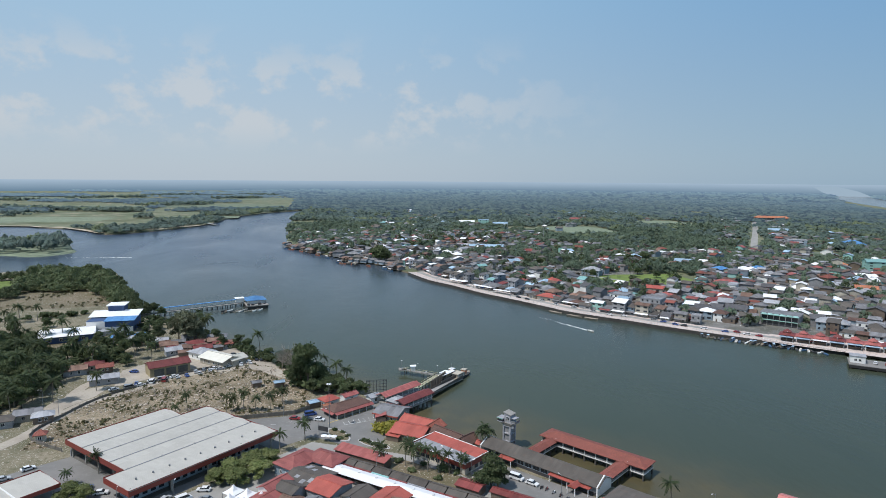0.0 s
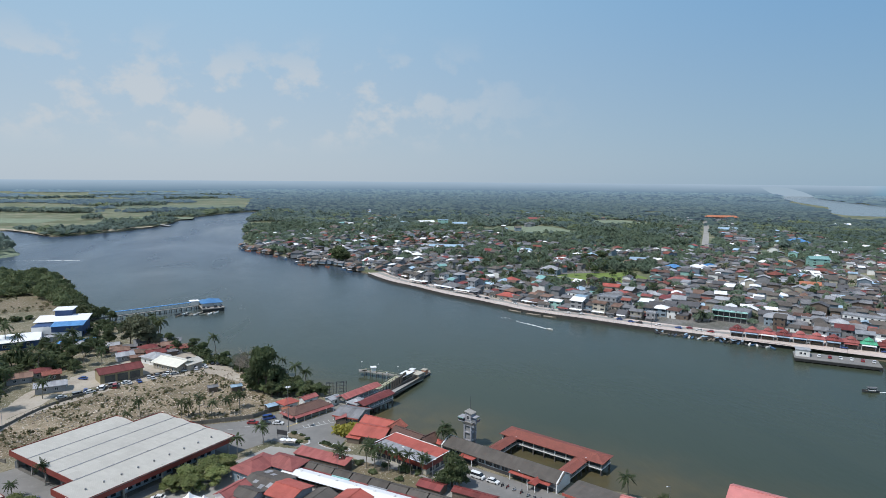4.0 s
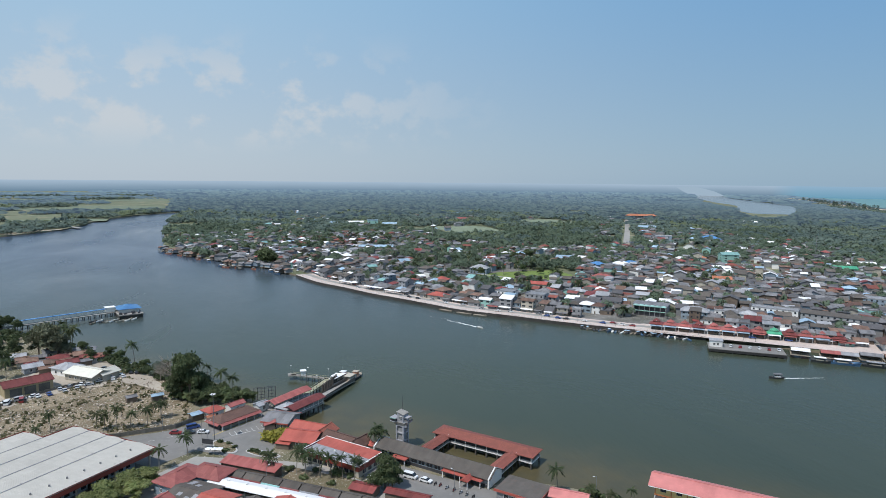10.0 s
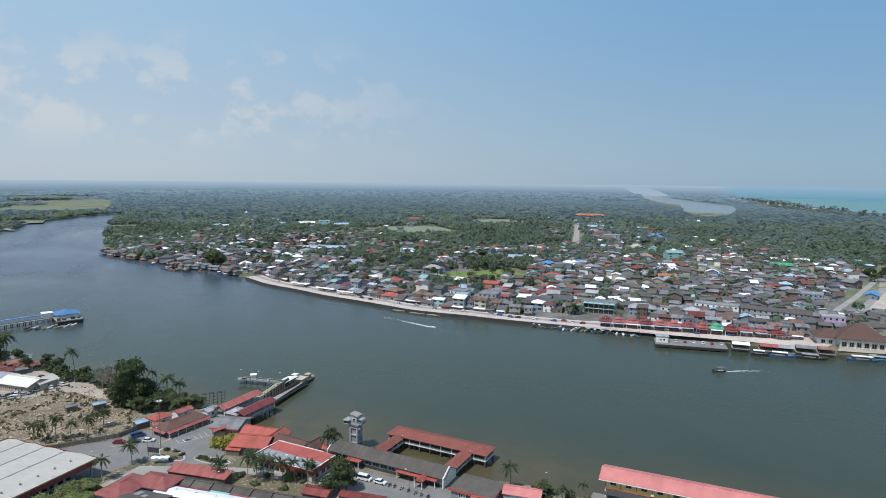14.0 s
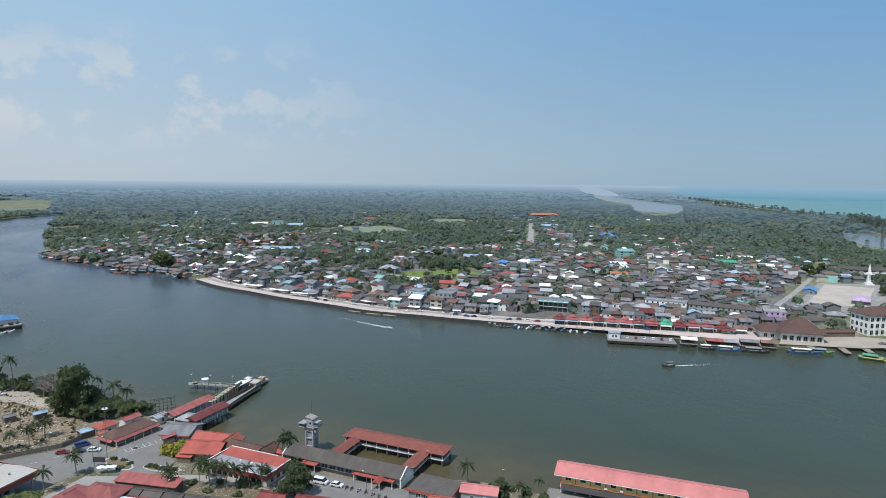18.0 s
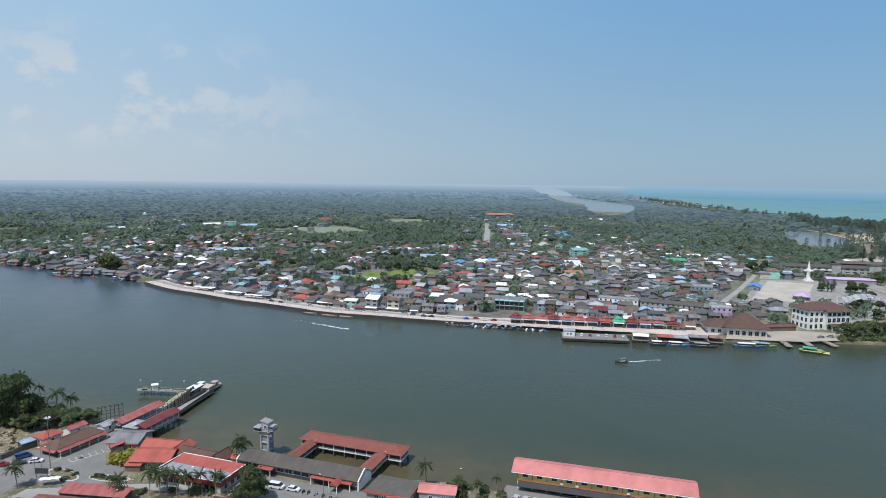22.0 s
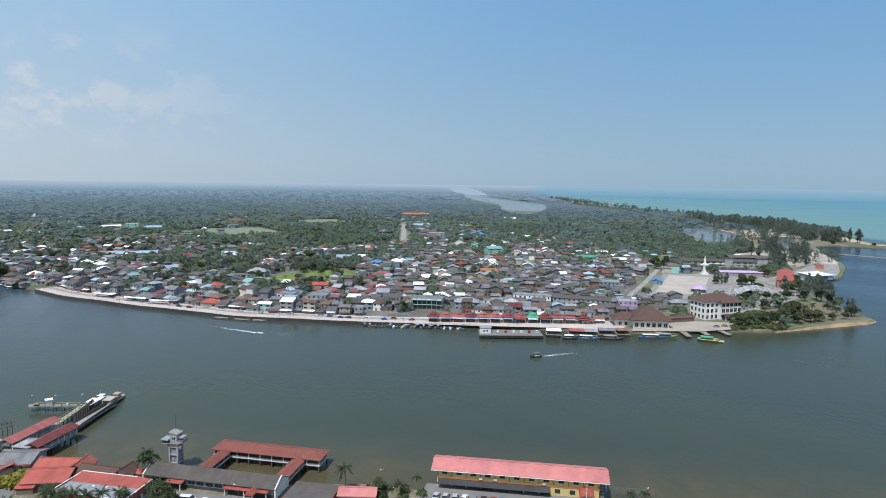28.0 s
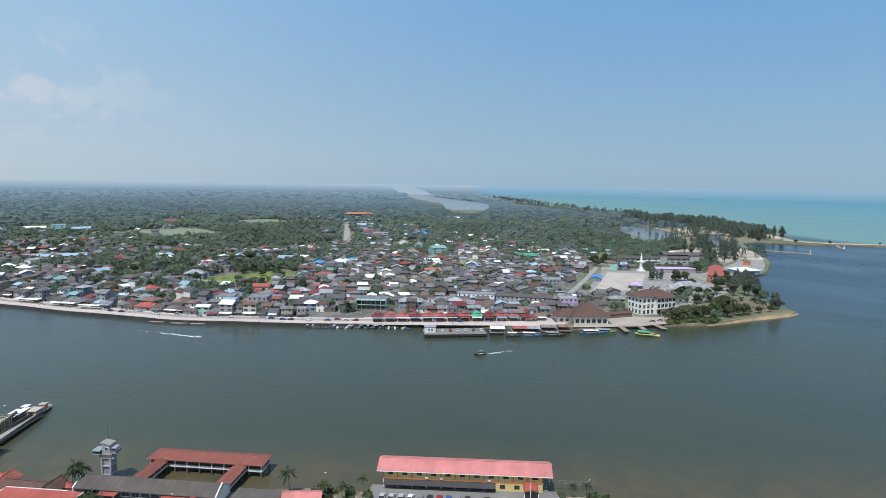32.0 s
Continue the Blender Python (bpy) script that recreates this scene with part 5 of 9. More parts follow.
for i in range(6):
    x, y = -43.5 + (i % 3) * 4.6, 186.0 - (i // 3) * 5.2 - (i % 3) * 2.5
    t = thing("market_tent", "pointed white market tent", "tent", (x, y, 2.0), -35, "white market tents")
    canopy = Shape().add([(-2.4, -2.4, 2.6), (2.4, -2.4, 2.6), (2.4, 2.4, 2.6), (-2.4, 2.4, 2.6), (0, 0, 4.9)] + [(u * 1.0, v * 1.0, 3.2) for u, v in ((-1, -1), (1, -1), (1, 1), (-1, 1))], [(0, 1, 6, 5), (1, 2, 7, 6), (2, 3, 8, 7), (3, 0, 5, 8), (5, 6, 4), (6, 7, 4), (7, 8, 4), (8, 5, 4)])
    part("canopy", canopy, "cloth_white", t)
    posts(t, [(-2.3, -2.3), (2.3, -2.3), (2.3, 2.3), (-2.3, 2.3)], 0, 2.6, 0.05, "metal_grey", "pole")

# village on the left
hall("red_barn", "ochre workshop with three dark shutters and a crimson roof", "workshop", -104.5, 318.0, 32, 19, 9.5, 4.6, "roof_maroon", "wall_ochre", 2.0, "gable", 0.6)
barn = bpy.data.objects["red_barn"]
for i in range(3):
    part("shutter", Shape().box(-7.6 + i * 5.6, -3.0 + i * 5.6, -4.86, -4.76, 0.1, 3.6), "concrete_dark", barn, "dark roller shutter")
hall("white_hall", "house with a broad clean white roof", "building", -82.0, 330.5, -38, 18, 11, 3.6, "roof_cream", "wall_cream", 2.0, "gable", 1.0, (4, 2))
hall("white_wing", "gabled wing with a clean white roof", "building", -74.0, 329.0, 52, 9, 7, 3.4, "roof_cream", "wall_cream", 1.8, "gable", 0.8, (1, 1))
hall("grey_hall", "house with a pale grey hip roof", "building", -94.5, 343.0, -38, 11, 9, 3.6, "roof_lightgrey", "paint_white", 2.0, "hip", 0.8, (2, 1))
hall("yard_house", "small grey house with a pale sheet roof", "house", -129.0, 303.0, 20, 12, 7, 3.2, "roof_lightgrey", "wall_grey", 1.2, "gable", 0.8, (2, 1))
yw = thing("yellow_wall", "low yellow boundary wall", "wall", (-66.5, 335.0, 2.0), 38)
part("panel", Shape().box(-12, 12, -0.12, 0.12, 0, 1.5), "wall_yellow", yw)
part("coping", Shape().box(-12.1, 12.1, -0.2, 0.2, 1.5, 1.65), "wall_yellow", yw)
for i, (x, y, lx, ly, mat, a) in enumerate(((-104, 364, 9, 7, "roof_maroon", 25), (-94, 369, 8, 6, "roof_rust", 20), (-87, 361, 8, 6, "tile_red", 30), (-97, 353, 9, 6, "roof_maroon", 25), (-107, 355, 8, 6, "roof_rust", 15), (-112, 350, 8, 6, "roof_lightgrey", 30), (-118, 362, 9, 7, "roof_rust", 20), (-126, 371, 9, 7, "roof_lightgrey", 15), (-96, 378, 12, 8, "roof_grey", 10), (-110, 378, 10, 7, "roof_grey", 20), (-142, 378, 9, 7, "roof_lightgrey", 10), (-149, 318, 10, 7, "roof_rust", 25), (-143, 326, 8, 7, "roof_maroon", 25), (-136, 321, 7, 5, "tile_red", 25), (-147, 252, 9, 7, "roof_darkgrey", 20), (-140, 259, 9, 6, "roof_grey", 20), (-133, 256, 7, 5, "roof_lightgrey", 25), (-156, 244, 9, 7, "roof_rust", 20), (-124, 236, 3.2, 2.6, "tile_red", 15), (-195, 292, 9, 7, "roof_grey", 15), (-205, 330, 9, 7, "roof_rust", 40))):
    hall("village_house", "single-storey village house with a %s roof" % {"roof_rust": "rusty sheet", "tile_orange": "orange tile", "tile_red": "red tile", "roof_lightgrey": "pale sheet", "roof_grey": "grey sheet", "roof_darkgrey": "dark sheet", "roof_maroon": "dark red"}[mat], "house", x, y, a, lx, ly, 3.0, mat, ("wall_cream", "wall_timber", "wall_grey")[i % 3], 1.5, "gable" if i % 2 else "hip", 0.7, (2, 1))

for x, y, lx, ly, mat, a in ((-100, 359, 7, 5, "roof_rust", 35), (-91, 365, 6, 5, "roof_maroon", 12), (-108, 361, 7, 5, "roof_grey", 28), (-114, 356, 6, 5, "roof_maroon", 18), (-101, 372, 7, 5, "roof_rust", 20), (-122, 368, 6, 5, "roof_rust", 24), (-115, 370, 7, 5, "roof_grey", 14), (-90, 356, 6, 4, "roof_grey", 30), (-105, 347, 6, 4, "roof_rust", 22), (-84, 367, 6, 5, "roof_rust", 16)):
    hall("village_shed", "low crowded shed with a worn sheet roof", "shed", x, y, a, lx, ly, 2.5, mat, "wall_timber", 0.9, "gable", 0.5)


def fish_works():
    f = thing("fish_works", "white and blue riverside works with broad white roofs", "factory", (-168.0, 414.0, 2.0), 8)
    f.scale = (0.95, 1.1, 1.02)
    part("wall", Shape().box(-14, 14, -10, 10, 0, 7.6), "wall_deepblue", f)
    part("pale_wall", Shape().box(-14.08, -3, -10.08, -9.98, 0.1, 7.4).box(-3, 14.05, -10.08, -9.98, 0.1, 3.7), "paint_white", f, "white rendered front")
    part("blue_wall", Shape().box(-2, 14.1, -10.1, -9.95, 3.8, 7.5).box(13.9, 14.1, -10, 10, 2.6, 7.5), "wall_deepblue", f, "deep blue cladding")
    part("roof", Shape().shed(30, 12, 8.4, 9.8, 0.6), "cloth_white", f, at=pose(0, 5, 0))
    part("front_roof", Shape().shed(18, 10, 7.6, 8.4, 0.4), "roof_blue", f, "bright blue sheet roof", at=pose(6, -6, 0))
    part("tower_block", Shape().box(-6, 4, 9, 18, 0, 13.0), "wall_deepblue", f)
    part("tower_roof", Shape().box(-7, 5, 8, 19, 13.0, 13.4), "cloth_white", f)
    row_of_windows(f, 26, -10.1, 2.0, 6, 2.0, 1.6, 0, "steel_and_shade")
    row_of_windows(f, 20, -14.12, 2.0, 3, 2.0, 1.6, 90, "steel_and_shade")
    g = thing("fish_store", "low store with a wide white roof and deep blue walls", "warehouse", (-185.5, 390.0, 2.0), 22)
    g.scale = (0.98, 1.25, 1.15)
    part("wall", Shape().gable_wall(28, 16, 0, 3.6, 1.2), "wall_deepblue", g)
    part("roof", Shape().gable(29, 17, 3.7, 1.2, 0.8), "cloth_white", g)
    row_of_windows(g, 26, -8.0, 1.8, 4, 1.6, 1.4)
    s = thing("blue_shed", "long low shed with a bright blue roof", "shed", (-148.5, 384.0, 2.0), 25)
    part("roof", Shape().gable(19, 5, 3.2, 0.7, 0.5), "roof_blue", s)
    posts(s, [(-9 + i * 4.5, k) for i in range(5) for k in (-2.2, 2.2)], 0, 3.2, 0.12, "paint_white", "post")
    hall("grey_carport", "pale open carport roof by the works", "carport", -166.5, 398.0, 20, 10, 6, 3.0, "roof_lightgrey", "wall_grey", 0.6, "gable", 0.4)
    p = thing("blue_pier", "long pier on piles with a bright blue walkway roof", "pier", (0, 0, 0))
    a, b = Vector((-166, 452)), Vector((-103, 491))
    t = (b - a).normalized()
    o = Vector((t.y, -t.x))
    part("deck", Shape().slab([(a + o * 2)[:], (b + o * 2)[:], (b - o * 2)[:], (a - o * 2)[:]], 2.4, 2.9), "concrete", p)
    part("walkway_roof", Shape().slab([(a - o * 0.2)[:], (b - o * 0.2)[:], (b - o * 2.6)[:], (a - o * 2.6)[:]], 5.4, 5.7), "roof_blue", p)
    for i in range(20):
        c = a.lerp(b, (i + 0.5) / 20)
        for k in (-1.7, 1.7):
            q = c + o * k
            part("stilt", Shape().tube((q.x, q.y, -2), (q.x, q.y, 2.4), 0.28, 0.28, 6), "timber_pile", p)
        q = c - o * 2.2
        part("roof_post", Shape().box(q.x - 0.08, q.x + 0.08, q.y - 0.08, q.y + 0.08, 2.9, 5.4), "paint_white", p)
    h = thing("pier_head", "pier head with a blue roof and moored boats", "pier", (-94, 491, 0), 20)
    h.scale = (1.15, 1.15, 1.1)
    part("deck", Shape().box(-7, 7, -12, 9, 2.2, 2.8), "concrete", h)
    # dark box added in place of the shade beneath the deck
    part("under_wall", Shape().box(-6.6, 6.6, -11.6, 8.6, -1.0, 2.2), "quay_dark", h, "dark box standing in for shade under the pier head")
    part("roof", Shape().hip(12.5, 13, 5.4, 2.2, 0.6), "roof_blue", h)
    part("wall", Shape().box(-5.4, 5.4, -5.6, 5.6, 2.8, 5.3), "paint_white", h)
    part("crates", Shape().box(-6.5, -5, -11, -9, 2.8, 4.0).box(-4, -2.2, -11.2, -9.4, 2.8, 3.7).box(0.5, 2.4, -11, -8.6, 2.8, 4.3).box(4, 5.2, -10.4, -9, 2.8, 3.6), "steel_and_shade", h, "dark crates and gear")["kind"] = "stuff"
    posts(h, [(x, y) for x in (-5, 0, 5) for y in (-4, 4)], -2, 5.2, 0.2, "timber_pile", "stilt")
    part("cabin", Shape().box(-12, -7, 2, 7, 2.8, 5.6), "paint_white", h)
    part("cabin_roof", Shape().box(-12.5, -6.5, 1.5, 7.5, 5.6, 5.9), "cloth_white", h)


fish_works()

# fences, gates and walls
gw = thing("graveyard_wall", "low grey wall beside the graveyard", "wall", (0, 0, 2.0))
wall_line = [(-74, 262), (-56, 250.5), (-34, 254.5), (-26, 262), (-22, 272)]
for i in range(len(wall_line) - 1):
    a, b = Vector(wall_line[i]), Vector(wall_line[i + 1])
    t = (b - a).normalized()
    o = Vector((t.y, -t.x)) * 0.12
    part("panel", Shape().slab([(a + o)[:], (b + o)[:], (b - o)[:], (a - o)[:]], 0, 1.7), "wall_worn", gw)
    for j in range(int((b - a).length / 3) + 1):
        q = a + t * j * 3
        part("pier", Shape().box(q.x - 0.2, q.x + 0.2, q.y - 0.2, q.y + 0.2, 0, 1.95), "wall_worn", gw)
rf = thing("road_fence", "long fence wall along the dirt road", "fence", (0, 0, 2.0))
fence_line = eased([(-112, 226), (-130, 240), (-127.5, 262), (-121, 282), (-107, 300), (-92, 317), (-70, 330)], 5)
for i in range(len(fence_line) - 1):
    a, b = Vector(fence_line[i]), Vector(fence_line[i + 1])
    t = (b - a).normalized()
    o = Vector((t.y, -t.x)) * 0.1
    part("panel", Shape().slab([(a + o)[:], (b + o)[:], (b - o)[:], (a - o)[:]], 0, 1.2), "wall_worn", rf)
    part("post", Shape().box(a.x - 0.15, a.x + 0.15, a.y - 0.15, a.y + 0.15, 0, 1.5), "wall_worn", rf)

# ---- the town across the river ----
rng = random.Random(7)
FRONT = TOWN_BANK[7:-1] + QUAY_EDGE + [(300, 293), (330, 268), (360, 247)]
front = eased(FRONT, 6)
along = [0.0]
for i in range(1, len(front)):
    along.append(along[-1] + math.dist(front[i - 1], front[i]))


def front_point(s, d):
    """The place d metres inland from s metres along the river front, and the heading of the front there."""
    x = float(np.interp(s, along, [p[0] for p in front]))
    y = float(np.interp(s, along, [p[1] for p in front]))
    x2, y2 = (float(np.interp(s + 30, along, [p[k] for p in front])) for k in (0, 1))
    x1, y1 = (float(np.interp(s - 30, along, [p[k] for p in front])) for k in (0, 1))
    t = Vector((x2 - x1, y2 - y1)).normalized()
    return x - t.y * d, y + t.x * d, math.degrees(math.atan2(t.y, t.x))


patch("town_ground", [front_point(s, 15)[:2] for s in range(0, int(along[-1]) - 130, 25)] + [front_point(s, 1.5)[:2] for s in range(int(along[-1]) - 120, int(along[-1]), 20)] + [(388, 262), (430, 290), (520, 380), (640, 470)] + [front_point(s, 210)[:2] for s in range(int(along[-1]) - 60, 0, -40)], 2.05, "yard_ground", "worn bare ground between the houses")
road_points = np.array([p for line, _ in roads for p in eased(line, 24)])
KEEP_CLEAR = [(437, 244, 30), (366, 256, 26), (395, 252, 22), (638, 373, 14), (718, 398, 62), (652, 297, 46), (560, 268, 40), (712, 293, 45), (538, 365, 12), (274, 388, 18), (540, 615, 18), (396, 294, 10), (244, 520, 12), (281, 483, 10), (363, 616, 12), (404, 613, 12), (327, 545, 12), (942, 1374, 40), (400, 225, 34), (480, 215, 40), (520, 190, 30)]


LOT = [(353, 547), (350, 516), (393, 525), (434, 531), (433, 551), (390, 549)]
patch("open_lot", LOT, 2.13, "dirt", "pale bare lot among the houses", "ground")
PLAZA_ZONE = [(602, 404), (676, 350), (622, 284), (540, 256), (474, 298), (462, 334)]


def free(x, y, margin=0.0):
    if any((x - cx) ** 2 + (y - cy) ** 2 < (r + margin) ** 2 for cx, cy, r in KEEP_CLEAR):
        return False
    if inside(x, y, POND) or inside(x, y, LAGOON) or inside(x, y, PLAZA_ZONE) or inside(x, y, LOT):
        return False
    return float(np.min(np.hypot(road_points[:, 0] - x, road_points[:, 1] - y))) > 7.5 + margin


ROOFS = ["roof_grey"] * 28 + ["roof_darkgrey"] * 32 + ["tile_grey"] * 14 + ["roof_rust"] * 8 + ["roof_lightgrey"] * 9 + ["tile_brown"] * 5 + ["tile_red"] * 3 + ["roof_red"] * 2 + ["cloth_white"] * 6 + ["roof_paleblue"] * 3 + ["roof_maroon"] * 3 + ["roof_teal"] * 1
WALLS = ["wall_cream"] * 4 + ["wall_grey"] * 8 + ["wall_timber"] * 3 + ["paint_white"] * 2 + ["wall_blue"] * 3 + ["wall_teal"] * 1
ROOF_WORDS = {"roof_grey": "weathered grey sheet", "roof_darkgrey": "dark grey sheet", "tile_grey": "dark tiled", "roof_rust": "rusty sheet", "roof_lightgrey": "pale grey sheet", "tile_brown": "brown tiled", "tile_red": "red tiled", "roof_red": "red sheet", "cloth_white": "bright white", "roof_paleblue": "pale blue sheet", "roof_maroon": "dark red sheet", "roof_teal": "teal sheet", "roof_blue": "bright blue", "roof_orange": "orange sheet", "roof_green": "green sheet", "roof_brightred": "bright red"}
WALL_WORDS = {"wall_cream": "cream", "wall_grey": "grey", "wall_timber": "dark timber", "paint_white": "white", "wall_blue": "blue-grey", "wall_teal": "pale teal", "wall_pink": "pink", "wall_yellow": "yellow", "wall_orange": "orange"}
house_mesh = {}
pane_mesh = Shape().box(-0.6, 0.6, -0.08, 0.0, -0.65, 0.65).mesh("window", "glass_dark")
wide_mesh = Shape().box(-1.3, 1.3, -0.08, 0.0, -0.6, 0.6).mesh("window", "glass_dark")
door_mesh = Shape().box(-0.5, 0.5, -0.08, 0.0, 0, 2.1).mesh("door", "wall_timber")
shutter_mesh = Shape().box(-1.5, 1.5, -0.08, 0.0, 0, 2.4).mesh("shutter", "metal_grey")


def house_shapes(style, lx, ly, h):
    key = (style, lx, ly, h)
    if key not in house_mesh:
        rise = ly * 0.21
        wall_s, roof_s = Shape(), Shape()
        if style == "gable":
            wall_s.gable_wall(lx, ly, -0.3, h, rise)
            roof_s.gable(lx, ly, h, rise, 0.7)
        elif style == "hip":
            wall_s.box(-lx / 2, lx / 2, -ly / 2, ly / 2, -0.3, h)
            roof_s.hip(lx, ly, h, rise * 1.15, 0.8)
        elif style == "shed":
            wall_s.box(-lx / 2, lx / 2, -ly / 2, ly / 2, -0.3, h - 0.05)
            roof_s.shed(lx, ly, h, h + rise * 0.6, 0.5)
        else:
            wall_s.box(-lx / 2, lx / 2, -ly / 2, ly / 2, -0.3, h)
            roof_s.box(-lx / 2 - 0.2, lx / 2 + 0.2, -ly / 2 - 0.2, -ly / 2, h - 0.2, h + 0.7).box(-lx / 2 - 0.2, lx / 2 + 0.2, ly / 2, ly / 2 + 0.2, h - 0.2, h + 0.7)
            roof_s.box(-lx / 2 - 0.2, -lx / 2, -ly / 2, ly / 2, h - 0.2, h + 0.7).box(lx / 2, lx / 2 + 0.2, -ly / 2, ly / 2, h - 0.2, h + 0.7).box(-lx / 2, lx / 2, -ly / 2, ly / 2, h, h + 0.12)
        house_mesh[key] = (wall_s, roof_s, wall_s.mesh("wall", "wall_cream"), roof_s.mesh("roof", "roof_grey"))
    return house_mesh[key]


def house(x, y, turn, style, lx, ly, h, roof_mat, wall_mat, name="house", windows=True, awning=None, base=2.0, group="houses of the riverside town"):
    _, _, wall_me, roof_me = house_shapes(style, lx, ly, h)
    storeys = "two-storey" if h > 4.5 else "single-storey"
    if h > 8:
        storeys = "three-storey"
    b = thing(name, "%s %s %s with a %s roof" % (storeys, WALL_WORDS.get(wall_mat, "grey"), name.replace("_", " "), ROOF_WORDS.get(roof_mat, "grey")), name.split("_")[-1], (x, y, base), turn, group)
    painted(part("wall", wall_me, "", b), wall_mat)
    painted(part("roof", roof_me, "", b), roof_mat)
    if windows:
        part("door", door_mesh if name == "house" else shutter_mesh, "", b, at=pose(-lx * 0.2, -ly / 2, 0))
        z = 1.7
        while z < h - 0.6:
            bays = int(lx / 3.4) if name == "town_building" and h > 5 and math.hypot(x, y) < 720 else 0
            for fx in [(i + 0.5) / bays - 0.5 for i in range(bays)] if bays > 2 else (-0.28, 0.28) if z > 2.5 else (0.26,):
                part("window", wide_mesh if lx > 9 and bays < 3 else pane_mesh, "", b, at=pose(fx * lx, -ly / 2, z))
            for side in (-1, 1):
                part("window", pane_mesh, "", b, at=pose(side * lx / 2, -ly * 0.15, z, 0, 0, 90 * side))
            z += 2.9
    if awning:
        part("awning", Shape().shed(lx, 2.4, 2.5, 3.0, 0.1, 0.1), awning, b, at=pose(0, -ly / 2 - 1.3, 0))
    return b


far_walls, far_roofs = {}, {}


def far_house(x, y, turn, style, lx, ly, h, roof_mat, wall_mat):
    wall_s, roof_s, _, _ = house_shapes(style, lx, ly, h)
    m = pose(x, y, 2.0, 0, 0, turn)
    far_walls.setdefault(wall_mat, Shape()).moved(wall_s, m)
    far_roofs.setdefault(roof_mat, Shape()).moved(roof_s, m)


def green_share(x, y):
    """How leafy a spot of the town is, 0 to 1."""
    return noise.noise(Vector((x * 0.011, y * 0.011, 3.7))) * 0.5 + 0.5


GROVES = [
    [(487, 1428), (812, 1400), (775, 1227), (525, 841), (488, 841), (417, 819), (312, 868), (334, 1039)],
    [(283, 663), (339, 747), (400, 714), (318, 575), (300, 585), (310, 615), (262, 620)],
    [(181, 759), (267, 741), (233, 650), (151, 636)],
    [(862, 1216), (1680, 1655), (1401, 896), (909, 570), (801, 621), (828, 759), (855, 1118)],
]
MEADOW = [(195, 600), (245, 620), (315, 618), (318, 575), (292, 536), (264, 536), (245, 548), (192, 558)]
built, singles = [], 0
total = along[-1]
rows_d = [22 + i * 10.4 for i in range(58)]
for r_i, d in enumerate(rows_d):
    s = rng.uniform(0, 6)
    while s < total + (d - 20) * 0.7:
        x, y, heading = front_point(min(s, total), d)
        if s > total:
            x, y = x + (s - total) * math.cos(radians(heading)), y + (s - total) * math.sin(radians(heading))
        step = rng.uniform(8.2, 11.4)
        s += step
        x, y = x + rng.uniform(-2, 2), y + rng.uniform(-2, 2)
        dist = math.hypot(x, y)
        leafy = green_share(x, y)
        fade = min(1.0, max(0.0, (d - 170) / 420))
        centre = math.exp(-(((x - 480) / 260) ** 2 + ((y - 480) / 170) ** 2))
        chance = 0.98 - 0.85 * fade + 0.6 * centre * fade - max(0.0, leafy - 0.52) * 2.2
        west = min(1.0, max(0.0, (y - 640) / 200))
        chance -= west * 0.22 * (1 if d > 60 else 0)
        if d < 50:
            chance = 0.97 if y < 640 else 0.88
        if any(inside(x, y, g) for g in GROVES) and rng.random() < 0.93 or inside(x, y, MEADOW):
            continue
        if rng.random() > chance or not free(x, y, 2.0) or not inside(x, y, main_land):
            continue
        if (d < 34 and 225 < x < 300) or x > 500 + 0.4 * (y - 250) + (95 if y > 340 else 0):
            if not (x > 500 and y > 440 and rng.random() < 0.5):
                continue
        lx, ly = rng.choice((6, 7, 8, 9.5)), rng.choice((6.5, 7.5, 9, 11))
        tall = rng.random()
        h = 3.2 if tall < 0.58 else 6.0 if tall < 0.95 else 8.8
        if d < 60 and 430 > y and tall > 0.35:
            h = 6.0 if tall < 0.9 else 8.8
        style = rng.choice(("gable",) * 13 + ("hip",) * 5 + ("shed",) * 3 + ("flat",) * 2)
        roof_mat, wall_mat = rng.choice(ROOFS), rng.choice(WALLS)
        if style == "flat":
            roof_mat = rng.choice(("roof_lightgrey", "roof_grey", "tile_grey"))
        turn = heading + rng.choice((0, 0, 90, 90, 180)) + rng.uniform(-7, 7)
        built.append((x, y))
        if rng.random() < 0.75 and d > 30:
            way = radians(turn + rng.choice((0, 90, 180, 270)))
            off = rng.uniform(4.6, 6.4)
            far_house(x + math.cos(way) * off, y + math.sin(way) * off, turn + rng.choice((0, 90, 180, 270)), "shed", rng.choice((3.0, 4.5, 6.0)), rng.choice((3.0, 4.0)), 2.5, rng.choice(ROOFS + ["roof_rust"] * 10 + ["roof_darkgrey"] * 16 + ["cloth_white"] * 16 + ["roof_paleblue"] * 4), rng.choice(("wall_timber", "wall_grey")))
        if d < 66 and singles < 250 or (d < 96 and dist < 500 and singles < 250):
            singles += 1
            aw = rng.choice((None, "roof_grey", "roof_lightgrey", "cloth_white", "roof_red")) if d < 36 else None
            house(x, y, heading + rng.uniform(-4, 4) if d < 50 else turn, style, lx, ly, h, roof_mat, wall_mat, "shop_house" if d < 40 else "house", True, aw, group="shop houses on the quay" if d < 40 else "houses of the riverside town")
        else:
            far_house(x, y, turn, style, lx, ly, h, roof_mat, wall_mat)
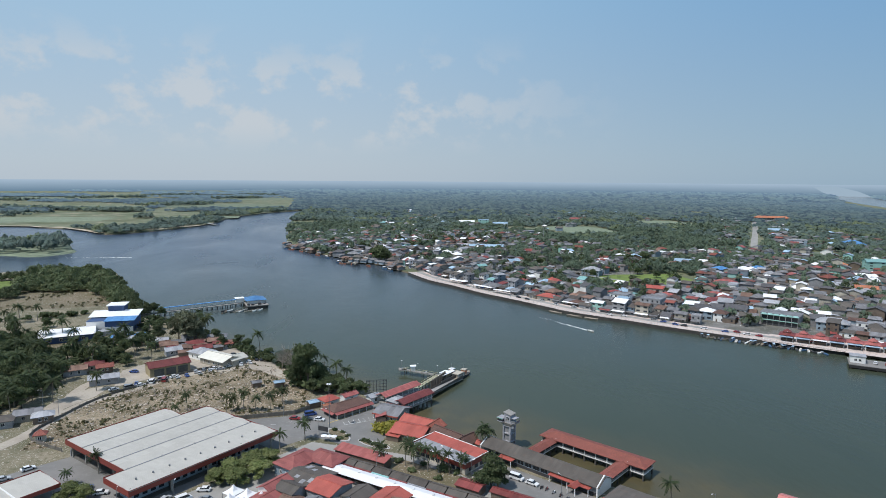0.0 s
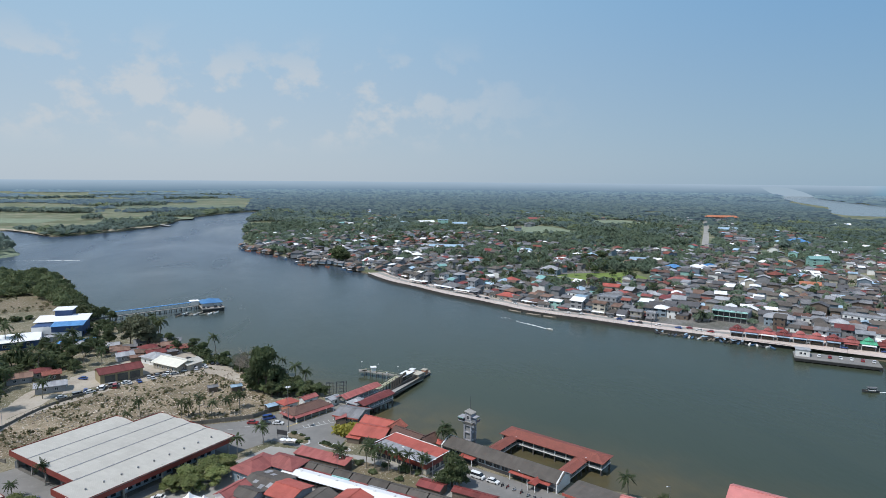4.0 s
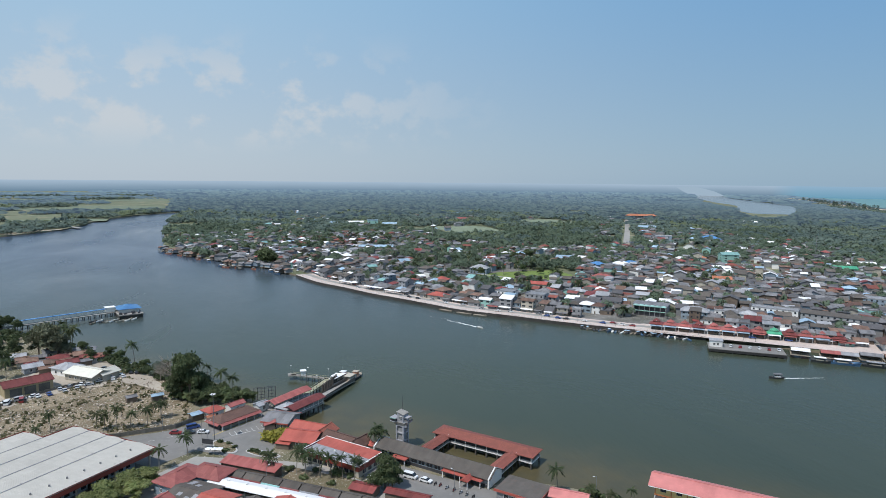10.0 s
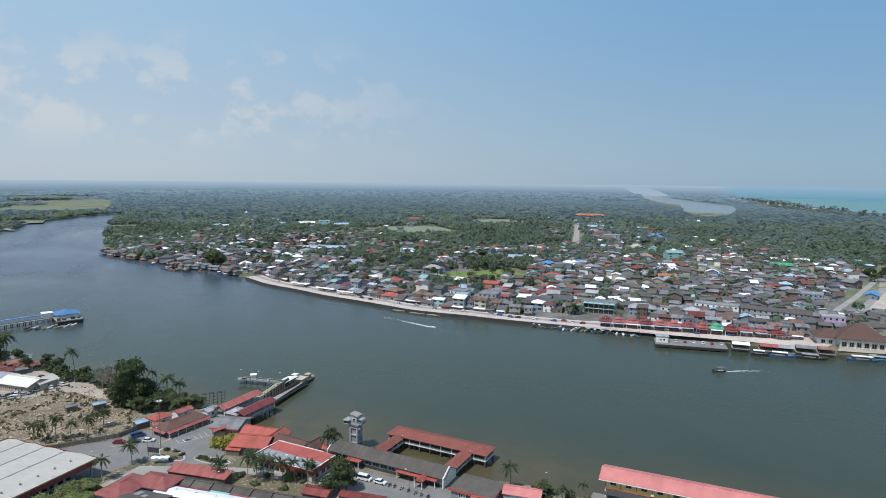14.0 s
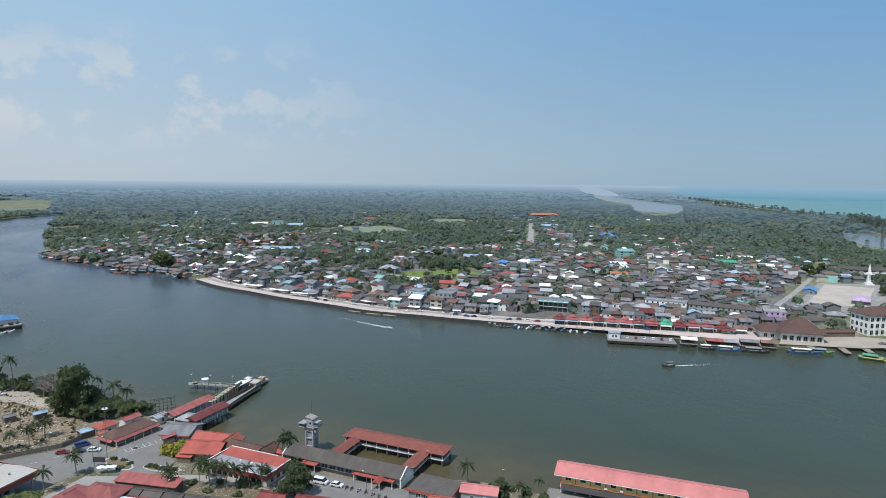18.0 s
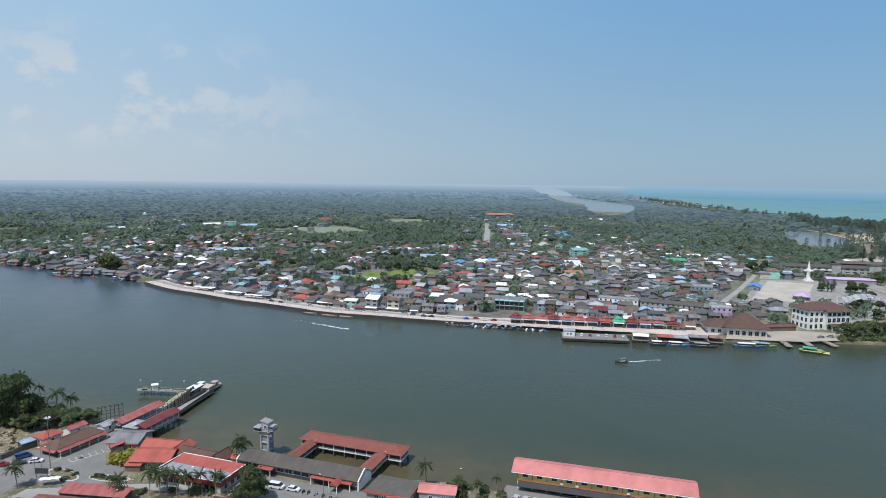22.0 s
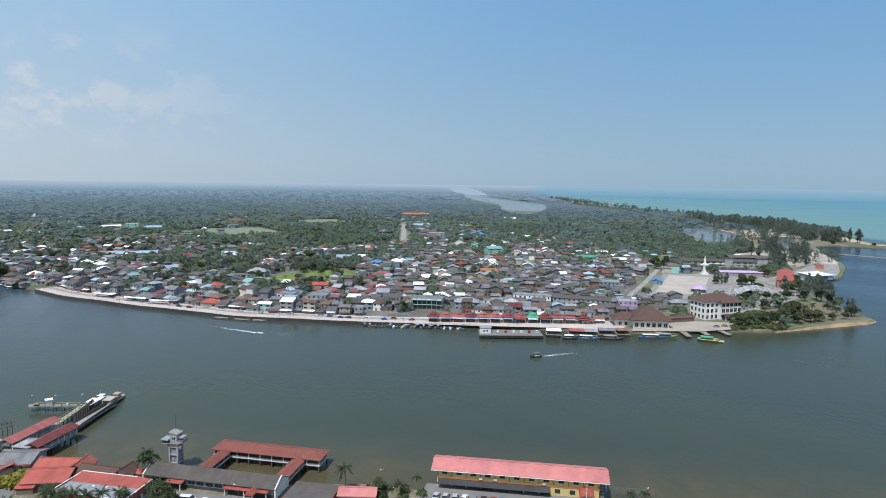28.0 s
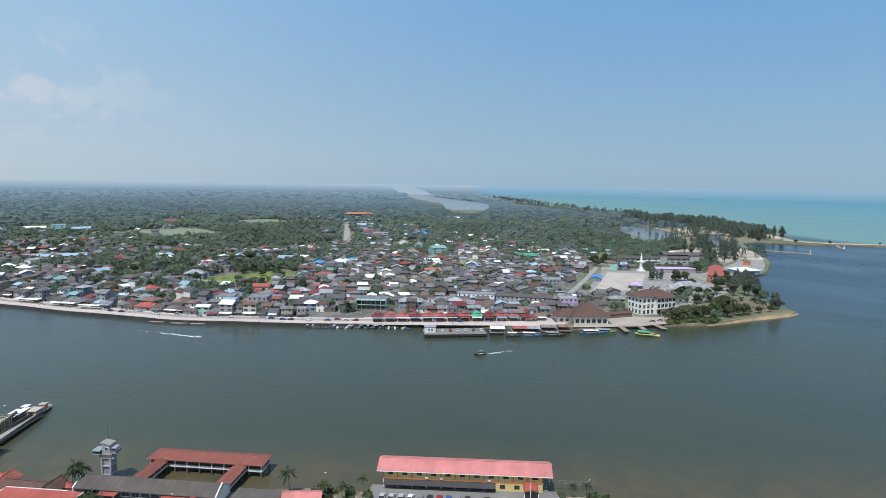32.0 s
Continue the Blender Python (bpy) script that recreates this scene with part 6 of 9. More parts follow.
# scattered homesteads farther inland
for i in range(1100):
    a, r = radians(rng.uniform(-7, 62)), 700 + 1150 * rng.random() ** 1.6
    x, y = r * math.sin(a), r * math.cos(a)
    if math.degrees(a) > 35 and r > 820 and rng.random() < 0.93:
        continue
    if any(inside(x, y, g) for g in GROVES) or abs((x - 540) * 0.840 - (y - 835) * 0.543) < 20 and y > 820:
        continue
    if free(x, y, 3) and inside(x, y, main_land) and noise.noise(Vector((x * 0.006, y * 0.006, 9.1))) > -0.12 and not any(abs(x - fx) < lx / 2 and abs(y - fy) < ly / 2 for fx, fy, lx, ly, _ in FIELDS[:4]):
        far_house(x, y, rng.uniform(0, 180), rng.choice(("gable", "hip")), rng.choice((8.5, 11.5)), rng.choice((9.5, 13)), rng.choice((3.2, 6.0)), rng.choice(ROOFS + ["cloth_white"] * 18 + ["roof_paleblue"] * 6 + ["tile_red"] * 8), rng.choice(WALLS))
        built.append((x, y))
for area, n in (([(-48, 928), (40, 910), (162, 909), (256, 972), (199, 1108), (52, 1153), (-59, 1163)], 900), ([(560, 640), (780, 620), (820, 760), (835, 1100), (700, 1050), (600, 850)], 420), ([(290, 760), (500, 690), (540, 835), (420, 812), (320, 862)], 200)):
    for _ in range(n):
        x, y = rng.uniform(min(q[0] for q in area), max(q[0] for q in area)), rng.uniform(min(q[1] for q in area), max(q[1] for q in area))
        if inside(x, y, area) and free(x, y, 4) and all((x - u) ** 2 + (y - v) ** 2 > 130 for u, v in built) and not (555 < x < 650 and 740 < y < 810):
            far_house(x, y, rng.uniform(0, 180), rng.choice(("gable", "gable", "hip")), rng.choice((8, 10, 13)), rng.choice((8, 10)), rng.choice((3.2, 3.2, 6.0)), rng.choice(ROOFS + ["roof_lightgrey"] * 12 + ["roof_paleblue"] * 5 + ["tile_red"] * 4), rng.choice(WALLS))
            built.append((x, y))
# the street of houses along the straight road
for i in range(70):
    s = i / 70
    for side in (-1, 1):
        if rng.random() < 0.75:
            x, y = 565 + (905 - 565) * s + side * rng.uniform(22, 50), 868 + (1400 - 868) * s - side * rng.uniform(14, 30)
            far_house(x, y, 58 + rng.choice((0, 90)), "gable", 10, 11, rng.choice((3.2, 6.0)), rng.choice(ROOFS + ["roof_lightgrey"] * 12), rng.choice(WALLS))
            built.append((x, y))
town = thing("town_houses", "hundreds of close-set houses with grey and red roofs", "houses", kind="stuff")
for mat, s in far_walls.items():
    part("walls", s, mat, town)["kind"] = "stuff"
for mat, s in far_roofs.items():
    part("roofs", s, mat, town)["kind"] = "stuff"

# single buildings that stand out
for x, y, lx, ly, h, roof_mat, wall_mat, style, turn in (
    (160.6, 548.0, 10, 13, 6.0, "roof_brightred", "wall_cream", "hip", -50), (244.0, 520.0, 20, 10, 3.6, "roof_brightred", "wall_cream", "gable", -38), (281.0, 483.0, 17, 11, 3.6, "roof_red", "wall_cream", "hip", -40), (140.0, 487.0, 15, 10, 3.6, "roof_brightred", "wall_cream", "hip", -50), (242.0, 486.0, 13, 9, 3.6, "roof_red", "wall_timber", "hip", -40),
    (186.0, 540.0, 14, 9, 3.2, "roof_teal", "wall_cream", "gable", -45), (352.0, 672.0, 20, 14, 6.0, "roof_paleblue", "paint_white", "gable", -35),
    (363.0, 616.0, 17, 13, 5.0, "roof_blue", "wall_blue", "hip", -30), (404.0, 613.0, 19, 15, 5.0, "roof_blue", "wall_blue", "hip", -30),
    (327.0, 545.0, 19, 12, 3.2, "roof_red", "wall_cream", "hip", -40), (394.0, 480.0, 16, 11, 3.2, "roof_maroon", "wall_cream", "hip", -40),
    (540.0, 615.0, 20, 13, 11.8, "roof_teal", "wall_teal", "gable", -20), (438.0, 506.0, 17, 11, 3.2, "roof_orange", "wall_cream", "gable", -35),
    (530.0, 655.0, 18, 12, 3.2, "roof_orange", "wall_cream", "hip", -25), (706.0, 849.0, 30, 22, 6.0, "roof_blue", "paint_white", "hip", -20),
    (460.0, 366.0, 24, 13, 8.8, "roof_lightgrey", "wall_blue", "flat", -52), (396.0, 294.0, 14, 10, 8.8, "roof_lightgrey", "wall_pink", "flat", -45),
    (374.0, 320.0, 44, 9, 8.8, "roof_darkgrey", "wall_grey", "shed", -55), (352.0, 352.0, 30, 8, 8.8, "roof_lightgrey", "paint_white", "flat", -52),
    (322.0, 366.0, 15, 9, 6.0, "roof_lightgrey", "paint_white", "flat", -42), (300.0, 372.0, 18, 12, 6.0, "roof_lightgrey", "wall_blue", "hip", -40),
    (538.0, 365.0, 18, 9, 3.6, "roof_blue", "wall_blue", "gable", 30), (222.0, 614.0, 18, 14, 6.0, "roof_lightgrey", "wall_blue", "hip", -35), (152.0, 841.0, 46, 12, 6.0, "roof_paleblue", "paint_white", "gable", -12),
    (210.0, 446.0, 15, 13, 8.8, "roof_lightgrey", "wall_grey", "flat", -44), (192.0, 464.0, 14, 11, 8.8, "roof_lightgrey", "paint_white", "flat", -46),
    (262.0, 420.0, 14, 11, 6.0, "tile_grey", "paint_white", "gable", -42), (610.0, 520.0, 22, 12, 6.0, "roof_green", "wall_teal", "gable", -30),
    (640.0, 500.0, 20, 12, 3.2, "roof_paleblue", "paint_white", "gable", -30), (640.0, 880.0, 26, 14, 8.8, "roof_lightgrey", "wall_blue", "flat", -30),
    (432.0, 300.0, 15, 10, 3.2, "roof_darkgrey", "wall_grey", "gable", -40), (416.0, 314.0, 14, 11, 6.0, "roof_grey", "wall_grey", "flat", -48), (452.0, 286.0, 13, 9, 3.2, "roof_lightgrey", "wall_cream", "hip", -40), (404.0, 276.0, 13, 8, 3.2, "roof_grey", "wall_timber", "gable", 45), (424.0, 278.0, 12, 8, 3.2, "roof_darkgrey", "wall_grey", "gable", -42), (690.0, 560.0, 18, 11, 3.2, "cloth_white", "wall_cream", "gable", -30), (660.0, 455.0, 26, 12, 3.6, "cloth_white", "wall_grey", "gable", 40), (640.0, 470.0, 22, 11, 3.6, "cloth_white", "wall_grey", "gable", 40),
    (752.0, 1090.0, 34, 16, 6.0, "roof_paleblue", "paint_white", "gable", -20), (1090.0, 1180.0, 30, 16, 6.0, "cloth_white", "wall_blue", "gable", -25), (1060.0, 1150.0, 26, 16, 6.0, "roof_paleblue", "wall_blue", "gable", -25),
    (524.0, 1400.0, 52, 14, 3.2, "roof_paleblue", "paint_white", "gable", -8), (228.0, 1300.0, 22, 14, 11.8, "roof_paleblue", "wall_teal", "flat", -10), (196.0, 1330.0, 34, 14, 6.0, "cloth_white", "paint_white", "gable", 0), (262.0, 1290.0, 30, 14, 5.0, "roof_paleblue", "paint_white", "gable", -8), (143.0, 1040.0, 34, 16, 3.6, "roof_red", "wall_cream", "gable", -8), (463.0, 1410.0, 34, 16, 6.0, "roof_red", "paint_white", "hip", 0), (492.0, 1432.0, 24, 14, 6.0, "tile_red", "wall_cream", "hip", 10), (438.0, 1398.0, 22, 12, 3.2, "cloth_white", "wall_cream", "gable", 0), (156.0, 850.0, 50, 10, 6.0, "roof_grey", "wall_blue", "flat", -12),
):
    house(x, y, turn, style, lx, ly, h, roof_mat, wall_mat, "town_building", True, group="larger buildings of the town")
    for u in (-0.4, 0.0, 0.4):
        for v in (0.0, -0.9):
            c, s = math.cos(radians(turn)), math.sin(radians(turn))
            built.append((x + u * lx * c - v * ly * s, y + u * lx * s + v * ly * c))


def school():
    b = thing("school", "long building with an orange roof beside the straight road", "building", (945, 1395, 2.0), -32)
    part("wall", Shape().box(-38, 38, -8, 8, 0, 10), "wall_grey", b)
    part("roof", Shape().hip(76, 16, 10, 4.5, 1.5), "roof_orange", b)
    for z in (2, 5.2, 8.2):
        part("window_band", Shape().box(-36, 36, -8.1, -7.95, z, z + 1.4), "glass_dark", b)


school()


def white_hotel():
    b = thing("customs_house", "white four-storey customs house with a brown hip roof", "building", (436.4, 246.2, 2.0), -17)
    b.scale = (0.95, 0.95, 0.95)
    part("wall", Shape().box(-16, 16, -8, 8, 0, 14.4), "paint_white", b)
    part("roof", Shape().hip(32, 16, 14.4, 4.6, 1.6), "tile_brown", b)
    wing = part("front_wing", Shape().box(-3, 16.6, -10.5, -8, 0, 13.2), "paint_white", b)
    part("wing_roof", Shape().hip(19.6, 5, 13.2, 2.2, 1.0), "tile_brown", wing, at=pose(6.8, -8.5, 0))
    for z in (2.3, 6.9, 11.2):
        for i in range(5):
            opening(b, -0.6 + i * 3.9, -10.52, z, 2.7, 3.0 if z < 11 else 2.4, 0, "paint_white")
        for i in range(3):
            opening(b, -13.5 + i * 4.2, -8.02, z, 2.2, 3.0 if z < 11 else 2.4, 0, "paint_white")
        for i in range(4):
            opening(b, -16.02, 6 - i * 4, z, 1.9, 2.8 if z < 11 else 2.2, -90, "paint_white")
    posts(b, [(-15.6 + i * 4.2, -8.5) for i in range(4)], 0, 14.3, 0.35, "paint_white", "pilaster")
    part("porch", Shape().gable(9, 5, 3.4, 1.4, 0.4), "tile_brown", b, at=pose(2, -13, 0))
    posts(b, [(-2, -15), (6, -15)], 0, 3.4, 0.25, "paint_white", "porch_post")
    p = thing("river_pavilion", "white pavilion with a tall brown pyramid roof", "pavilion", (369.5, 257.5, 2.0), -40)
    part("wall", Shape().box(-11, 13, -8, 8, 0, 5.6), "paint_white", p)
    part("roof", Shape().hip(25, 18, 5.6, 8.2, 1.8, run=12), "tile_brown", p, at=pose(1, 0, 0))
    part("side_roof", Shape().hip(16, 13, 4.8, 4.4, 1.4), "tile_brown", p, at=pose(-15, 1, 0))
    part("side_wall", Shape().box(-22, -11, -4.5, 6.5, 0, 4.8), "paint_white", p)
    for i in range(6):
        opening(p, -8.6 + i * 3.9, -8.02, 1.9, 2.2, 2.6, 0, "paint_white")
    for i in range(2):
        opening(p, -19 + i * 4, -4.52, 1.9, 2.0, 2.2, 0, "paint_white")
    posts(p, [(-10.8 + i * 3.9, -8.6) for i in range(7)], 0, 4.3, 0.3, "paint_white", "column")
    hall("covered_way", "low walkway with a brown tiled roof", "walkway", 398.0, 252.0, -20, 26, 5, 3.2, "tile_brown", "wall_timber", 1.4, "gable", 0.5)
    o = thing("memorial_column", "tall white memorial column on a stepped base", "monument", (637.7, 373.4, 2.0), -40)
    part("base", Shape().box(-4, 4, -4, 4, 0, 1.2).box(-2.8, 2.8, -2.8, 2.8, 1.2, 2.4), "paint_white", o)
    part("shaft", Shape().add([(-1.6, -1.6, 2.4), (1.6, -1.6, 2.4), (1.6, 1.6, 2.4), (-1.6, 1.6, 2.4), (-0.8, -0.8, 17), (0.8, -0.8, 17), (0.8, 0.8, 17), (-0.8, 0.8, 17)], [(0, 1, 5, 4), (1, 2, 6, 5), (2, 3, 7, 6), (3, 0, 4, 7), (4, 5, 6, 7)]), "paint_white", o)
    part("collar", Shape().box(-4.4, 4.4, -0.9, 0.9, 10.2, 11.2).box(-0.9, 0.9, -4.4, 4.4, 10.2, 11.2).box(-1.8, 1.8, -1.8, 1.8, 10.8, 12.5), "paint_white", o)
    part("spire", Shape().tube((0, 0, 17), (0, 0, 21), 0.9, 0.12), "paint_white", o)
    g = thing("government_block", "long grey two-storey block with a dark sheet roof", "building", (722, 402, 2.0), -41)
    part("wall", Shape().box(-58, 58, -8, 8, 0, 6.6), "wall_grey", g)
    part("roof", Shape().gable(116, 16, 6.6, 2.4, 1.0), "roof_darkgrey", g)
    for u, w in ((-57, 7), (6, 9), (45, 12)):
        part("stair_tower", Shape().box(u - w / 2, u + w / 2, -9.5, -4, 0, 10.4), "wall_grey", g)
        part("tower_roof", Shape().box(u - w / 2 - 0.6, u + w / 2 + 0.6, -10.2, -3.4, 10.4, 10.8), "roof_darkgrey", g)
    for i in range(3):
        part("white_balcony", Shape().box(-20 + i * 9, -13 + i * 9, -9.4, -8, 3.1, 4.3), "paint_white", g)
    for z in (1.8, 4.8):
        for i in range(16):
            opening(g, -54 + i * 7.2, -8.02, z, 4.2, 1.5, 0, "paint_white")
    hall("dark_block", "large block with a very dark roof", "building", 772, 392, -41, 56, 18, 9.0, "roof_darkgrey", "steel_and_shade", 2.0, "gable", 0.8)
    hall("purple_stage", "open stage with a mauve roof", "building", 662, 345, -41, 46, 12, 4.5, "wall_pink", "wall_grey", 1.5, "gable", 0.8)
    t = thing("event_tent", "round-topped pale mauve tent on the plaza", "tent", (530, 315, 2.0), 30)
    t.scale = (1.3, 1.3, 1.1)
    part("canopy", Shape().hip(13, 10, 3.2, 2.6, 0.2), "wall_pink", t)
    posts(t, [(-6, -4.6), (6, -4.6), (6, 4.6), (-6, 4.6)], 0, 3.2, 0.1, "metal_grey", "pole")
    s = thing("orange_school", "orange building with a scalloped orange-red roof", "building", (650.5, 293, 2.0), 24.5)
    part("wall", Shape().box(-38, 38, -7, 7, 0, 8.4), "wall_orange", s)
    roof = Shape()
    for i in range(3):
        roof.moved(Shape().hip(25.5, 14, 8.4, 3.4, 0.7), Matrix.Translation((-25.5 + i * 25.5, 0, 0)))
    part("roof", roof, "roof_brightred", s)
    for z in (2, 5.6):
        for i in range(3):
            opening(s, -38.02, -4.4 + i * 4.4, z, 2.4, 1.5, -90, "paint_white")
        for i in range(12):
            opening(s, -35 + i * 6.3, -7.02, z, 3.2, 1.5, 0, "paint_white")
    a = thing("arched_arcade", "curved white arcade with an arched metal roof", "arcade", (560, 268, 2.0), -32)
    rs = Shape()
    for i in range(11):
        u0, u1 = -30 + i * 3.5, -30.35 + (i + 1) * 3.5
        f0, f1 = (4.6 * math.exp(-((u + 12) / 15) ** 2) for u in (u0, u1))
        ys = [-6.5 + j * 2.6 for j in range(6)]
        arch = [2.6 - 0.062 * y * y for y in ys]
        rs.add([(u, y, 2.6 + f + z) for u, f in ((u0, f0), (u1, f1)) for y, z in zip(ys, arch)], [(j, j + 6, j + 7, j + 1) for j in range(5)])
    part("roof", rs, "roof_lightgrey", a)
    for f, u in ((4.6 * math.exp(-((u + 12) / 15) ** 2), u) for u in (-30, -19.5, -9, 1.5)):
        part("white_rib", Shape().tube((u, -6.6, 2.6 + f), (u, 0, 5.25 + f), 0.3).tube((u, 0, 5.25 + f), (u, 6.6, 2.6 + f), 0.3), "paint_white", a)
    posts(a, [(-31 + i * 6.2, y) for i in range(11) for y in (-4.5, 4.5)], 0, 3.4, 0.25, "paint_white", "column")
    part("low_roof", Shape().box(8, 34, -4, 4, 3.0, 3.3), "roof_darkgrey", a)
    b = thing("bay_terminal", "low blue and white bay terminal", "terminal", (712, 290, 2.0), -20)
    b.scale = (0.62, 0.8, 1.1)
    part("wall", Shape().box(-22, 22, -12, 12, 0, 4.4), "wall_blue", b)
    part("front", Shape().box(-16, 10, -12.3, -12, 0.5, 3.8), "wall_deepblue", b, "blue glazed front")
    part("roof", Shape().shed(46, 25, 4.4, 5.6, 0.8), "cloth_white", b)
    part("side_roof", Shape().box(22.8, 36, -10, 8, 4.0, 4.3), "roof_paleblue", b)
    posts(b, [(35, -9), (35, 7), (29, -9)], 0, 4.0, 0.2, "paint_white", "post")
    hall("red_store", "small red store on the apron", "store", 800, 322, 20, 12, 8, 4.2, "roof_rust", "wall_orange", 1.2, "gable", 0.4)


white_hotel()


def teal_front():
    b = thing("teal_shopfront", "corner shop block with a scalloped teal front gallery", "building", (275.5, 389.5, 2.0), -44)
    part("wall", Shape().box(-12, 12, -5, 9, 0, 8.0), "wall_grey", b)
    part("roof", Shape().box(-12.4, 12.4, -5.2, 9.4, 8.0, 8.4), "roof_grey", b)
    part("gallery", Shape().box(-11, 11, -6.4, -5, 3.6, 3.9).box(-11.4, 11.4, -6.6, -5.0, 7.2, 7.6), "wall_teal", b, "teal gallery edge")
    part("gallery_glass", Shape().box(-11, 11, -5.2, -5.05, 3.9, 7.2), "glass_dark", b)
    for i in range(6):
        part("scallop", Shape().hip(3.9, 1.6, 7.6, 0.9, 0, 0.1), "roof_teal", b, at=pose(-9.6 + i * 3.85, -5.9, 0))
    for i in range(7):
        part("pillar", Shape().box(-11.2 + i * 3.7, -10.9 + i * 3.7, -6.4, -6.1, 0, 7.3), "wall_grey", b)
    part("open_front", Shape().box(-10.5, 10.5, -5.12, -5.02, 0.2, 3.2), "steel_and_shade", b, "dark open shop fronts")
    for i in range(13):
        p = Vector((252.5, 350.0)).lerp(Vector((309, 308.5)), i / 8)
        mat = "roof_green" if i == 8 else "roof_red" if i % 3 else "roof_maroon"
        m = thing("market_stall", "market stall with a tiered %s roof" % ("green" if i == 8 else "dark red"), "stall", (p.x, p.y, 2.3), -40, "market stalls on the quay")
        m.scale = (1.08, 1.15, 1.3)
        part("roof", Shape().hip(7.7, 7.2, 3.0, 1.5, 0.25), mat, m)
        part("upper_roof", Shape().hip(3.6, 3.2, 4.3, 1.2, 0.4), mat, m)
        part("lantern", Shape().box(-1.7, 1.7, -1.5, 1.5, 3.8, 4.3), "paint_white", m)
        posts(m, [(-3.2, -3), (3.2, -3), (3.2, 3), (-3.2, 3)], 0, 3.0, 0.12, "paint_white", "post")
        part("counter", Shape().box(-2.8, 2.8, -2.6, -2.0, 0, 1.0), "wall_timber", m)
        part("back", Shape().box(-3.1, 3.1, 2.8, 2.95, 0, 2.9), "wall_grey", m)
        part("front_awning", Shape().shed(6.4, 1.6, 2.3, 2.7, 0.1, 0.08), rng.choice(("cloth_white", "roof_paleblue", "roof_red")), m, at=pose(0, -4, 0))
    d = thing("landing_dock", "concrete landing dock on dark piles", "dock", (272.0, 293.5, 0), -36)
    part("deck", Shape().box(-19, 22, -6, 9, 1.6, 2.3), "asphalt", d)
    posts(d, [(-18 + i * 4, y) for i in range(11) for y in (-5.5, 2, 8)], -2, 1.6, 0.3, "timber_pile", "stilt")
    part("fender", Shape().box(-19, 22, -6.2, -6.0, 0.6, 2.0), "rubber", d)
    hall("dock_house", "small white dock house with a flat grey roof", "building", 261.0, 303.5, -36, 7, 6, 3.6, "roof_lightgrey", "paint_white", 0.3, "flat", 0.4, (2, 1), 2.3)
    for x, y, mat, lx in ((297, 277, "cloth_white", 9), (309, 268, "roof_red", 9), (316, 262, "roof_lightgrey", 8), (327, 258, "roof_grey", 10), (336, 252, "roof_rust", 8)):
        q = thing("jetty_shed", "open jetty shed with a %s roof on piles" % ROOF_WORDS[mat], "shed", (x, y, 0), -42)
        part("deck", Shape().box(-lx / 2 - 0.5, lx / 2 + 0.5, -4, 5, 1.7, 2.0), "wood_deck", q)
        part("roof", Shape().gable(lx, 7, 4.6, 1.0, 0.4), mat, q)
        part("back_wall", Shape().box(-lx / 2, lx / 2, 3, 3.1, 2, 4.5), "wall_timber", q)
        posts(q, [(sx * lx / 2 * 0.92, sy) for sx in (-1, 0, 1) for sy in (-3.2, 3.2)], -2, 4.6, 0.15, "timber_pile", "stilt")
    for x, y, turn, lx in ((372, 229, -40, 12), (357, 238, -40, 9), (397, 216, -30, 10), (384, 222, -40, 8)):
        q = thing("landing_stage", "weathered wooden landing stage on piles", "landing", (x, y, 0), turn)
        part("deck", Shape().box(-2, 2, -lx * 0.7, lx * 0.5, 1.5, 1.8), "wood_deck", q)
        posts(q, [(sx * 1.8, -lx * 0.65 + i * 2.5) for sx in (-1, 1) for i in range(int(lx / 2.5))], -2, 2.2, 0.15, "timber_pile", "stilt")


teal_front()
for x, y, turn, lx in ((77, 571, -55, 21), (95, 538, -53, 21), (108, 516, -49, 17)):
    q = thing("quay_shelter", "long open shelter with a flat white roof on the promenade", "shelter", (x, y, 2.3), turn, "shelters on the promenade")
    part("roof", Shape().gable(lx, 4.0, 2.9, 0.5, 0.2, 0.12), "cloth_white", q)
    posts(q, [(-lx / 2 + 0.4 + i * (lx - 0.8) / 4, sy) for i in range(5) for sy in (-1.8, 1.8)], 0, 2.9, 0.09, "metal_grey", "post")
    part("bench", Shape().box(-lx / 2 + 1, lx / 2 - 1, -0.3, 0.3, 0.35, 0.45).box(-lx / 2 + 1.2, -lx / 2 + 1.4, -0.25, 0.25, 0, 0.35).box(lx / 2 - 1.4, lx / 2 - 1.2, -0.25, 0.25, 0, 0.35), "wood_deck", q)

# ---- vegetation ----
vr = np.random.default_rng(11)


def in_sightline(px, py, outline, reach):
    """Places between the camera and an open space, cleared so that no trees hide it."""
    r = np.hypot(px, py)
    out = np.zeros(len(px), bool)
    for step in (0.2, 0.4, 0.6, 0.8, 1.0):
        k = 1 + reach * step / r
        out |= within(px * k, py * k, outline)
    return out


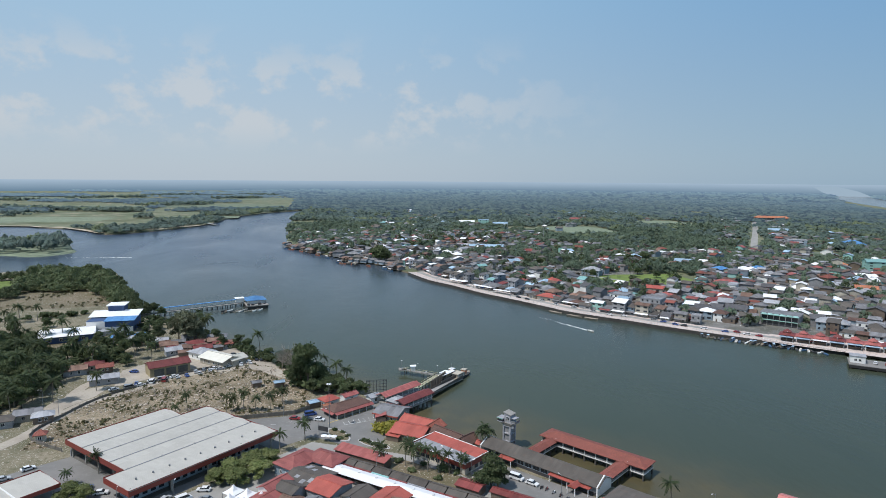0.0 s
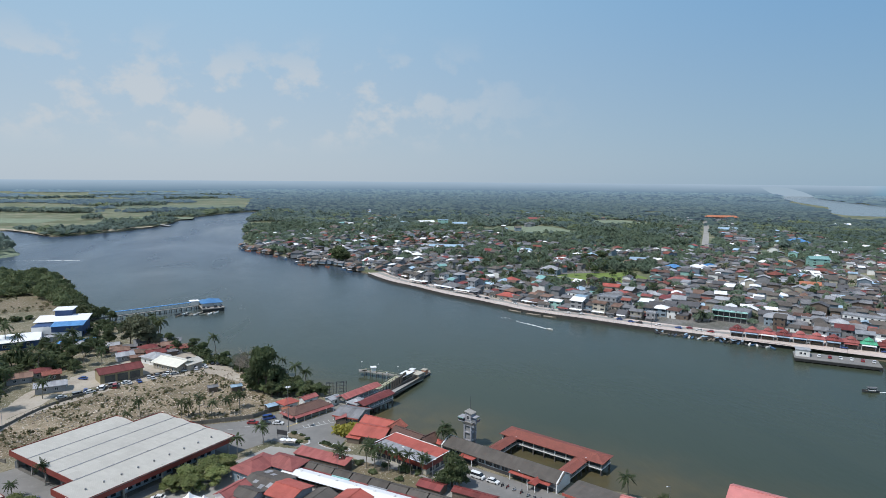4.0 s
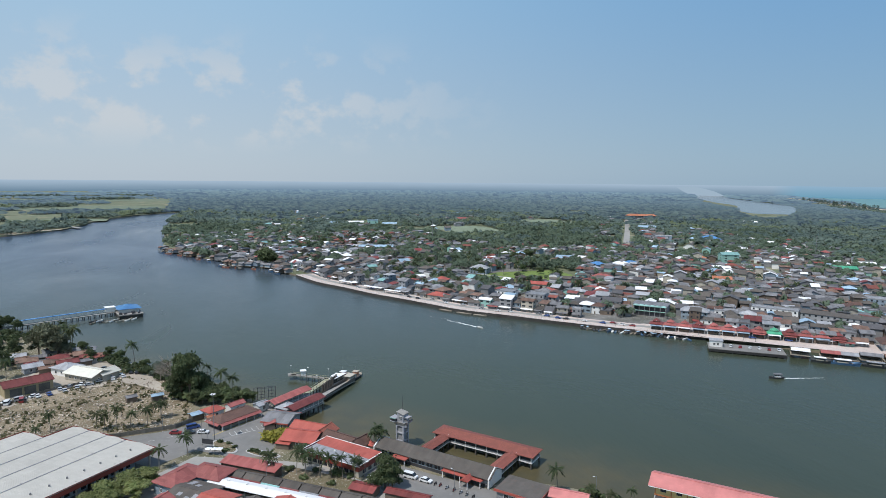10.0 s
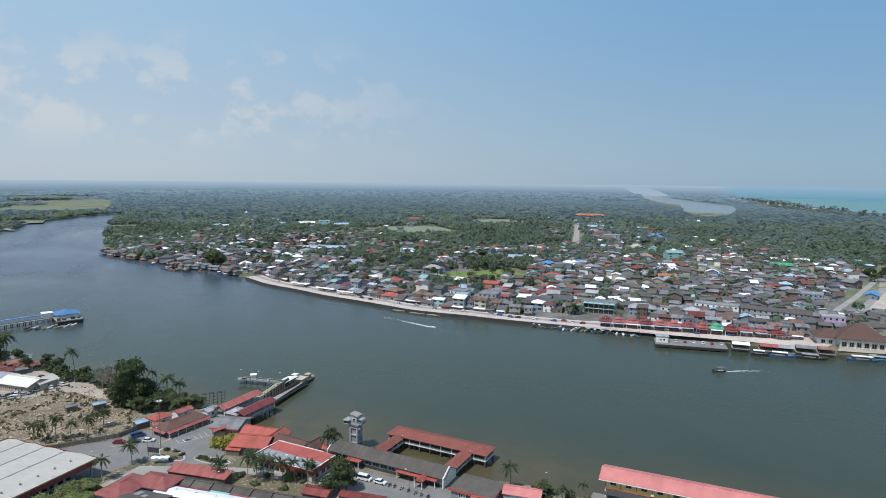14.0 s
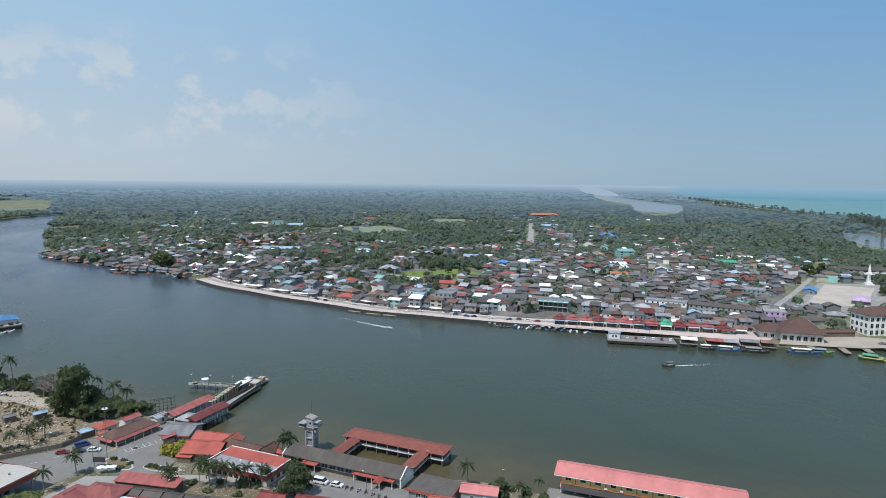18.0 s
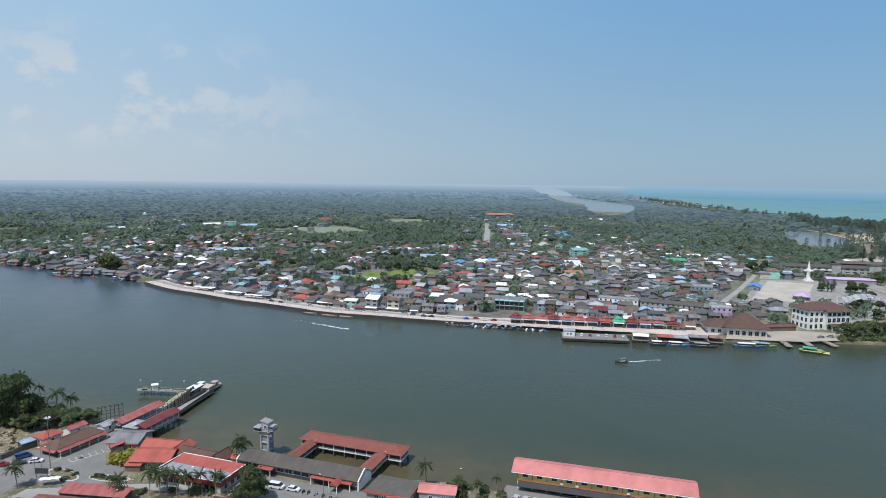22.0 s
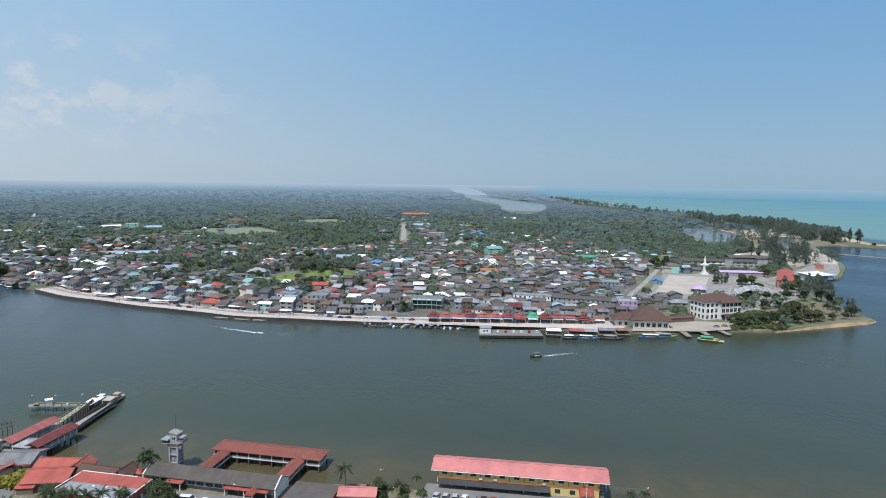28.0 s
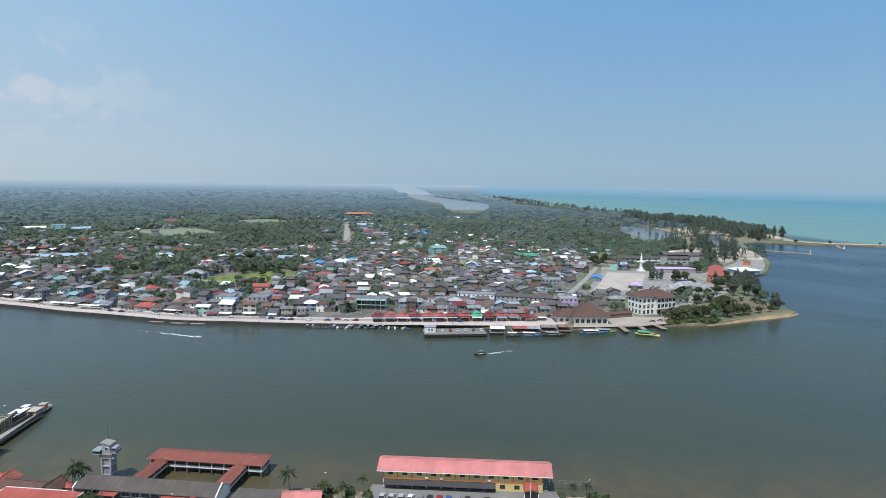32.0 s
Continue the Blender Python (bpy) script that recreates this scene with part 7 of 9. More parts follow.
def leaf_cloud(count, size, lobes, flat=0.75, seed=1, core=0.5):
    """Many small leaf tufts over the surface of several uneven lobes: (x, y, z, radius)."""
    r = np.random.default_rng(seed)
    verts, faces = [], []
    weights = np.array([l[3] ** 2 for l in lobes])
    for lobe, share in zip(lobes, weights / weights.sum()):
        n = max(4, int(count * share))
        way = r.normal(size=(n, 3))
        way[:, 2] = np.where(way[:, 2] < -0.35, -way[:, 2], way[:, 2])
        way /= np.linalg.norm(way, axis=1)[:, None]
        rad = lobe[3] * (core + (1 - core) * r.random(n) ** 0.4) * (1 + 0.18 * r.normal(size=n))
        mid = np.array(lobe[:3]) + way * rad[:, None] * (1, 1, flat)
        normal = way + 0.55 * r.normal(size=(n, 3))
        normal /= np.linalg.norm(normal, axis=1)[:, None]
        side = np.cross(normal, r.normal(size=(n, 3)))
        side /= np.linalg.norm(side, axis=1)[:, None]
        up = np.cross(normal, side)
        a, b = size * (0.6 + 0.8 * r.random((n, 1))), size * (0.6 + 0.8 * r.random((n, 1)))
        for c, s, u in zip(mid, side * a, up * b):
            k = len(verts)
            verts += [tuple(c - s - u * 0.6), tuple(c + s * 0.8 - u), tuple(c + s + u * 0.7), tuple(c - s * 0.7 + u)]
            faces.append((k, k + 1, k + 2, k + 3))
    out = Shape()
    out.v, out.f = verts, faces
    return out


def trunk_shape(h, r, limbs=5, seed=3):
    q = random.Random(seed)
    s = Shape()
    bend = (q.uniform(-0.3, 0.3), q.uniform(-0.3, 0.3))
    mid, top = (bend[0], bend[1], h * 0.5), (bend[0] * 1.6, bend[1] * 1.6, h)
    s.tube((0, 0, -0.3), mid, r, r * 0.75, 7).tube(mid, top, r * 0.75, r * 0.35, 7)
    for i in range(limbs):
        a = 6.2832 * i / limbs + q.uniform(-0.4, 0.4)
        z = h * q.uniform(0.45, 0.8)
        base = (bend[0] * z / h * 1.3, bend[1] * z / h * 1.3, z)
        s.tube(base, (base[0] + math.cos(a) * h * 0.35, base[1] + math.sin(a) * h * 0.35, z + h * q.uniform(0.15, 0.4)), r * 0.4, r * 0.1, 5)
    return s


def broadleaf(seed):
    q = random.Random(seed)
    lobes = [(0, 0, 6.4, 2.6), (0.4, 0.3, 4.2, 2.2)]
    for i in range(8):
        a = 6.2832 * i / 8 + q.uniform(-0.4, 0.4)
        d = q.uniform(1.6, 3.2)
        lobes.append((d * math.cos(a), d * math.sin(a), q.uniform(2.6, 6.6), q.uniform(1.4, 2.3)))
    return trunk_shape(5.0, 0.3, 6, seed).mesh("trunk", "bark"), leaf_cloud(1800, 0.33, lobes, 0.8, seed, 0.55).mesh("crown", "leaf_green")


def fine_broadleaf(seed):
    """The same tree with fine leaves, for the near bank."""
    q = random.Random(seed)
    lobes = [(0, 0, 6.6, 2.3), (0.4, 0.3, 4.2, 2.0)]
    for i in range(11):
        a = 6.2832 * i / 11 * 2.4 + q.uniform(-0.4, 0.4)
        d = q.uniform(1.5, 3.3)
        lobes.append((d * math.cos(a), d * math.sin(a), q.uniform(2.4, 7.2), q.uniform(0.9, 1.8)))
    return trunk_shape(5.4, 0.3, 7, seed).mesh("trunk", "bark"), leaf_cloud(4200, 0.2, lobes, 0.8, seed, 0.5).mesh("crown", "leaf_green")


def palm(seed, h=9.0):
    q = random.Random(seed)
    t = Shape()
    lean = (q.uniform(-0.9, 0.9), q.uniform(-0.9, 0.9))
    pts = [(lean[0] * (i / 6) ** 2, lean[1] * (i / 6) ** 2, -0.3 + (h + 0.3) * i / 6) for i in range(7)]
    for i in range(6):
        t.tube(pts[i], pts[i + 1], 0.21 - 0.017 * i, 0.193 - 0.017 * i, 7)
    top = Vector(pts[-1])
    c = Shape()
    for i in range(36):
        a = 6.2832 * i / 36 * 1.618 * 2 + q.uniform(-0.15, 0.15)
        rise = q.uniform(-0.7, 1.5)
        length = q.uniform(3.2, 4.5)
        out = Vector((math.cos(a), math.sin(a), 0))
        side = Vector((-out.y, out.x, 0))
        prev = None
        for j in range(8):
            u = j / 7
            p = top + out * length * u * (1 - 0.15 * u) + Vector((0, 0, rise * length * 0.55 * u - 2.1 * u * u * (1.1 - 0.3 * rise)))
            w = 0.50 * math.sin(math.pi * min(0.95, 0.12 + u * 0.85))
            if prev is not None:
                p0, w0 = prev
                for sgn in (-1, 1):
                    droop = Vector((0, 0, -0.35))
                    c.add([p0, p0.lerp(p, 0.72), p0.lerp(p, 0.9) + side * sgn * w + out * 0.3 + droop * w, p0.lerp(p, 0.2) + side * sgn * w0 + out * 0.3 + droop * w0], [(0, 1, 2, 3) if sgn > 0 else (3, 2, 1, 0)])
            prev = (p, w)
    for i in range(6):
        a = i * 1.05
        c.tube(top + Vector((0.25 * math.cos(a), 0.25 * math.sin(a), -0.45)), top + Vector((0.3 * math.cos(a), 0.3 * math.sin(a), -0.15)), 0.13, 0.1, 5)
    return t.mesh("trunk", "bark_palm"), c.mesh("crown", "leaf_palm")


def casuarina(seed):
    q = random.Random(seed)
    lobes = []
    for i in range(11):
        z = 3.0 + i * 1.05
        w = 2.3 * (1 - abs(i - 4) / 9.5)
        a = q.uniform(0, 6.28)
        lobes.append((math.cos(a) * w * 0.5, math.sin(a) * w * 0.5, z, max(0.7, w)))
    return trunk_shape(12.5, 0.26, 4, seed).mesh("trunk", "bark"), leaf_cloud(1500, 0.24, lobes, 1.0, seed, 0.3).mesh("crown", "leaf_casuarina")


def bush(seed):
    q = random.Random(seed)
    lobes = [(q.uniform(-0.9, 0.9), q.uniform(-0.9, 0.9), q.uniform(0.4, 0.9), q.uniform(0.6, 1.0)) for _ in range(6)]
    return leaf_cloud(260, 0.26, lobes, 0.8, seed, 0.5).mesh("leaves", "leaf_green")


BROAD = [broadleaf(s) for s in (21, 22, 23, 24)]
FINE = [fine_broadleaf(s) for s in (26, 27, 28)]
PALMS = [palm(s, h) for s, h in ((31, 9.0), (32, 10.5), (33, 7.5), (34, 9.8))]
CASU = [casuarina(s) for s in (41, 42, 43)]
BUSH = [bush(s) for s in (51, 52, 53)]


def plant(kind, x, y, size=1.0, leaf=None, label="", z=2.0, group=""):
    bank = {"tree": BROAD, "palm": PALMS, "casuarina": CASU}[kind]
    if kind == "tree" and math.hypot(x, y) < 420:
        bank = FINE
    trunk_me, crown_me = bank[int(abs(x * 7 + y * 13)) % len(bank)]
    words = {"tree": "leafy green tree with rounded crown", "palm": "coconut palm with arching fronds and a bare trunk", "casuarina": "tall feathery dark casuarina tree"}[kind]
    name = {"tree": "tree", "palm": "palm_tree", "casuarina": "casuarina_tree"}[kind]
    ob = thing(name, label or words, "tree" if kind != "palm" else "palm", (x, y, z), (x * 37 + y * 91) % 360, group)
    ob.scale = (size, size, size * (0.9 + ((x * 3.3 + y * 1.7) % 1.0) * 0.25))
    part("trunk", trunk_me, "", ob)
    crown = part("crown", crown_me, "", ob)
    if leaf:
        painted(crown, leaf)
    return ob


def shrub(x, y, size, leaf=None, z=2.0, label="low green leafy bush on the ground"):
    ob = solid("bush", BUSH[int(abs(x * 5 + y * 3)) % 3], "", label, "bush", (x, y, z), (x * 71) % 360, "bushes of the river bank")
    ob.scale = (size, size, size)
    if leaf:
        painted(ob, leaf)
    return ob


# near bank, one by one
for x, y, wide, high in ((-31.5, 284.5, 1.75, 2.55), (-35.5, 288.0, 1.35, 1.75), (-25.5, 286.0, 1.2, 1.35)):
    plant("tree", x, y, 1.0, "leaf_dark", "large dark upright tree by the shore").scale = (wide, wide, high)
for x, y, s in ((-28.5, 279.0, 0.85), (-24.0, 282.5, 0.95), (-20.5, 278.5, 0.7), (-16.5, 280.5, 0.8), (-12.5, 277.0, 0.65), (-7.5, 279.5, 0.65), (-18, 285, 0.9), (-12, 281, 0.8), (-22, 281, 0.8), (-9, 277, 0.7), (-15, 276, 0.6), (-5, 276, 0.55), (-26, 279, 0.7)):
    plant("tree", x, y, s, None, "rounded green tree by the shore", group="shore trees")
plant("tree", 36.3, 185.8, 1.25, "leaf_dark", "tall dark leafy tree beside the car park")
plant("tree", 38.2, 184.0, 0.9, "leaf_dark", "dark leafy tree beside the car park")
for x, y, s in ((-41.5, 203.5, 0.95), (-47.5, 200, 0.9), (-35.8, 207, 0.8), (-38.5, 198.5, 0.85), (-45, 195.0, 0.8), (-51, 196, 0.7), (-93, 191, 0.75), (-88.5, 189.5, 0.7)):
    pale = plant("tree", x, y, s, "leaf_pale", "broad tree with pale dry foliage beside the depot", group="pale trees by the depot")
    pale.scale = (s * 1.3, s * 1.3, s * 0.85)
for x, y, s in ((-112.5, 377.0, 2.1), (-107.0, 374.5, 1.6), (-118.0, 380.0, 1.5)):
    plant("tree", x, y, s, "leaf_thin", "thin-leaved grey-brown tree by the pier")
for x, y, s in ((-41.5, 303.0, 2.0), (-48.0, 318.0, 1.1)):
    bare = thing("bare_tree", "leafless grey tree with spreading twigs by the shore", "tree", (x, y, 2.0), x * 11)
    bare.scale = (s, s, s)
    part("trunk", trunk_shape(6.0, 0.26, 9, 71), "bark_palm", bare)
    bq = random.Random(int(s * 100))
    twigs = Shape()
    for i in range(150):
        a, z = bq.uniform(0, 6.2832), bq.uniform(3.0, 6.8)
        r0, r1 = bq.uniform(0.4, 1.8), bq.uniform(1.8, 3.4)
        twigs.tube((r0 * math.cos(a), r0 * math.sin(a), z), (r1 * math.cos(a + bq.uniform(-0.5, 0.5)), r1 * math.sin(a + bq.uniform(-0.4, 0.4)), z + bq.uniform(0.4, 2.0)), 0.045, 0.015, 3)
    part("twigs", twigs, "bark_palm", bare)["kind"] = "stuff"
plant("tree", -50.0, 326.0, 0.9, "leaf_casuarina", "half-bare grey tree by the shore")
for x, y, s in ((-26.6, 227.6, 0.85), (-34.6, 218.6, 0.75), (-91.4, 206.8, 0.7), (-98, 200, 0.6), (-62.4, 259.1, 0.7), (-60.0, 260.5, 0.75), (-55.3, 258.5, 0.75), (-50.8, 259.4, 0.7), (-44.7, 260, 0.7), (-40.7, 267.3, 0.95), (-30.9, 319.7, 0.8), (-26.2, 314.5, 0.7), (-19, 292, 1.0), (-14, 289, 0.95), (-65.9, 354.9, 1.0), (-110.1, 397.7, 1.1), (-104.7, 392.2, 1.2), (1.0, 205.5, 0.85), (9.7, 203.2, 0.8), (12.5, 201.0, 0.8), (17.0, 198.0, 0.75), (20.5, 197.0, 0.8), (24.0, 195.5, 0.7), (27.5, 193.0, 0.65), (30.0, 196.5, 0.6), (12.0, 209.0, 0.6), (15.0, 206.5, 0.55), (37.5, 213.0, 0.7), (39.0, 216.5, 0.75), (40.8, 214.0, 0.75), (88.5, 169.4, 0.8), (94.5, 159.5, 0.6), (98.5, 155.0, 0.55), (107.0, 156.5, 0.5), (155.6, 111.0, 0.45), (158.0, 107.5, 0.5), (-79, 262, 0.7), (-82, 256, 0.6), (-128, 292, 1.0), (-140, 278, 1.3), (-152, 268, 1.2), (-146, 330, 1.2), (-160, 318, 1.2), (-173, 340, 1.2), (-176, 300, 1.1), (-188, 312, 1.2), (-200, 300, 1.1), (-150, 356, 1.2), (-176, 378, 1.1), (-140, 396, 1.0), (-190, 366, 1.1), (-246, 560, 1.3), (-256, 566, 1.2), (-120, 340, 1.1), (-205, 262, 1.0), (-190, 235, 0.8), (-205, 226, 0.8), (-170, 228, 0.8), (-176, 218, 0.8)):
    plant("palm", x, y, s, group="palms of the near bank")
for i, (x, y) in enumerate([(-323.6, 605.7), (-317.7, 605.3), (-142.9, 366.0), (-128.6, 340.4), (-127.2, 355.0), (-143.1, 349.2), (-154.4, 302.2), (-150.3, 307.0), (-151.6, 287.2), (-151.4, 278.1), (-153.6, 274.0)]):
    plant("palm", x, y, 0.95 + (i * 0.31) % 0.4, group="palms of the near bank")
for i, (x, y) in enumerate([(-146.6, 384.0), (-148.2, 369.5), (-149.9, 359.1), (-137.3, 348.7), (-135.7, 370.8), (-128.6, 364.8), (-130.5, 382.7), (-134.9, 359.3), (-145.1, 342.5), (-137.1, 338.5), (-140.5, 390.4), (-129.3, 330.1), (-156.4, 313.0), (-152.2, 294.4), (-149.5, 280.2), (-149.4, 271.6)]):
    plant("tree", x, y, 0.7 + (i * 0.23) % 0.35, (None, "leaf_dark", None)[i % 3], "leafy green tree among village houses", group="village trees")
for x, y, s in ((-155, 300, 1.1), (-165, 305, 1.2), (-175, 310, 1.2), (-185, 325, 1.3), (-170, 325, 1.1), (-195, 340, 1.3), (-180, 345, 1.2), (-165, 345, 1.0), (-210, 345, 1.3), (-200, 318, 1.2), (-212, 308, 1.3), (-160, 372, 1.0), (-148, 378, 0.9), (-190, 280, 1.1), (-180, 285, 1.0), (-205, 275, 1.2), (-170, 245, 0.8), (-195, 258, 1.0), (-212, 250, 1.0), (-158, 244, 0.7), (-215, 375, 1.2), (-225, 345, 1.3), (-228, 320, 1.3), (-140, 410, 0.8), (-132, 420, 0.8), (-150, 430, 0.7), (-225, 405, 0.9), (-212, 420, 0.8), (-88, 360, 0.8), (-80, 366, 0.8), (-72, 352, 0.8), (-96, 378, 0.8), (-58, 338, 0.7), (-47, 330, 0.7), (-150, 448, 0.8), (-158, 456, 0.9)):
    plant("tree", x, y, s, ("leaf_dark", None)[int(x) % 2], "leafy green tree among village houses", group="village trees")
for x, y, s in ((2.9, 233.0, 1.15), (5.2, 232.6, 1.3), (7.4, 232.2, 1.15), (5.0, 231.2, 1.0)):
    ob = shrub(x, y, 2.1 * s, "leaf_yellow", label="round yellow-green clipped shrub")
for i in range(7):
    shrub(-5.2 + i * 1.35, 225.2 - i * 1.1, 0.75, "leaf_dark", label="clipped dark green hedge bush")
for x, y, s in ((-16, 236, 0.8), (-13, 233, 0.7), (-11, 230, 0.7), (-17, 230, 0.8), (-14, 227, 0.8), (12, 199, 1.0), (16, 203, 0.9), (22, 199, 1.2), (24, 198.5, 1.3), (26, 196, 0.9), (30, 189.5, 0.8), (28, 191, 0.8), (20, 193, 0.9), (8, 206, 1.1), (33, 187, 0.8), (95, 158, 1.5), (98, 162, 1.6), (92, 163, 1.4), (103, 157, 1.3), (90, 158, 1.4), (100, 154, 1.2), (86, 162, 1.2), (96, 165, 1.3), (106, 153, 1.2), (159.6, 105.6, 1.2), (161, 103, 1.3), (153, 113, 0.9), (55, 205, 0.6), (-70, 346, 1.6), (-60, 341, 1.6), (-54, 335, 1.5), (-76, 360, 1.6), (-39, 305, 1.5), (-44, 308, 1.4)):
    shrub(x, y, s)
for i, (x, y) in enumerate([(-40.8, 302.1), (-35.7, 290.9), (-31.7, 286.1), (-29.4, 292.4), (-26.4, 295.6), (-38.3, 303.3), (-33.9, 299.0)]):
    shrub(x, y, 2.3 + (i * 0.47) % 1.2, "leaf_green", label="dense green undergrowth round the big tree")
for x, y in ((-221, 396), (-206, 384), (-193, 381), (-186, 385), (-169, 447), (-147, 413), (-241, 426), (-237, 436), (-229, 442), (-112, 405), (-106, 394)):
    plant("palm", x, y, 0.9 + (x * 0.37) % 0.4, group="palms by the works")
for x, y in ((-213, 387), (-200, 383), (-190, 382), (-178, 382), (-159, 433), (-150, 416), (-149, 425), (-252, 440), (-246, 443), (-238, 446), (-228, 450), (-220, 451), (-213, 454), (-207, 461), (-169, 458), (-206, 392)):
    shrub(x, y, 1.6 + (x * 0.7) % 1.2, "leaf_dark")
gr = random.Random(5)
YARD = [(-127, 228), (-130, 262), (-122, 286), (-96, 316), (-68, 331), (-46, 318), (-34, 290), (-26, 262), (-34, 256), (-56, 252), (-72, 262), (-84, 254), (-106, 234)]
scrub = Shape()
base_bush = leaf_cloud(22, 0.24, [(0, 0, 0.3, 0.6)], 0.8, 77, 0.4)
for _ in range(4200):
    x, y = gr.uniform(-130, -26), gr.uniform(228, 331)
    if inside(x, y, YARD):
        k = gr.uniform(0.25, 0.85) if gr.random() < 0.9 else gr.uniform(0.9, 1.7)
        if noise.noise(Vector((x * 0.09, y * 0.09, 5))) < -0.05:
            continue
        scrub.moved(base_bush, pose(x, y, 2.0, 0, 0, gr.uniform(0, 360)) @ Matrix.Scale(k, 4))
solid("graveyard_scrub", scrub, "leaf_dry", "dry scrub between the graves", "scrub", kind="stuff")


# woods: many small tree crowns joined together
def within(px, py, outline):
    """For arrays of places: which lie inside an outline."""
    o = np.array(outline)
    hit = np.zeros(len(px), bool)
    for (x0, y0), (x1, y1) in zip(o, np.roll(o, 1, axis=0)):
        if y0 != y1:
            hit ^= ((y0 > py) != (y1 > py)) & (px < (x1 - x0) * (py - y0) / (y1 - y0) + x0)
    return hit


def crown_cards(quads, seed):
    r = np.random.default_rng(seed)
    way = r.normal(size=(quads, 3))
    way[:, 2] = np.abs(way[:, 2]) * 1.0 - 0.25
    way /= np.linalg.norm(way, axis=1)[:, None]
    normal = way + 0.4 * r.normal(size=way.shape)
    normal /= np.linalg.norm(normal, axis=1)[:, None]
    side = np.cross(normal, r.normal(size=way.shape))
    side /= np.linalg.norm(side, axis=1)[:, None]
    up = np.cross(normal, side)
    k = 1.55 / math.sqrt(quads)
    w = k * (0.7 + 0.7 * r.random((quads, 1)))
    mid = way * (0.72 + 0.35 * r.random((quads, 1))) * (1, 1, 0.85)
    return np.stack([mid - side * w - up * w * 0.7, mid + side * w * 0.8 - up * w, mid + side * w + up * w * 0.8, mid - side * w * 0.8 + up * w], 1)


def plume_cards(quads, seed):
    """The feathery, tapering crown of a casuarina."""
    r = np.random.default_rng(seed)
    u, a = r.random(quads) ** 0.85, r.random(quads) * 6.2832
    rad = np.interp(u, (0, 0.1, 0.4, 0.75, 0.93, 1), (0.35, 0.8, 1.0, 0.82, 0.45, 0.1)) * (0.45 + 0.6 * r.random(quads)) * (0.8 + 0.35 * np.sin(a * 2 + seed + u * 9))
    mid = np.stack([rad * np.cos(a), rad * np.sin(a), 2 * u - 0.95], 1)
    side = r.normal(size=(quads, 3)) * (1, 1, 0.5)
    side /= np.linalg.norm(side, axis=1)[:, None]
    up = np.cross(side, r.normal(size=(quads, 3)))
    up /= np.linalg.norm(up, axis=1)[:, None]
    w = 1.15 / math.sqrt(quads) * (0.7 + 0.7 * r.random((quads, 1)))
    return np.stack([mid - side * w - up * w * 0.7, mid + side * w * 0.8 - up * w, mid + side * w + up * w * 0.8, mid - side * w * 0.8 + up * w], 1)


def woods(name, places, sizes, heights, quads, mat, label, kind="stuff", category="woods", cards=crown_cards):
    bank = np.stack([cards(quads, 60 + i) for i in range(6)])
    n = len(places)
    pick = vr.integers(0, 6, n)
    v = bank[pick].reshape(n, -1, 3)
    a = vr.random(n) * 6.2832
    c, s = np.cos(a)[:, None], np.sin(a)[:, None]
    x, y = v[..., 0] * c - v[..., 1] * s, v[..., 0] * s + v[..., 1] * c
    x, y = x * sizes[:, None] + places[:, :1], y * sizes[:, None] + places[:, 1:]
    z = v[..., 2] * (heights * 0.55)[:, None] + (heights * 0.52)[:, None] + 2.0
    verts = np.stack([x, y, z], -1).reshape(-1, 3).astype(np.float32)
    me = bpy.data.meshes.new(name)
    count = len(verts) // 4
    me.vertices.add(len(verts))
    me.vertices.foreach_set("co", verts.ravel())
    me.loops.add(len(verts))
    me.loops.foreach_set("vertex_index", np.arange(len(verts), dtype=np.int32))
    me.polygons.add(count)
    me.polygons.foreach_set("loop_start", np.arange(0, len(verts), 4, dtype=np.int32))
    me.update(calc_edges=True)
    me.materials.append(MATS[mat])
    return solid(name, me, "", label, category, kind=kind)


def scatter(n, r0, r1, a0=-37, a1=84):
    a = np.radians(vr.uniform(a0, a1, n))
    r = np.sqrt(vr.uniform(r0**2, r1**2, n))
    return r * np.sin(a), r * np.cos(a)


def value_noise(px, py, cell, seed):
    r = np.random.default_rng(seed)
    g = r.random((64, 64))
    u, v = px / cell + 500, py / cell + 500
    i, j = np.floor(u).astype(int), np.floor(v).astype(int)
    f, h = u - i, v - j
    f, h = f * f * (3 - 2 * f), h * h * (3 - 2 * h)
    get = lambda a, b: g[a % 64, b % 64]  # noqa: E731
    return (get(i, j) * (1 - f) + get(i + 1, j) * f) * (1 - h) + (get(i, j + 1) * (1 - f) + get(i + 1, j + 1) * f) * h


built_at = np.array(built)
OPEN = [MEADOW, [(598, 391), (622, 358), (516, 303), (490, 334)], [(600, 400), (670, 350), (620, 290), (540, 262), (480, 300), (470, 330)], [(815, 440), (885, 465), (960, 455), (985, 400), (900, 350), (800, 345), (770, 380)], eased(LAGOON, 3), eased(POND, 3), [(660, 272), (714, 283), (752, 285), (872, 330), (850, 350), (760, 330), (680, 320)], LOT]


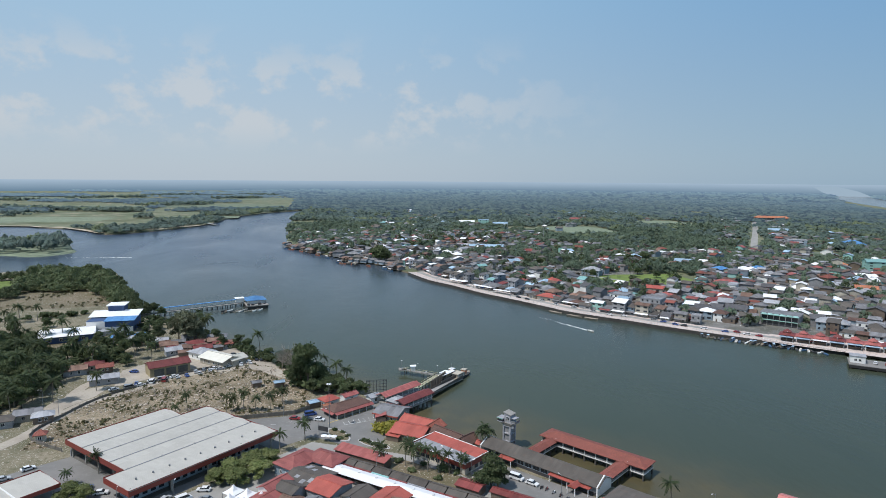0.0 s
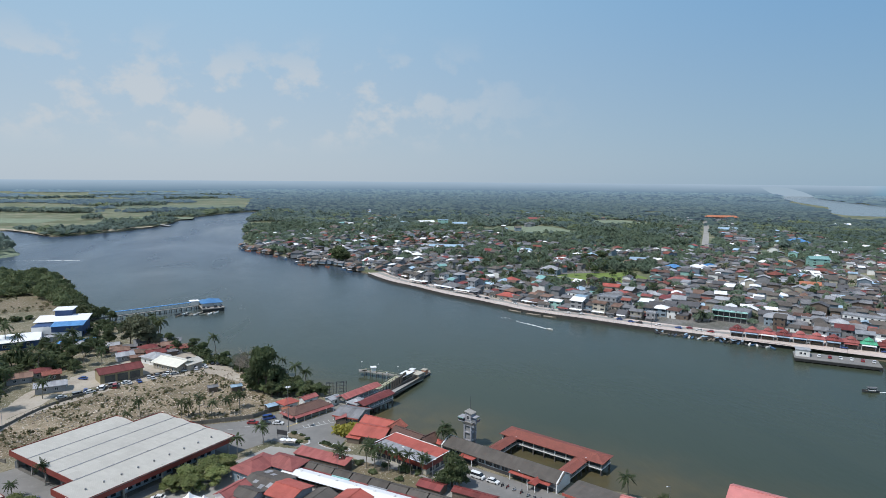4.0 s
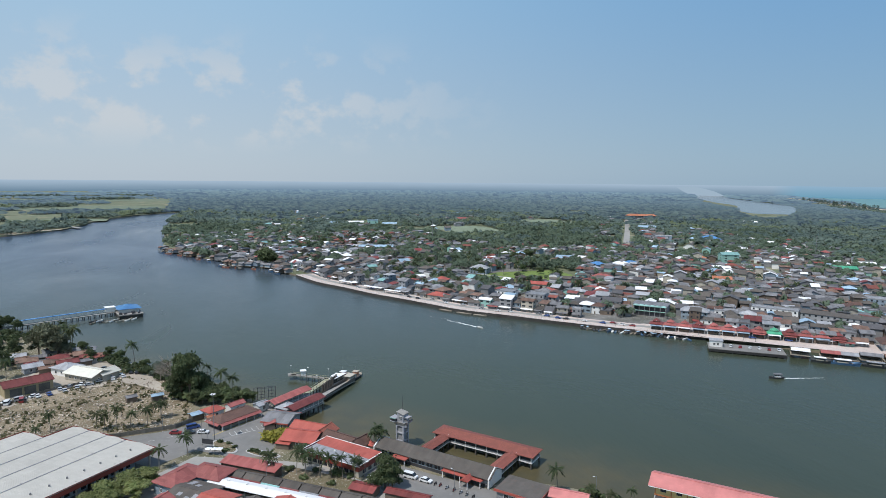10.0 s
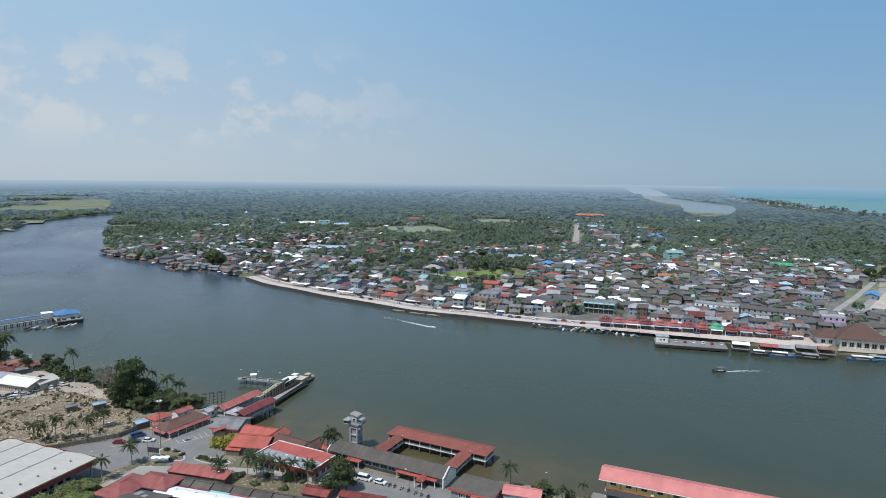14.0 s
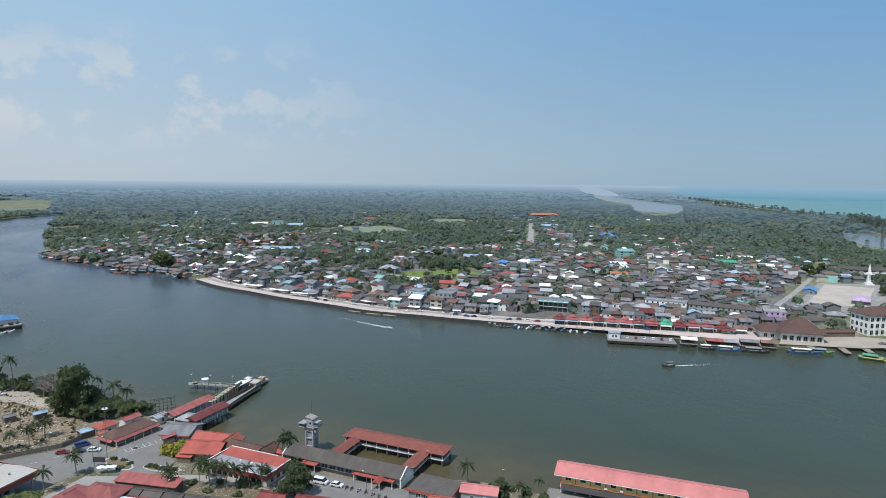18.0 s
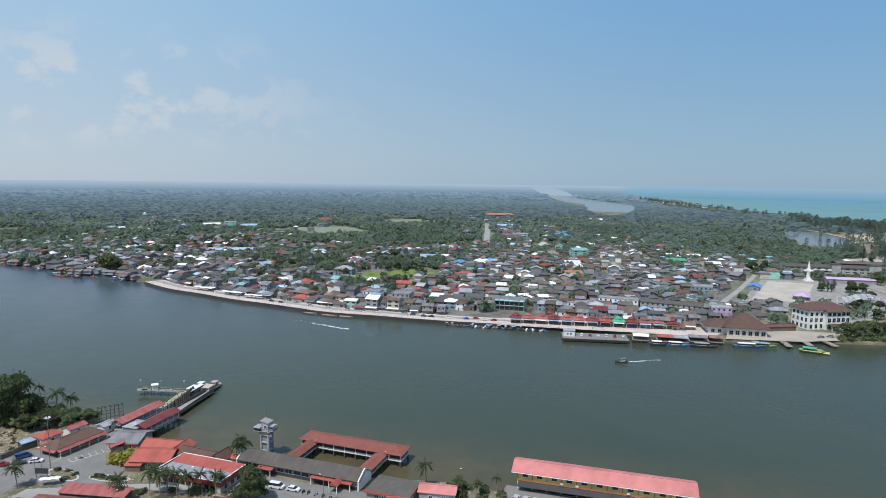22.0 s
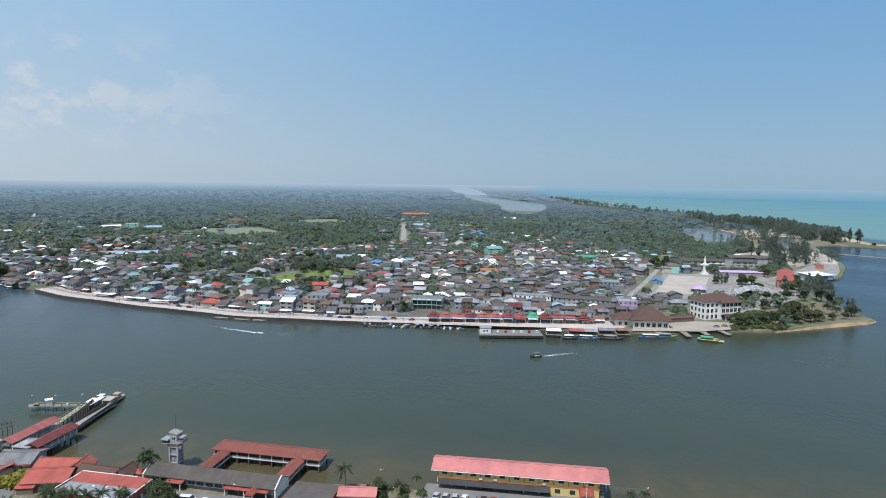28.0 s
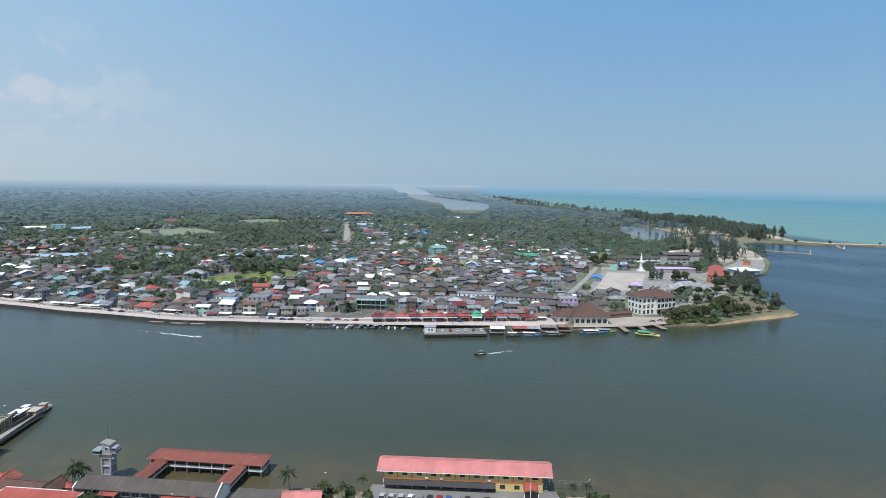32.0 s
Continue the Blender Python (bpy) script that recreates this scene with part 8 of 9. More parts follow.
def clear_of(px, py, gap=7.0):
    ok = within(px, py, main_land)
    for o in OPEN:
        ok &= ~within(px, py, o)
    for cx, cy, r in KEEP_CLEAR:
        ok &= np.hypot(px - cx, py - cy) > r * 0.8
    for fx, fy, lx, ly, _ in FIELDS:
        ok &= ~((np.abs(px - fx) < lx * 0.52) & (np.abs(py - fy) < ly * 0.5))
    for chunk in np.array_split(np.arange(len(px)), max(1, len(px) // 1500)):
        near = np.hypot(px[chunk, None] - built_at[None, :, 0], py[chunk, None] - built_at[None, :, 1]).min(1)
        lane = np.hypot(px[chunk, None] - road_points[None, ::3, 0], py[chunk, None] - road_points[None, ::3, 1]).min(1)
        ok[chunk] &= (near > gap) & (lane > 13)
    return ok


px, py = scatter(44000, 430, 1950)
ok = clear_of(px, py)
q = np.array([p for p in quay_line])
ok &= np.hypot(px[:, None] - q[None, :, 0], py[:, None] - q[None, :, 1]).min(1) > 30
# open fields west of the river, glades among the woods
west = px < -200
glade = value_noise(px, py, 150, 5)
ok &= np.where(west, (value_noise(px, py, 110, 8) > 0.72) | (py < 1215 + 0.06 * np.abs(px)) & (px < -455) & (px > -1300) & (py > 1150) | ((px > -470) & (py < 1900) & (px > -520 + 0.05 * py)), glade > 0.27)
ok &= ~((px > 560) & (py < 330) & (vr.random(len(px)) < 0.8))
ok &= ~in_sightline(px, py, OPEN[5], 120) & ~in_sightline(px, py, OPEN[4], 160)
ok &= ~within(px, py, COAST) & ~((px > 1120) & (py < 470))
in_grove = np.zeros(len(px), bool)
for g in GROVES:
    in_grove |= within(px, py, g)
ok &= ~(in_sightline(px, py, [(1740, 835), (1850, 1120), (2000, 1350), (1930, 1390), (1780, 1150), (1660, 870)], 110) & (value_noise(px, py, 70, 51) > 0.4))
for fx, fy, lx, ly, _ in FIELDS[9:]:
    ok &= ~in_sightline(px, py, [(fx - lx / 2, fy - ly / 2), (fx + lx / 2, fy - ly / 2), (fx + lx / 2, fy + ly / 2), (fx - lx / 2, fy + ly / 2)], 70)
ok &= in_grove | ~((np.hypot(px, py) < 1000) & (value_noise(px, py, 60, 31) < 0.38))
ok &= ~((np.abs((px - 540) * 0.840 - (py - 835) * 0.543) < 11) & (py > 760) & (py < 1420))
ok &= ~(within(px, py, [(552, 858), (640, 930), (735, 890), (720, 770), (640, 690), (560, 720)]) & (vr.random(len(px)) < 0.72))
ok &= (px < -120) | (vr.random(len(px)) > (np.hypot(px, py) - 1450) / 640)
keep = np.stack([px, py], 1)[ok][:21000]
far_in = np.hypot(keep[:, 0] - 1750, keep[:, 1] - 1750)
low = np.clip(far_in / 900, 0.45, 1.0)
sizes = vr.uniform(4.2, 7.8, len(keep))
tall = np.zeros(len(keep), bool)
for g in GROVES[:3]:
    tall |= within(keep[:, 0], keep[:, 1], g)
dist = np.hypot(keep[:, 0], keep[:, 1])
close = dist < 820
near_keep = keep[close]
woods("grove_trees", near_keep, vr.uniform(2.4, 4.8, len(near_keep)), vr.uniform(5.0, 10.5, len(near_keep)) * np.where(tall[close], 1.25, 1.0), 85, "leaf_mid", "leafy groves among the houses")
keep, sizes, low, tall = keep[~close], sizes[~close], low[~close], tall[~close]
rise = vr.uniform(5.0, 11.0, len(keep)) * low * (0.6 + 0.55 * value_noise(keep[:, 0], keep[:, 1], 70, 44)) * vr.choice([1.0, 1.0, 1.0, 1.25], len(keep)) * np.where(tall, 1.25, 1.0)
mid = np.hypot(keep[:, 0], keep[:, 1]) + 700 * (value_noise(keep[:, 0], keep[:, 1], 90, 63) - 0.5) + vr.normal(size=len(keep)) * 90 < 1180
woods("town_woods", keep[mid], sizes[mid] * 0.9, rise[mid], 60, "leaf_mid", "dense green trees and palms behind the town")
# the farther trees take the leaf colour with haze in it
woods("inland_woods", keep[~mid], sizes[~mid], rise[~mid], 28, "leaf_hazed", "wide green woods inland of the town")
# trees between the houses
px, py = scatter(16000, 420, 1100, -12, 66)
ok = clear_of(px, py, 5.2)
fq = np.array(front)
d_front = np.hypot(px[:, None] - fq[None, :, 0], py[:, None] - fq[None, :, 1]).min(1)
ok &= (d_front > 40) & (value_noise(px, py, 45, 12) > 0.38)
keep = np.stack([px, py], 1)[ok][:2100]
woods("garden_trees", keep, vr.uniform(2.2, 5.0, len(keep)), vr.uniform(4, 10, len(keep)), 90, "leaf_mid", "garden trees crowded between the houses")
pr = random.Random(17)
spots = []
for _ in range(4000):
    s, d = pr.uniform(0, total), pr.uniform(34, 330)
    x, y, _h = front_point(s, d)
    if free(x, y, -1) and green_share(x, y) > 0.42 and np.hypot(built_at[:, 0] - x, built_at[:, 1] - y).min() > 4.6 and all((x - u) ** 2 + (y - v) ** 2 > 36 for u, v in spots):
        spots.append((x, y))
        plant("palm" if pr.random() < 0.45 else "tree", x, y, pr.uniform(0.75, 1.15), pr.choice((None, None, "leaf_dark")), group="town trees") if len(spots) % 2 else plant("palm", x, y, pr.uniform(0.8, 1.15), "leaf_dark", group="town palms")
    if len(spots) >= 190:
        break
for x, y, s in ((-1, 736, 1.7), (6, 733, 2.0), (13, 728, 1.6), (20, 716, 1.1)):
    plant("tree", x, y, s, None, "broad rounded tree at the fishing village", group="trees of the fishing village")
# the spit and the beach front
for x, y, s in ((418, 217, 1.25), (424, 214, 1.15), (430, 211, 1.3), (438, 210, 1.2), (446, 208, 1.15), (462, 208, 1.3), (470, 208, 1.5), (480, 208, 1.5), (490, 203, 0.9), (500, 200, 0.8), (478, 196, 1.0), (486, 194, 0.9), (466, 199, 1.1), (500, 190, 0.7), (512, 186, 0.6), (529, 186, 0.8), (530, 262, 1.2), (540, 258, 1.1), (520, 266, 1.2), (575, 282, 1.2), (560, 290, 1.1), (512, 262, 1.0), (545, 275, 1.0), (586, 330, 1.1)):
    plant("tree", x, y, s * (0.75 if y > 255 else 1.0), ("leaf_dark", None, None)[int(x + y) % 3], "dense green tree on the spit", group="trees of the spit")
for i, (x, y) in enumerate(eased([(412, 216), (423, 210), (434, 202.5), (440, 200)], 5)):
    shrub(x + (i % 3) * 0.9, y + (i % 2) * 1.2, 2.0 + (i * 0.37) % 1.1, "leaf_green", 1.0, "thick green bush hanging over the bank")
for x, y, s in ((524, 186, 0.9), (521, 188, 0.8), (548, 212, 1.2), (556, 214, 1.1), (570, 226, 1.3), (575, 232, 1.1), (600, 240, 1.3), (610, 246, 1.2), (590, 246, 1.2), (604, 254, 1.1), (622, 252, 1.2), (630, 262, 1.0), (560, 235, 1.1), (582, 262, 1.2), (800, 350, 1.3), (770, 350, 1.3), (745, 345, 1.2), (840, 368, 1.4), (820, 380, 1.3), (790, 372, 1.3), (860, 400, 1.4), (890, 410, 1.4), (905, 430, 1.4), (870, 440, 1.4), (830, 410, 1.3), (940, 440, 1.4), (920, 400, 1.4), (960, 460, 1.5), (850, 360, 1.5), (880, 372, 1.5), (900, 385, 1.5)):
    plant("casuarina", x, y, s * 1.15, group="casuarinas by the bay")
for x, y, s in ((632, 436, 1.2), (631, 427, 1.1), (646, 429, 1.2), (636, 415, 1.1), (625, 402, 0.9), (662, 452, 1.2), (684, 452, 1.1), (607, 315, 1.2), (608, 306, 1.1), (600, 311, 1.0), (678, 331, 1.1), (707, 342, 1.1), (677, 324, 1.0), (595, 263, 1.2), (618, 266, 1.2), (577, 244, 1.0), (648, 282, 1.1), (486, 258, 0.8), (560, 250, 1.0), (532, 246, 0.9), (500, 240, 1.0), (515, 236, 0.9)):
    plant("tree", x, y, s, ("leaf_dark", None)[int(x) % 2], "rounded dark green tree near the plaza", group="trees of the plaza")
for x, y in ((594, 336), (590, 331), (587, 325), (590, 323), (599, 326)):
    plant("casuarina", x, y, 0.72, label="slender upright green tree beside the plaza", group="slender trees of the plaza")
for x, y, s in ((520, 194, 0.7), (530, 200, 0.7), (540, 205, 0.7), (516, 200, 0.8), (505, 206, 0.8), (470, 226, 0.8), (476, 236, 0.8), (500, 220, 0.7), (512, 214, 0.7)):
    plant("palm", x, y, s, group="palms of the spit")
for x, y, s in ((1252, 458, 1.6), (1238, 440, 1.8), (1229, 434, 1.7), (1262, 462, 1.5)):
    plant("casuarina", x, y, s, group="casuarinas by the bay")
for x, y, s in ((1188, 398, 0.8), (1228, 356, 0.6), (1155, 448, 0.9), (1286, 296, 0.5)):
    plant("tree", x, y, s, "leaf_dark", "low dark bush on the sand bar", group="bushes of the sand bar")
px, py = [], []
for line, n, spread in (([(1660, 1000), (1560, 880), (1480, 780), (1450, 700), (1430, 650)], 150, 14), ([(1400, 640), (1300, 570), (1230, 525), (1240, 480)], 50, 10), ([(1050, 520), (1120, 560), (1180, 540), (1300, 640), (1380, 760)], 34, 30), ([(2230, 1720), (2000, 1440), (1850, 1200), (1790, 1080)], 44, 15), ([(2900, 2760), (2500, 2220), (2230, 1790)], 60, 24), ([(1850, 1330), (1740, 1150)], 12, 9), ([(910, 480), (950, 490), (950, 453), (978, 432), (912, 385), (895, 352), (876, 410), (825, 370)], 12, 16), ([(930, 551), (1015, 579), (1098, 592)], 12, 12), ([(1205, 432), (1190, 411)], 9, 6), ([(965, 542), (955, 516), (932, 490), (931, 471)], 10, 8), ([(964, 470), (938, 439), (933, 424)], 8, 8), ([(842, 368), (838, 341)], 10, 6), ([(764, 365), (781, 352)], 5, 4), ([(1506, 915), (1432, 829), (1419, 748), (1371, 657), (1407, 637), (1310, 558), (1236, 486), (1204, 456)], 70, 9)):
    pts = np.array(eased(line, 40))
    k = vr.integers(0, len(pts), n)
    px += list(pts[k, 0] + vr.normal(size=n) * spread)
    py += list(pts[k, 1] + vr.normal(size=n) * spread)
px, py = np.array(px), np.array(py)
ok = within(px, py, main_land) & ~within(px, py, OPEN[5]) & (value_noise(px, py, 46, 71) > 0.3)
keep = np.stack([px, py], 1)[ok]
woods("casuarina_belt", keep, np.where(keep[:, 0] < 1030, vr.uniform(3.4, 5.8, len(keep)), vr.uniform(5.5, 10.0, len(keep))), np.select([keep[:, 1] > 1080, keep[:, 0] < 1030], [vr.uniform(11, 18, len(keep)), vr.uniform(11, 21, len(keep))], vr.uniform(14, 26, len(keep))), 190, "leaf_casuarina", "tall dark casuarina belt along the beach", cards=plume_cards)
# river headland and island
HEAD = [(-330, 650), (-285, 665), (-245, 600), (-205, 530), (-185, 495), (-200, 488), (-215, 520), (-250, 548), (-300, 552), (-325, 600)]
px, py = vr.uniform(-430, -180, 2600), vr.uniform(480, 690, 2600)
ok = within(px, py, HEAD)
keep = np.stack([px, py], 1)[ok][:330]
woods("headland_woods", keep, vr.uniform(2.4, 6.0, len(keep)), vr.uniform(4, 9, len(keep)) * (0.6 + 1.1 * value_noise(keep[:, 0], keep[:, 1], 26, 9)), 190, "leaf_green", "dense dark woods on the headland")
edge = np.array(eased([(-290, 668), (-262, 640), (-240, 603), (-218, 560), (-197, 520), (-183, 493), (-172, 468), (-160, 452)], 14))
keep = edge + vr.normal(size=edge.shape) * 2.2 - 3.0
keep = np.concatenate([keep, np.repeat(np.array([(-371.0, 625.3), (-358.6, 620.3), (-348.0, 615.5), (-343.8, 619.3), (-334.9, 614.6), (-305.3, 521.6), (-295.2, 517.9), (-294.7, 526.8), (-290.8, 529.6), (-295.3, 545.7), (-311.3, 581.7)]), 4, 0) + vr.normal(size=(44, 2)) * 3.5])
woods("headland_edge", keep, vr.uniform(2.6, 5.0, len(keep)), vr.uniform(4, 10, len(keep)), 190, "leaf_green", "rounded bushes along the headland shore")
# low woods that come down to the sea beach
line = np.array(eased([(1690, 905), (1760, 1050), (1870, 1235), (2070, 1545), (2330, 1925)], 40))
keep = line[vr.integers(0, len(line), 520)] + vr.normal(size=(520, 2)) * 24 - (70, -36)
woods("beach_woods", keep, vr.uniform(4.5, 9.0, len(keep)), vr.uniform(4, 9, len(keep)), 44, "leaf_hazed", "low woods behind the sea beach")
# rows of trees between the fields west of the river
px, py = [], []
for line, n, spread in (([(-1100, 1930), (-900, 1880), (-690, 1822)], 190, 22), ([(-760, 1824), (-660, 1815)], 60, 14), ([(-1500, 2600), (-1290, 2600)], 90, 26), ([(-1300, 2900), (-1160, 3030), (-1080, 3120)], 120, 40), ([(-1090, 3300), (-960, 3420)], 70, 30), ([(-750, 2160), (-680, 2230), (-605, 2305)], 130, 26), ([(-700, 2900), (-560, 2990)], 60, 20), ([(-690, 3450), (-550, 3460)], 60, 24), ([(-1500, 2080), (-1250, 2040), (-1050, 1960)], 110, 24), ([(-1450, 1790), (-1270, 1740)], 40, 16), ([(-900, 1640), (-840, 1625)], 10, 14)):
    pts = np.array(eased(line, 40))
    k = vr.integers(0, len(pts), n)
    px += list(pts[k, 0] + vr.normal(size=n) * spread)
    py += list(pts[k, 1] + vr.normal(size=n) * spread)
keep = np.stack([px, py], 1)
woods("field_rows", keep, vr.uniform(4.5, 9.5, len(keep)), vr.uniform(7, 15, len(keep)), 34, "leaf_hazed", "rows of trees between the open fields")
px, py = vr.uniform(-750, -400, 900), vr.uniform(820, 1000, 900)
ok = within(px, py, eased(ISLAND, 3)) & (py > 838)
keep = np.stack([px, py], 1)[ok][:260]
woods("island_trees", keep, vr.uniform(3, 8, len(keep)), vr.uniform(5, 12, len(keep)) + np.clip(keep[:, 0] + 520, 0, 60) * 0.14, 110, "leaf_hazed", "rounded trees on the low island")
px, py = vr.uniform(-240, -110, 4000), vr.uniform(205, 480, 4000)
ok = within(px, py, [(-260, 225), (-165, 240), (-158, 270), (-153, 288), (-148, 303), (-160, 338), (-136, 330), (-130, 336), (-150, 360), (-168, 365), (-213, 384), (-300, 400), (-300, 230)])
village = np.array([(o.location.x, o.location.y) for o in bpy.data.objects if o.name.startswith(("village_house", "yard_house", "fish_", "blue_shed"))])
ok &= np.hypot(px[:, None] - village[None, :, 0], py[:, None] - village[None, :, 1]).min(1) > 6.5
ok &= (px > -238) & ~in_sightline(px, py, [(-208, 402), (-188, 416), (-162, 374), (-189, 366)], 24)
keep = np.stack([px, py], 1)[ok][:760]
woods("village_woods", keep, vr.uniform(2.0, 4.6, len(keep)), vr.uniform(3.5, 9, len(keep)), 170, "leaf_green", "dark thicket behind the village")
fx, fy = vr.uniform(-330, -205, 900), vr.uniform(470, 556, 900)
ok = within(fx, fy, [(-290, 472), (-208, 488), (-205, 528), (-245, 556), (-325, 552), (-335, 500)]) & (value_noise(fx, fy, 18, 91) > 0.62)
tufts = np.stack([fx, fy], 1)[ok][:150]
woods("field_scrub", tufts, vr.uniform(0.5, 1.5, len(tufts)), vr.uniform(0.8, 2.2, len(tufts)), 40, "leaf_dry", "dry scrub on the mown field")
vp = random.Random(8)
for i in range(0, len(keep), 26):
    plant("palm", keep[i][0], keep[i][1], vp.uniform(1.0, 1.45), group="palms of the village thicket")
shore = eased([(-150, 440), (-100, 389), (-62, 343), (-42, 322), (-20, 300)], 30)
keep = np.array([(x + vr.normal() * 2 - 3, y + vr.normal() * 2 - 3) for x, y in shore])
woods("shore_scrub", keep, vr.uniform(1.2, 2.6, len(keep)), vr.uniform(2, 5, len(keep)), 90, "leaf_dark", "green scrub along the river bank")

# far woods and the horizon, with the haze put into them as glow
k = Nodes("haze_glow_wood")
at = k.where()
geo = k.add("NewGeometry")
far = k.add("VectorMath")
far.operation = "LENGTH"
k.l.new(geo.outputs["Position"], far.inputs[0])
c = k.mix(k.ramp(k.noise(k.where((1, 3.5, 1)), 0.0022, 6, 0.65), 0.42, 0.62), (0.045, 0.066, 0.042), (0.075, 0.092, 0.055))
# blue haze painted as emission that strengthens with distance
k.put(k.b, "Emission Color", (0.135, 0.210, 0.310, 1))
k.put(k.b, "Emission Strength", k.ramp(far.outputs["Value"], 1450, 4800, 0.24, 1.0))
MATS["haze_glow_wood"] = k.done(c, 0.9, Specular_IOR_Level=0.1)
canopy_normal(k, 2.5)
px, py = scatter(30000, 1420, 3300)
BEACH = SEA[5:-1] + [(x - 78, y + 42) for x, y in SEA[-2:4:-1]]
ok = within(px, py, main_land) & ~within(px, py, OPEN[4])
for fx, fy, lx, ly, _ in FIELDS:
    ok &= ~((np.abs(px - fx) < lx * 0.5) & (np.abs(py - fy) < ly * 0.5))
ok &= (vr.random(len(px)) < (np.hypot(px, py) - 1420) / 560) & ~((px < -120) & (np.hypot(px, py) < 1900))
ok &= np.where(px < -250 - 0.1 * (py - 1900), value_noise(px / 3.2, py, 120, 21) > 0.74, value_noise(px, py, 200, 22) > 0.1)
ok &= ~in_sightline(px, py, OPEN[4], 330) & ~(in_sightline(px, py, BEACH, 230) & (value_noise(px, py, 130, 51) > 0.28))
keep = np.stack([px, py], 1)[ok][:14000]
low = np.clip(np.hypot(keep[:, 0] - 2150, keep[:, 1] - 2250) / 1300, 0.3, 1.0)
woods("backdrop_woods", keep, vr.uniform(9, 17, len(keep)), vr.uniform(7, 12, len(keep)) * low, 14, "haze_glow_wood", "hazy woods far inland", "structure", "backdrop")
px, py = scatter(16000, 3300, 4780)
ok = within(px, py, main_land) & ~within(px, py, OPEN[4])
ok &= ~in_sightline(px, py, OPEN[4], 700) & ~in_sightline(px, py, BEACH, 420) & ((px > -300 - 0.12 * (py - 1900)) | (value_noise(px / 3.5, py, 160, 27) > 0.74))
keep = np.stack([px, py], 1)[ok][:8000]
woods("backdrop_far_woods", keep, vr.uniform(18, 34, len(keep)), vr.uniform(9, 16, len(keep)), 10, "haze_glow_wood", "hazy woods near the horizon", "structure", "backdrop")


def horizon():
    k = Nodes("horizon_haze")
    geo = k.add("NewGeometry")
    sep = k.add("SeparateXYZ", Vector=geo.outputs["Position"])
    z = sep.outputs[2]
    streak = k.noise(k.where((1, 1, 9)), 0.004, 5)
    # haze painted as glow: land and sea turn paler with height
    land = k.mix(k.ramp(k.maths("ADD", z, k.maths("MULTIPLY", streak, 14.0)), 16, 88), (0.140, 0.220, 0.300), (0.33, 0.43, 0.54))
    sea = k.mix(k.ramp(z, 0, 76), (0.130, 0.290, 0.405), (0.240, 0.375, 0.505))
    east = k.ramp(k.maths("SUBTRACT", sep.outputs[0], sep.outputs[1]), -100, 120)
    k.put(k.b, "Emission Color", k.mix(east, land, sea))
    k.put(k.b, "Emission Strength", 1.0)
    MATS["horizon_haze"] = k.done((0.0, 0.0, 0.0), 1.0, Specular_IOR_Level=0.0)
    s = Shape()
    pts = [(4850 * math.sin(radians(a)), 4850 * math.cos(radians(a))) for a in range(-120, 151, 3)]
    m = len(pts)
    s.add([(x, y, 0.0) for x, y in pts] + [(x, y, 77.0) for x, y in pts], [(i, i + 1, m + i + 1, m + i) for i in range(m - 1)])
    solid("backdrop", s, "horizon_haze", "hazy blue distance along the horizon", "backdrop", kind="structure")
    # upright glowing panel, shaped to the camera's view, for the lagoon's far water
    k = Nodes("reach_glow")
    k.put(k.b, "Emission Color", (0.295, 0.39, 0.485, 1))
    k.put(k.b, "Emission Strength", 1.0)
    MATS["reach_glow"] = k.done((0.0, 0.0, 0.0), 1.0, Specular_IOR_Level=0.0)
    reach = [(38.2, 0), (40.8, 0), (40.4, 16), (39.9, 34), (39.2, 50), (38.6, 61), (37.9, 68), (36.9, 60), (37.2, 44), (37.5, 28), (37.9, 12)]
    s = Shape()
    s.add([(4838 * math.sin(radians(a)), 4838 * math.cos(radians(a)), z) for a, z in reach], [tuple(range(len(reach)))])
    solid("backdrop_lagoon", s, "reach_glow", "upright glowing panel drawn as the lagoon's far reach", "backdrop", kind="structure")


horizon()

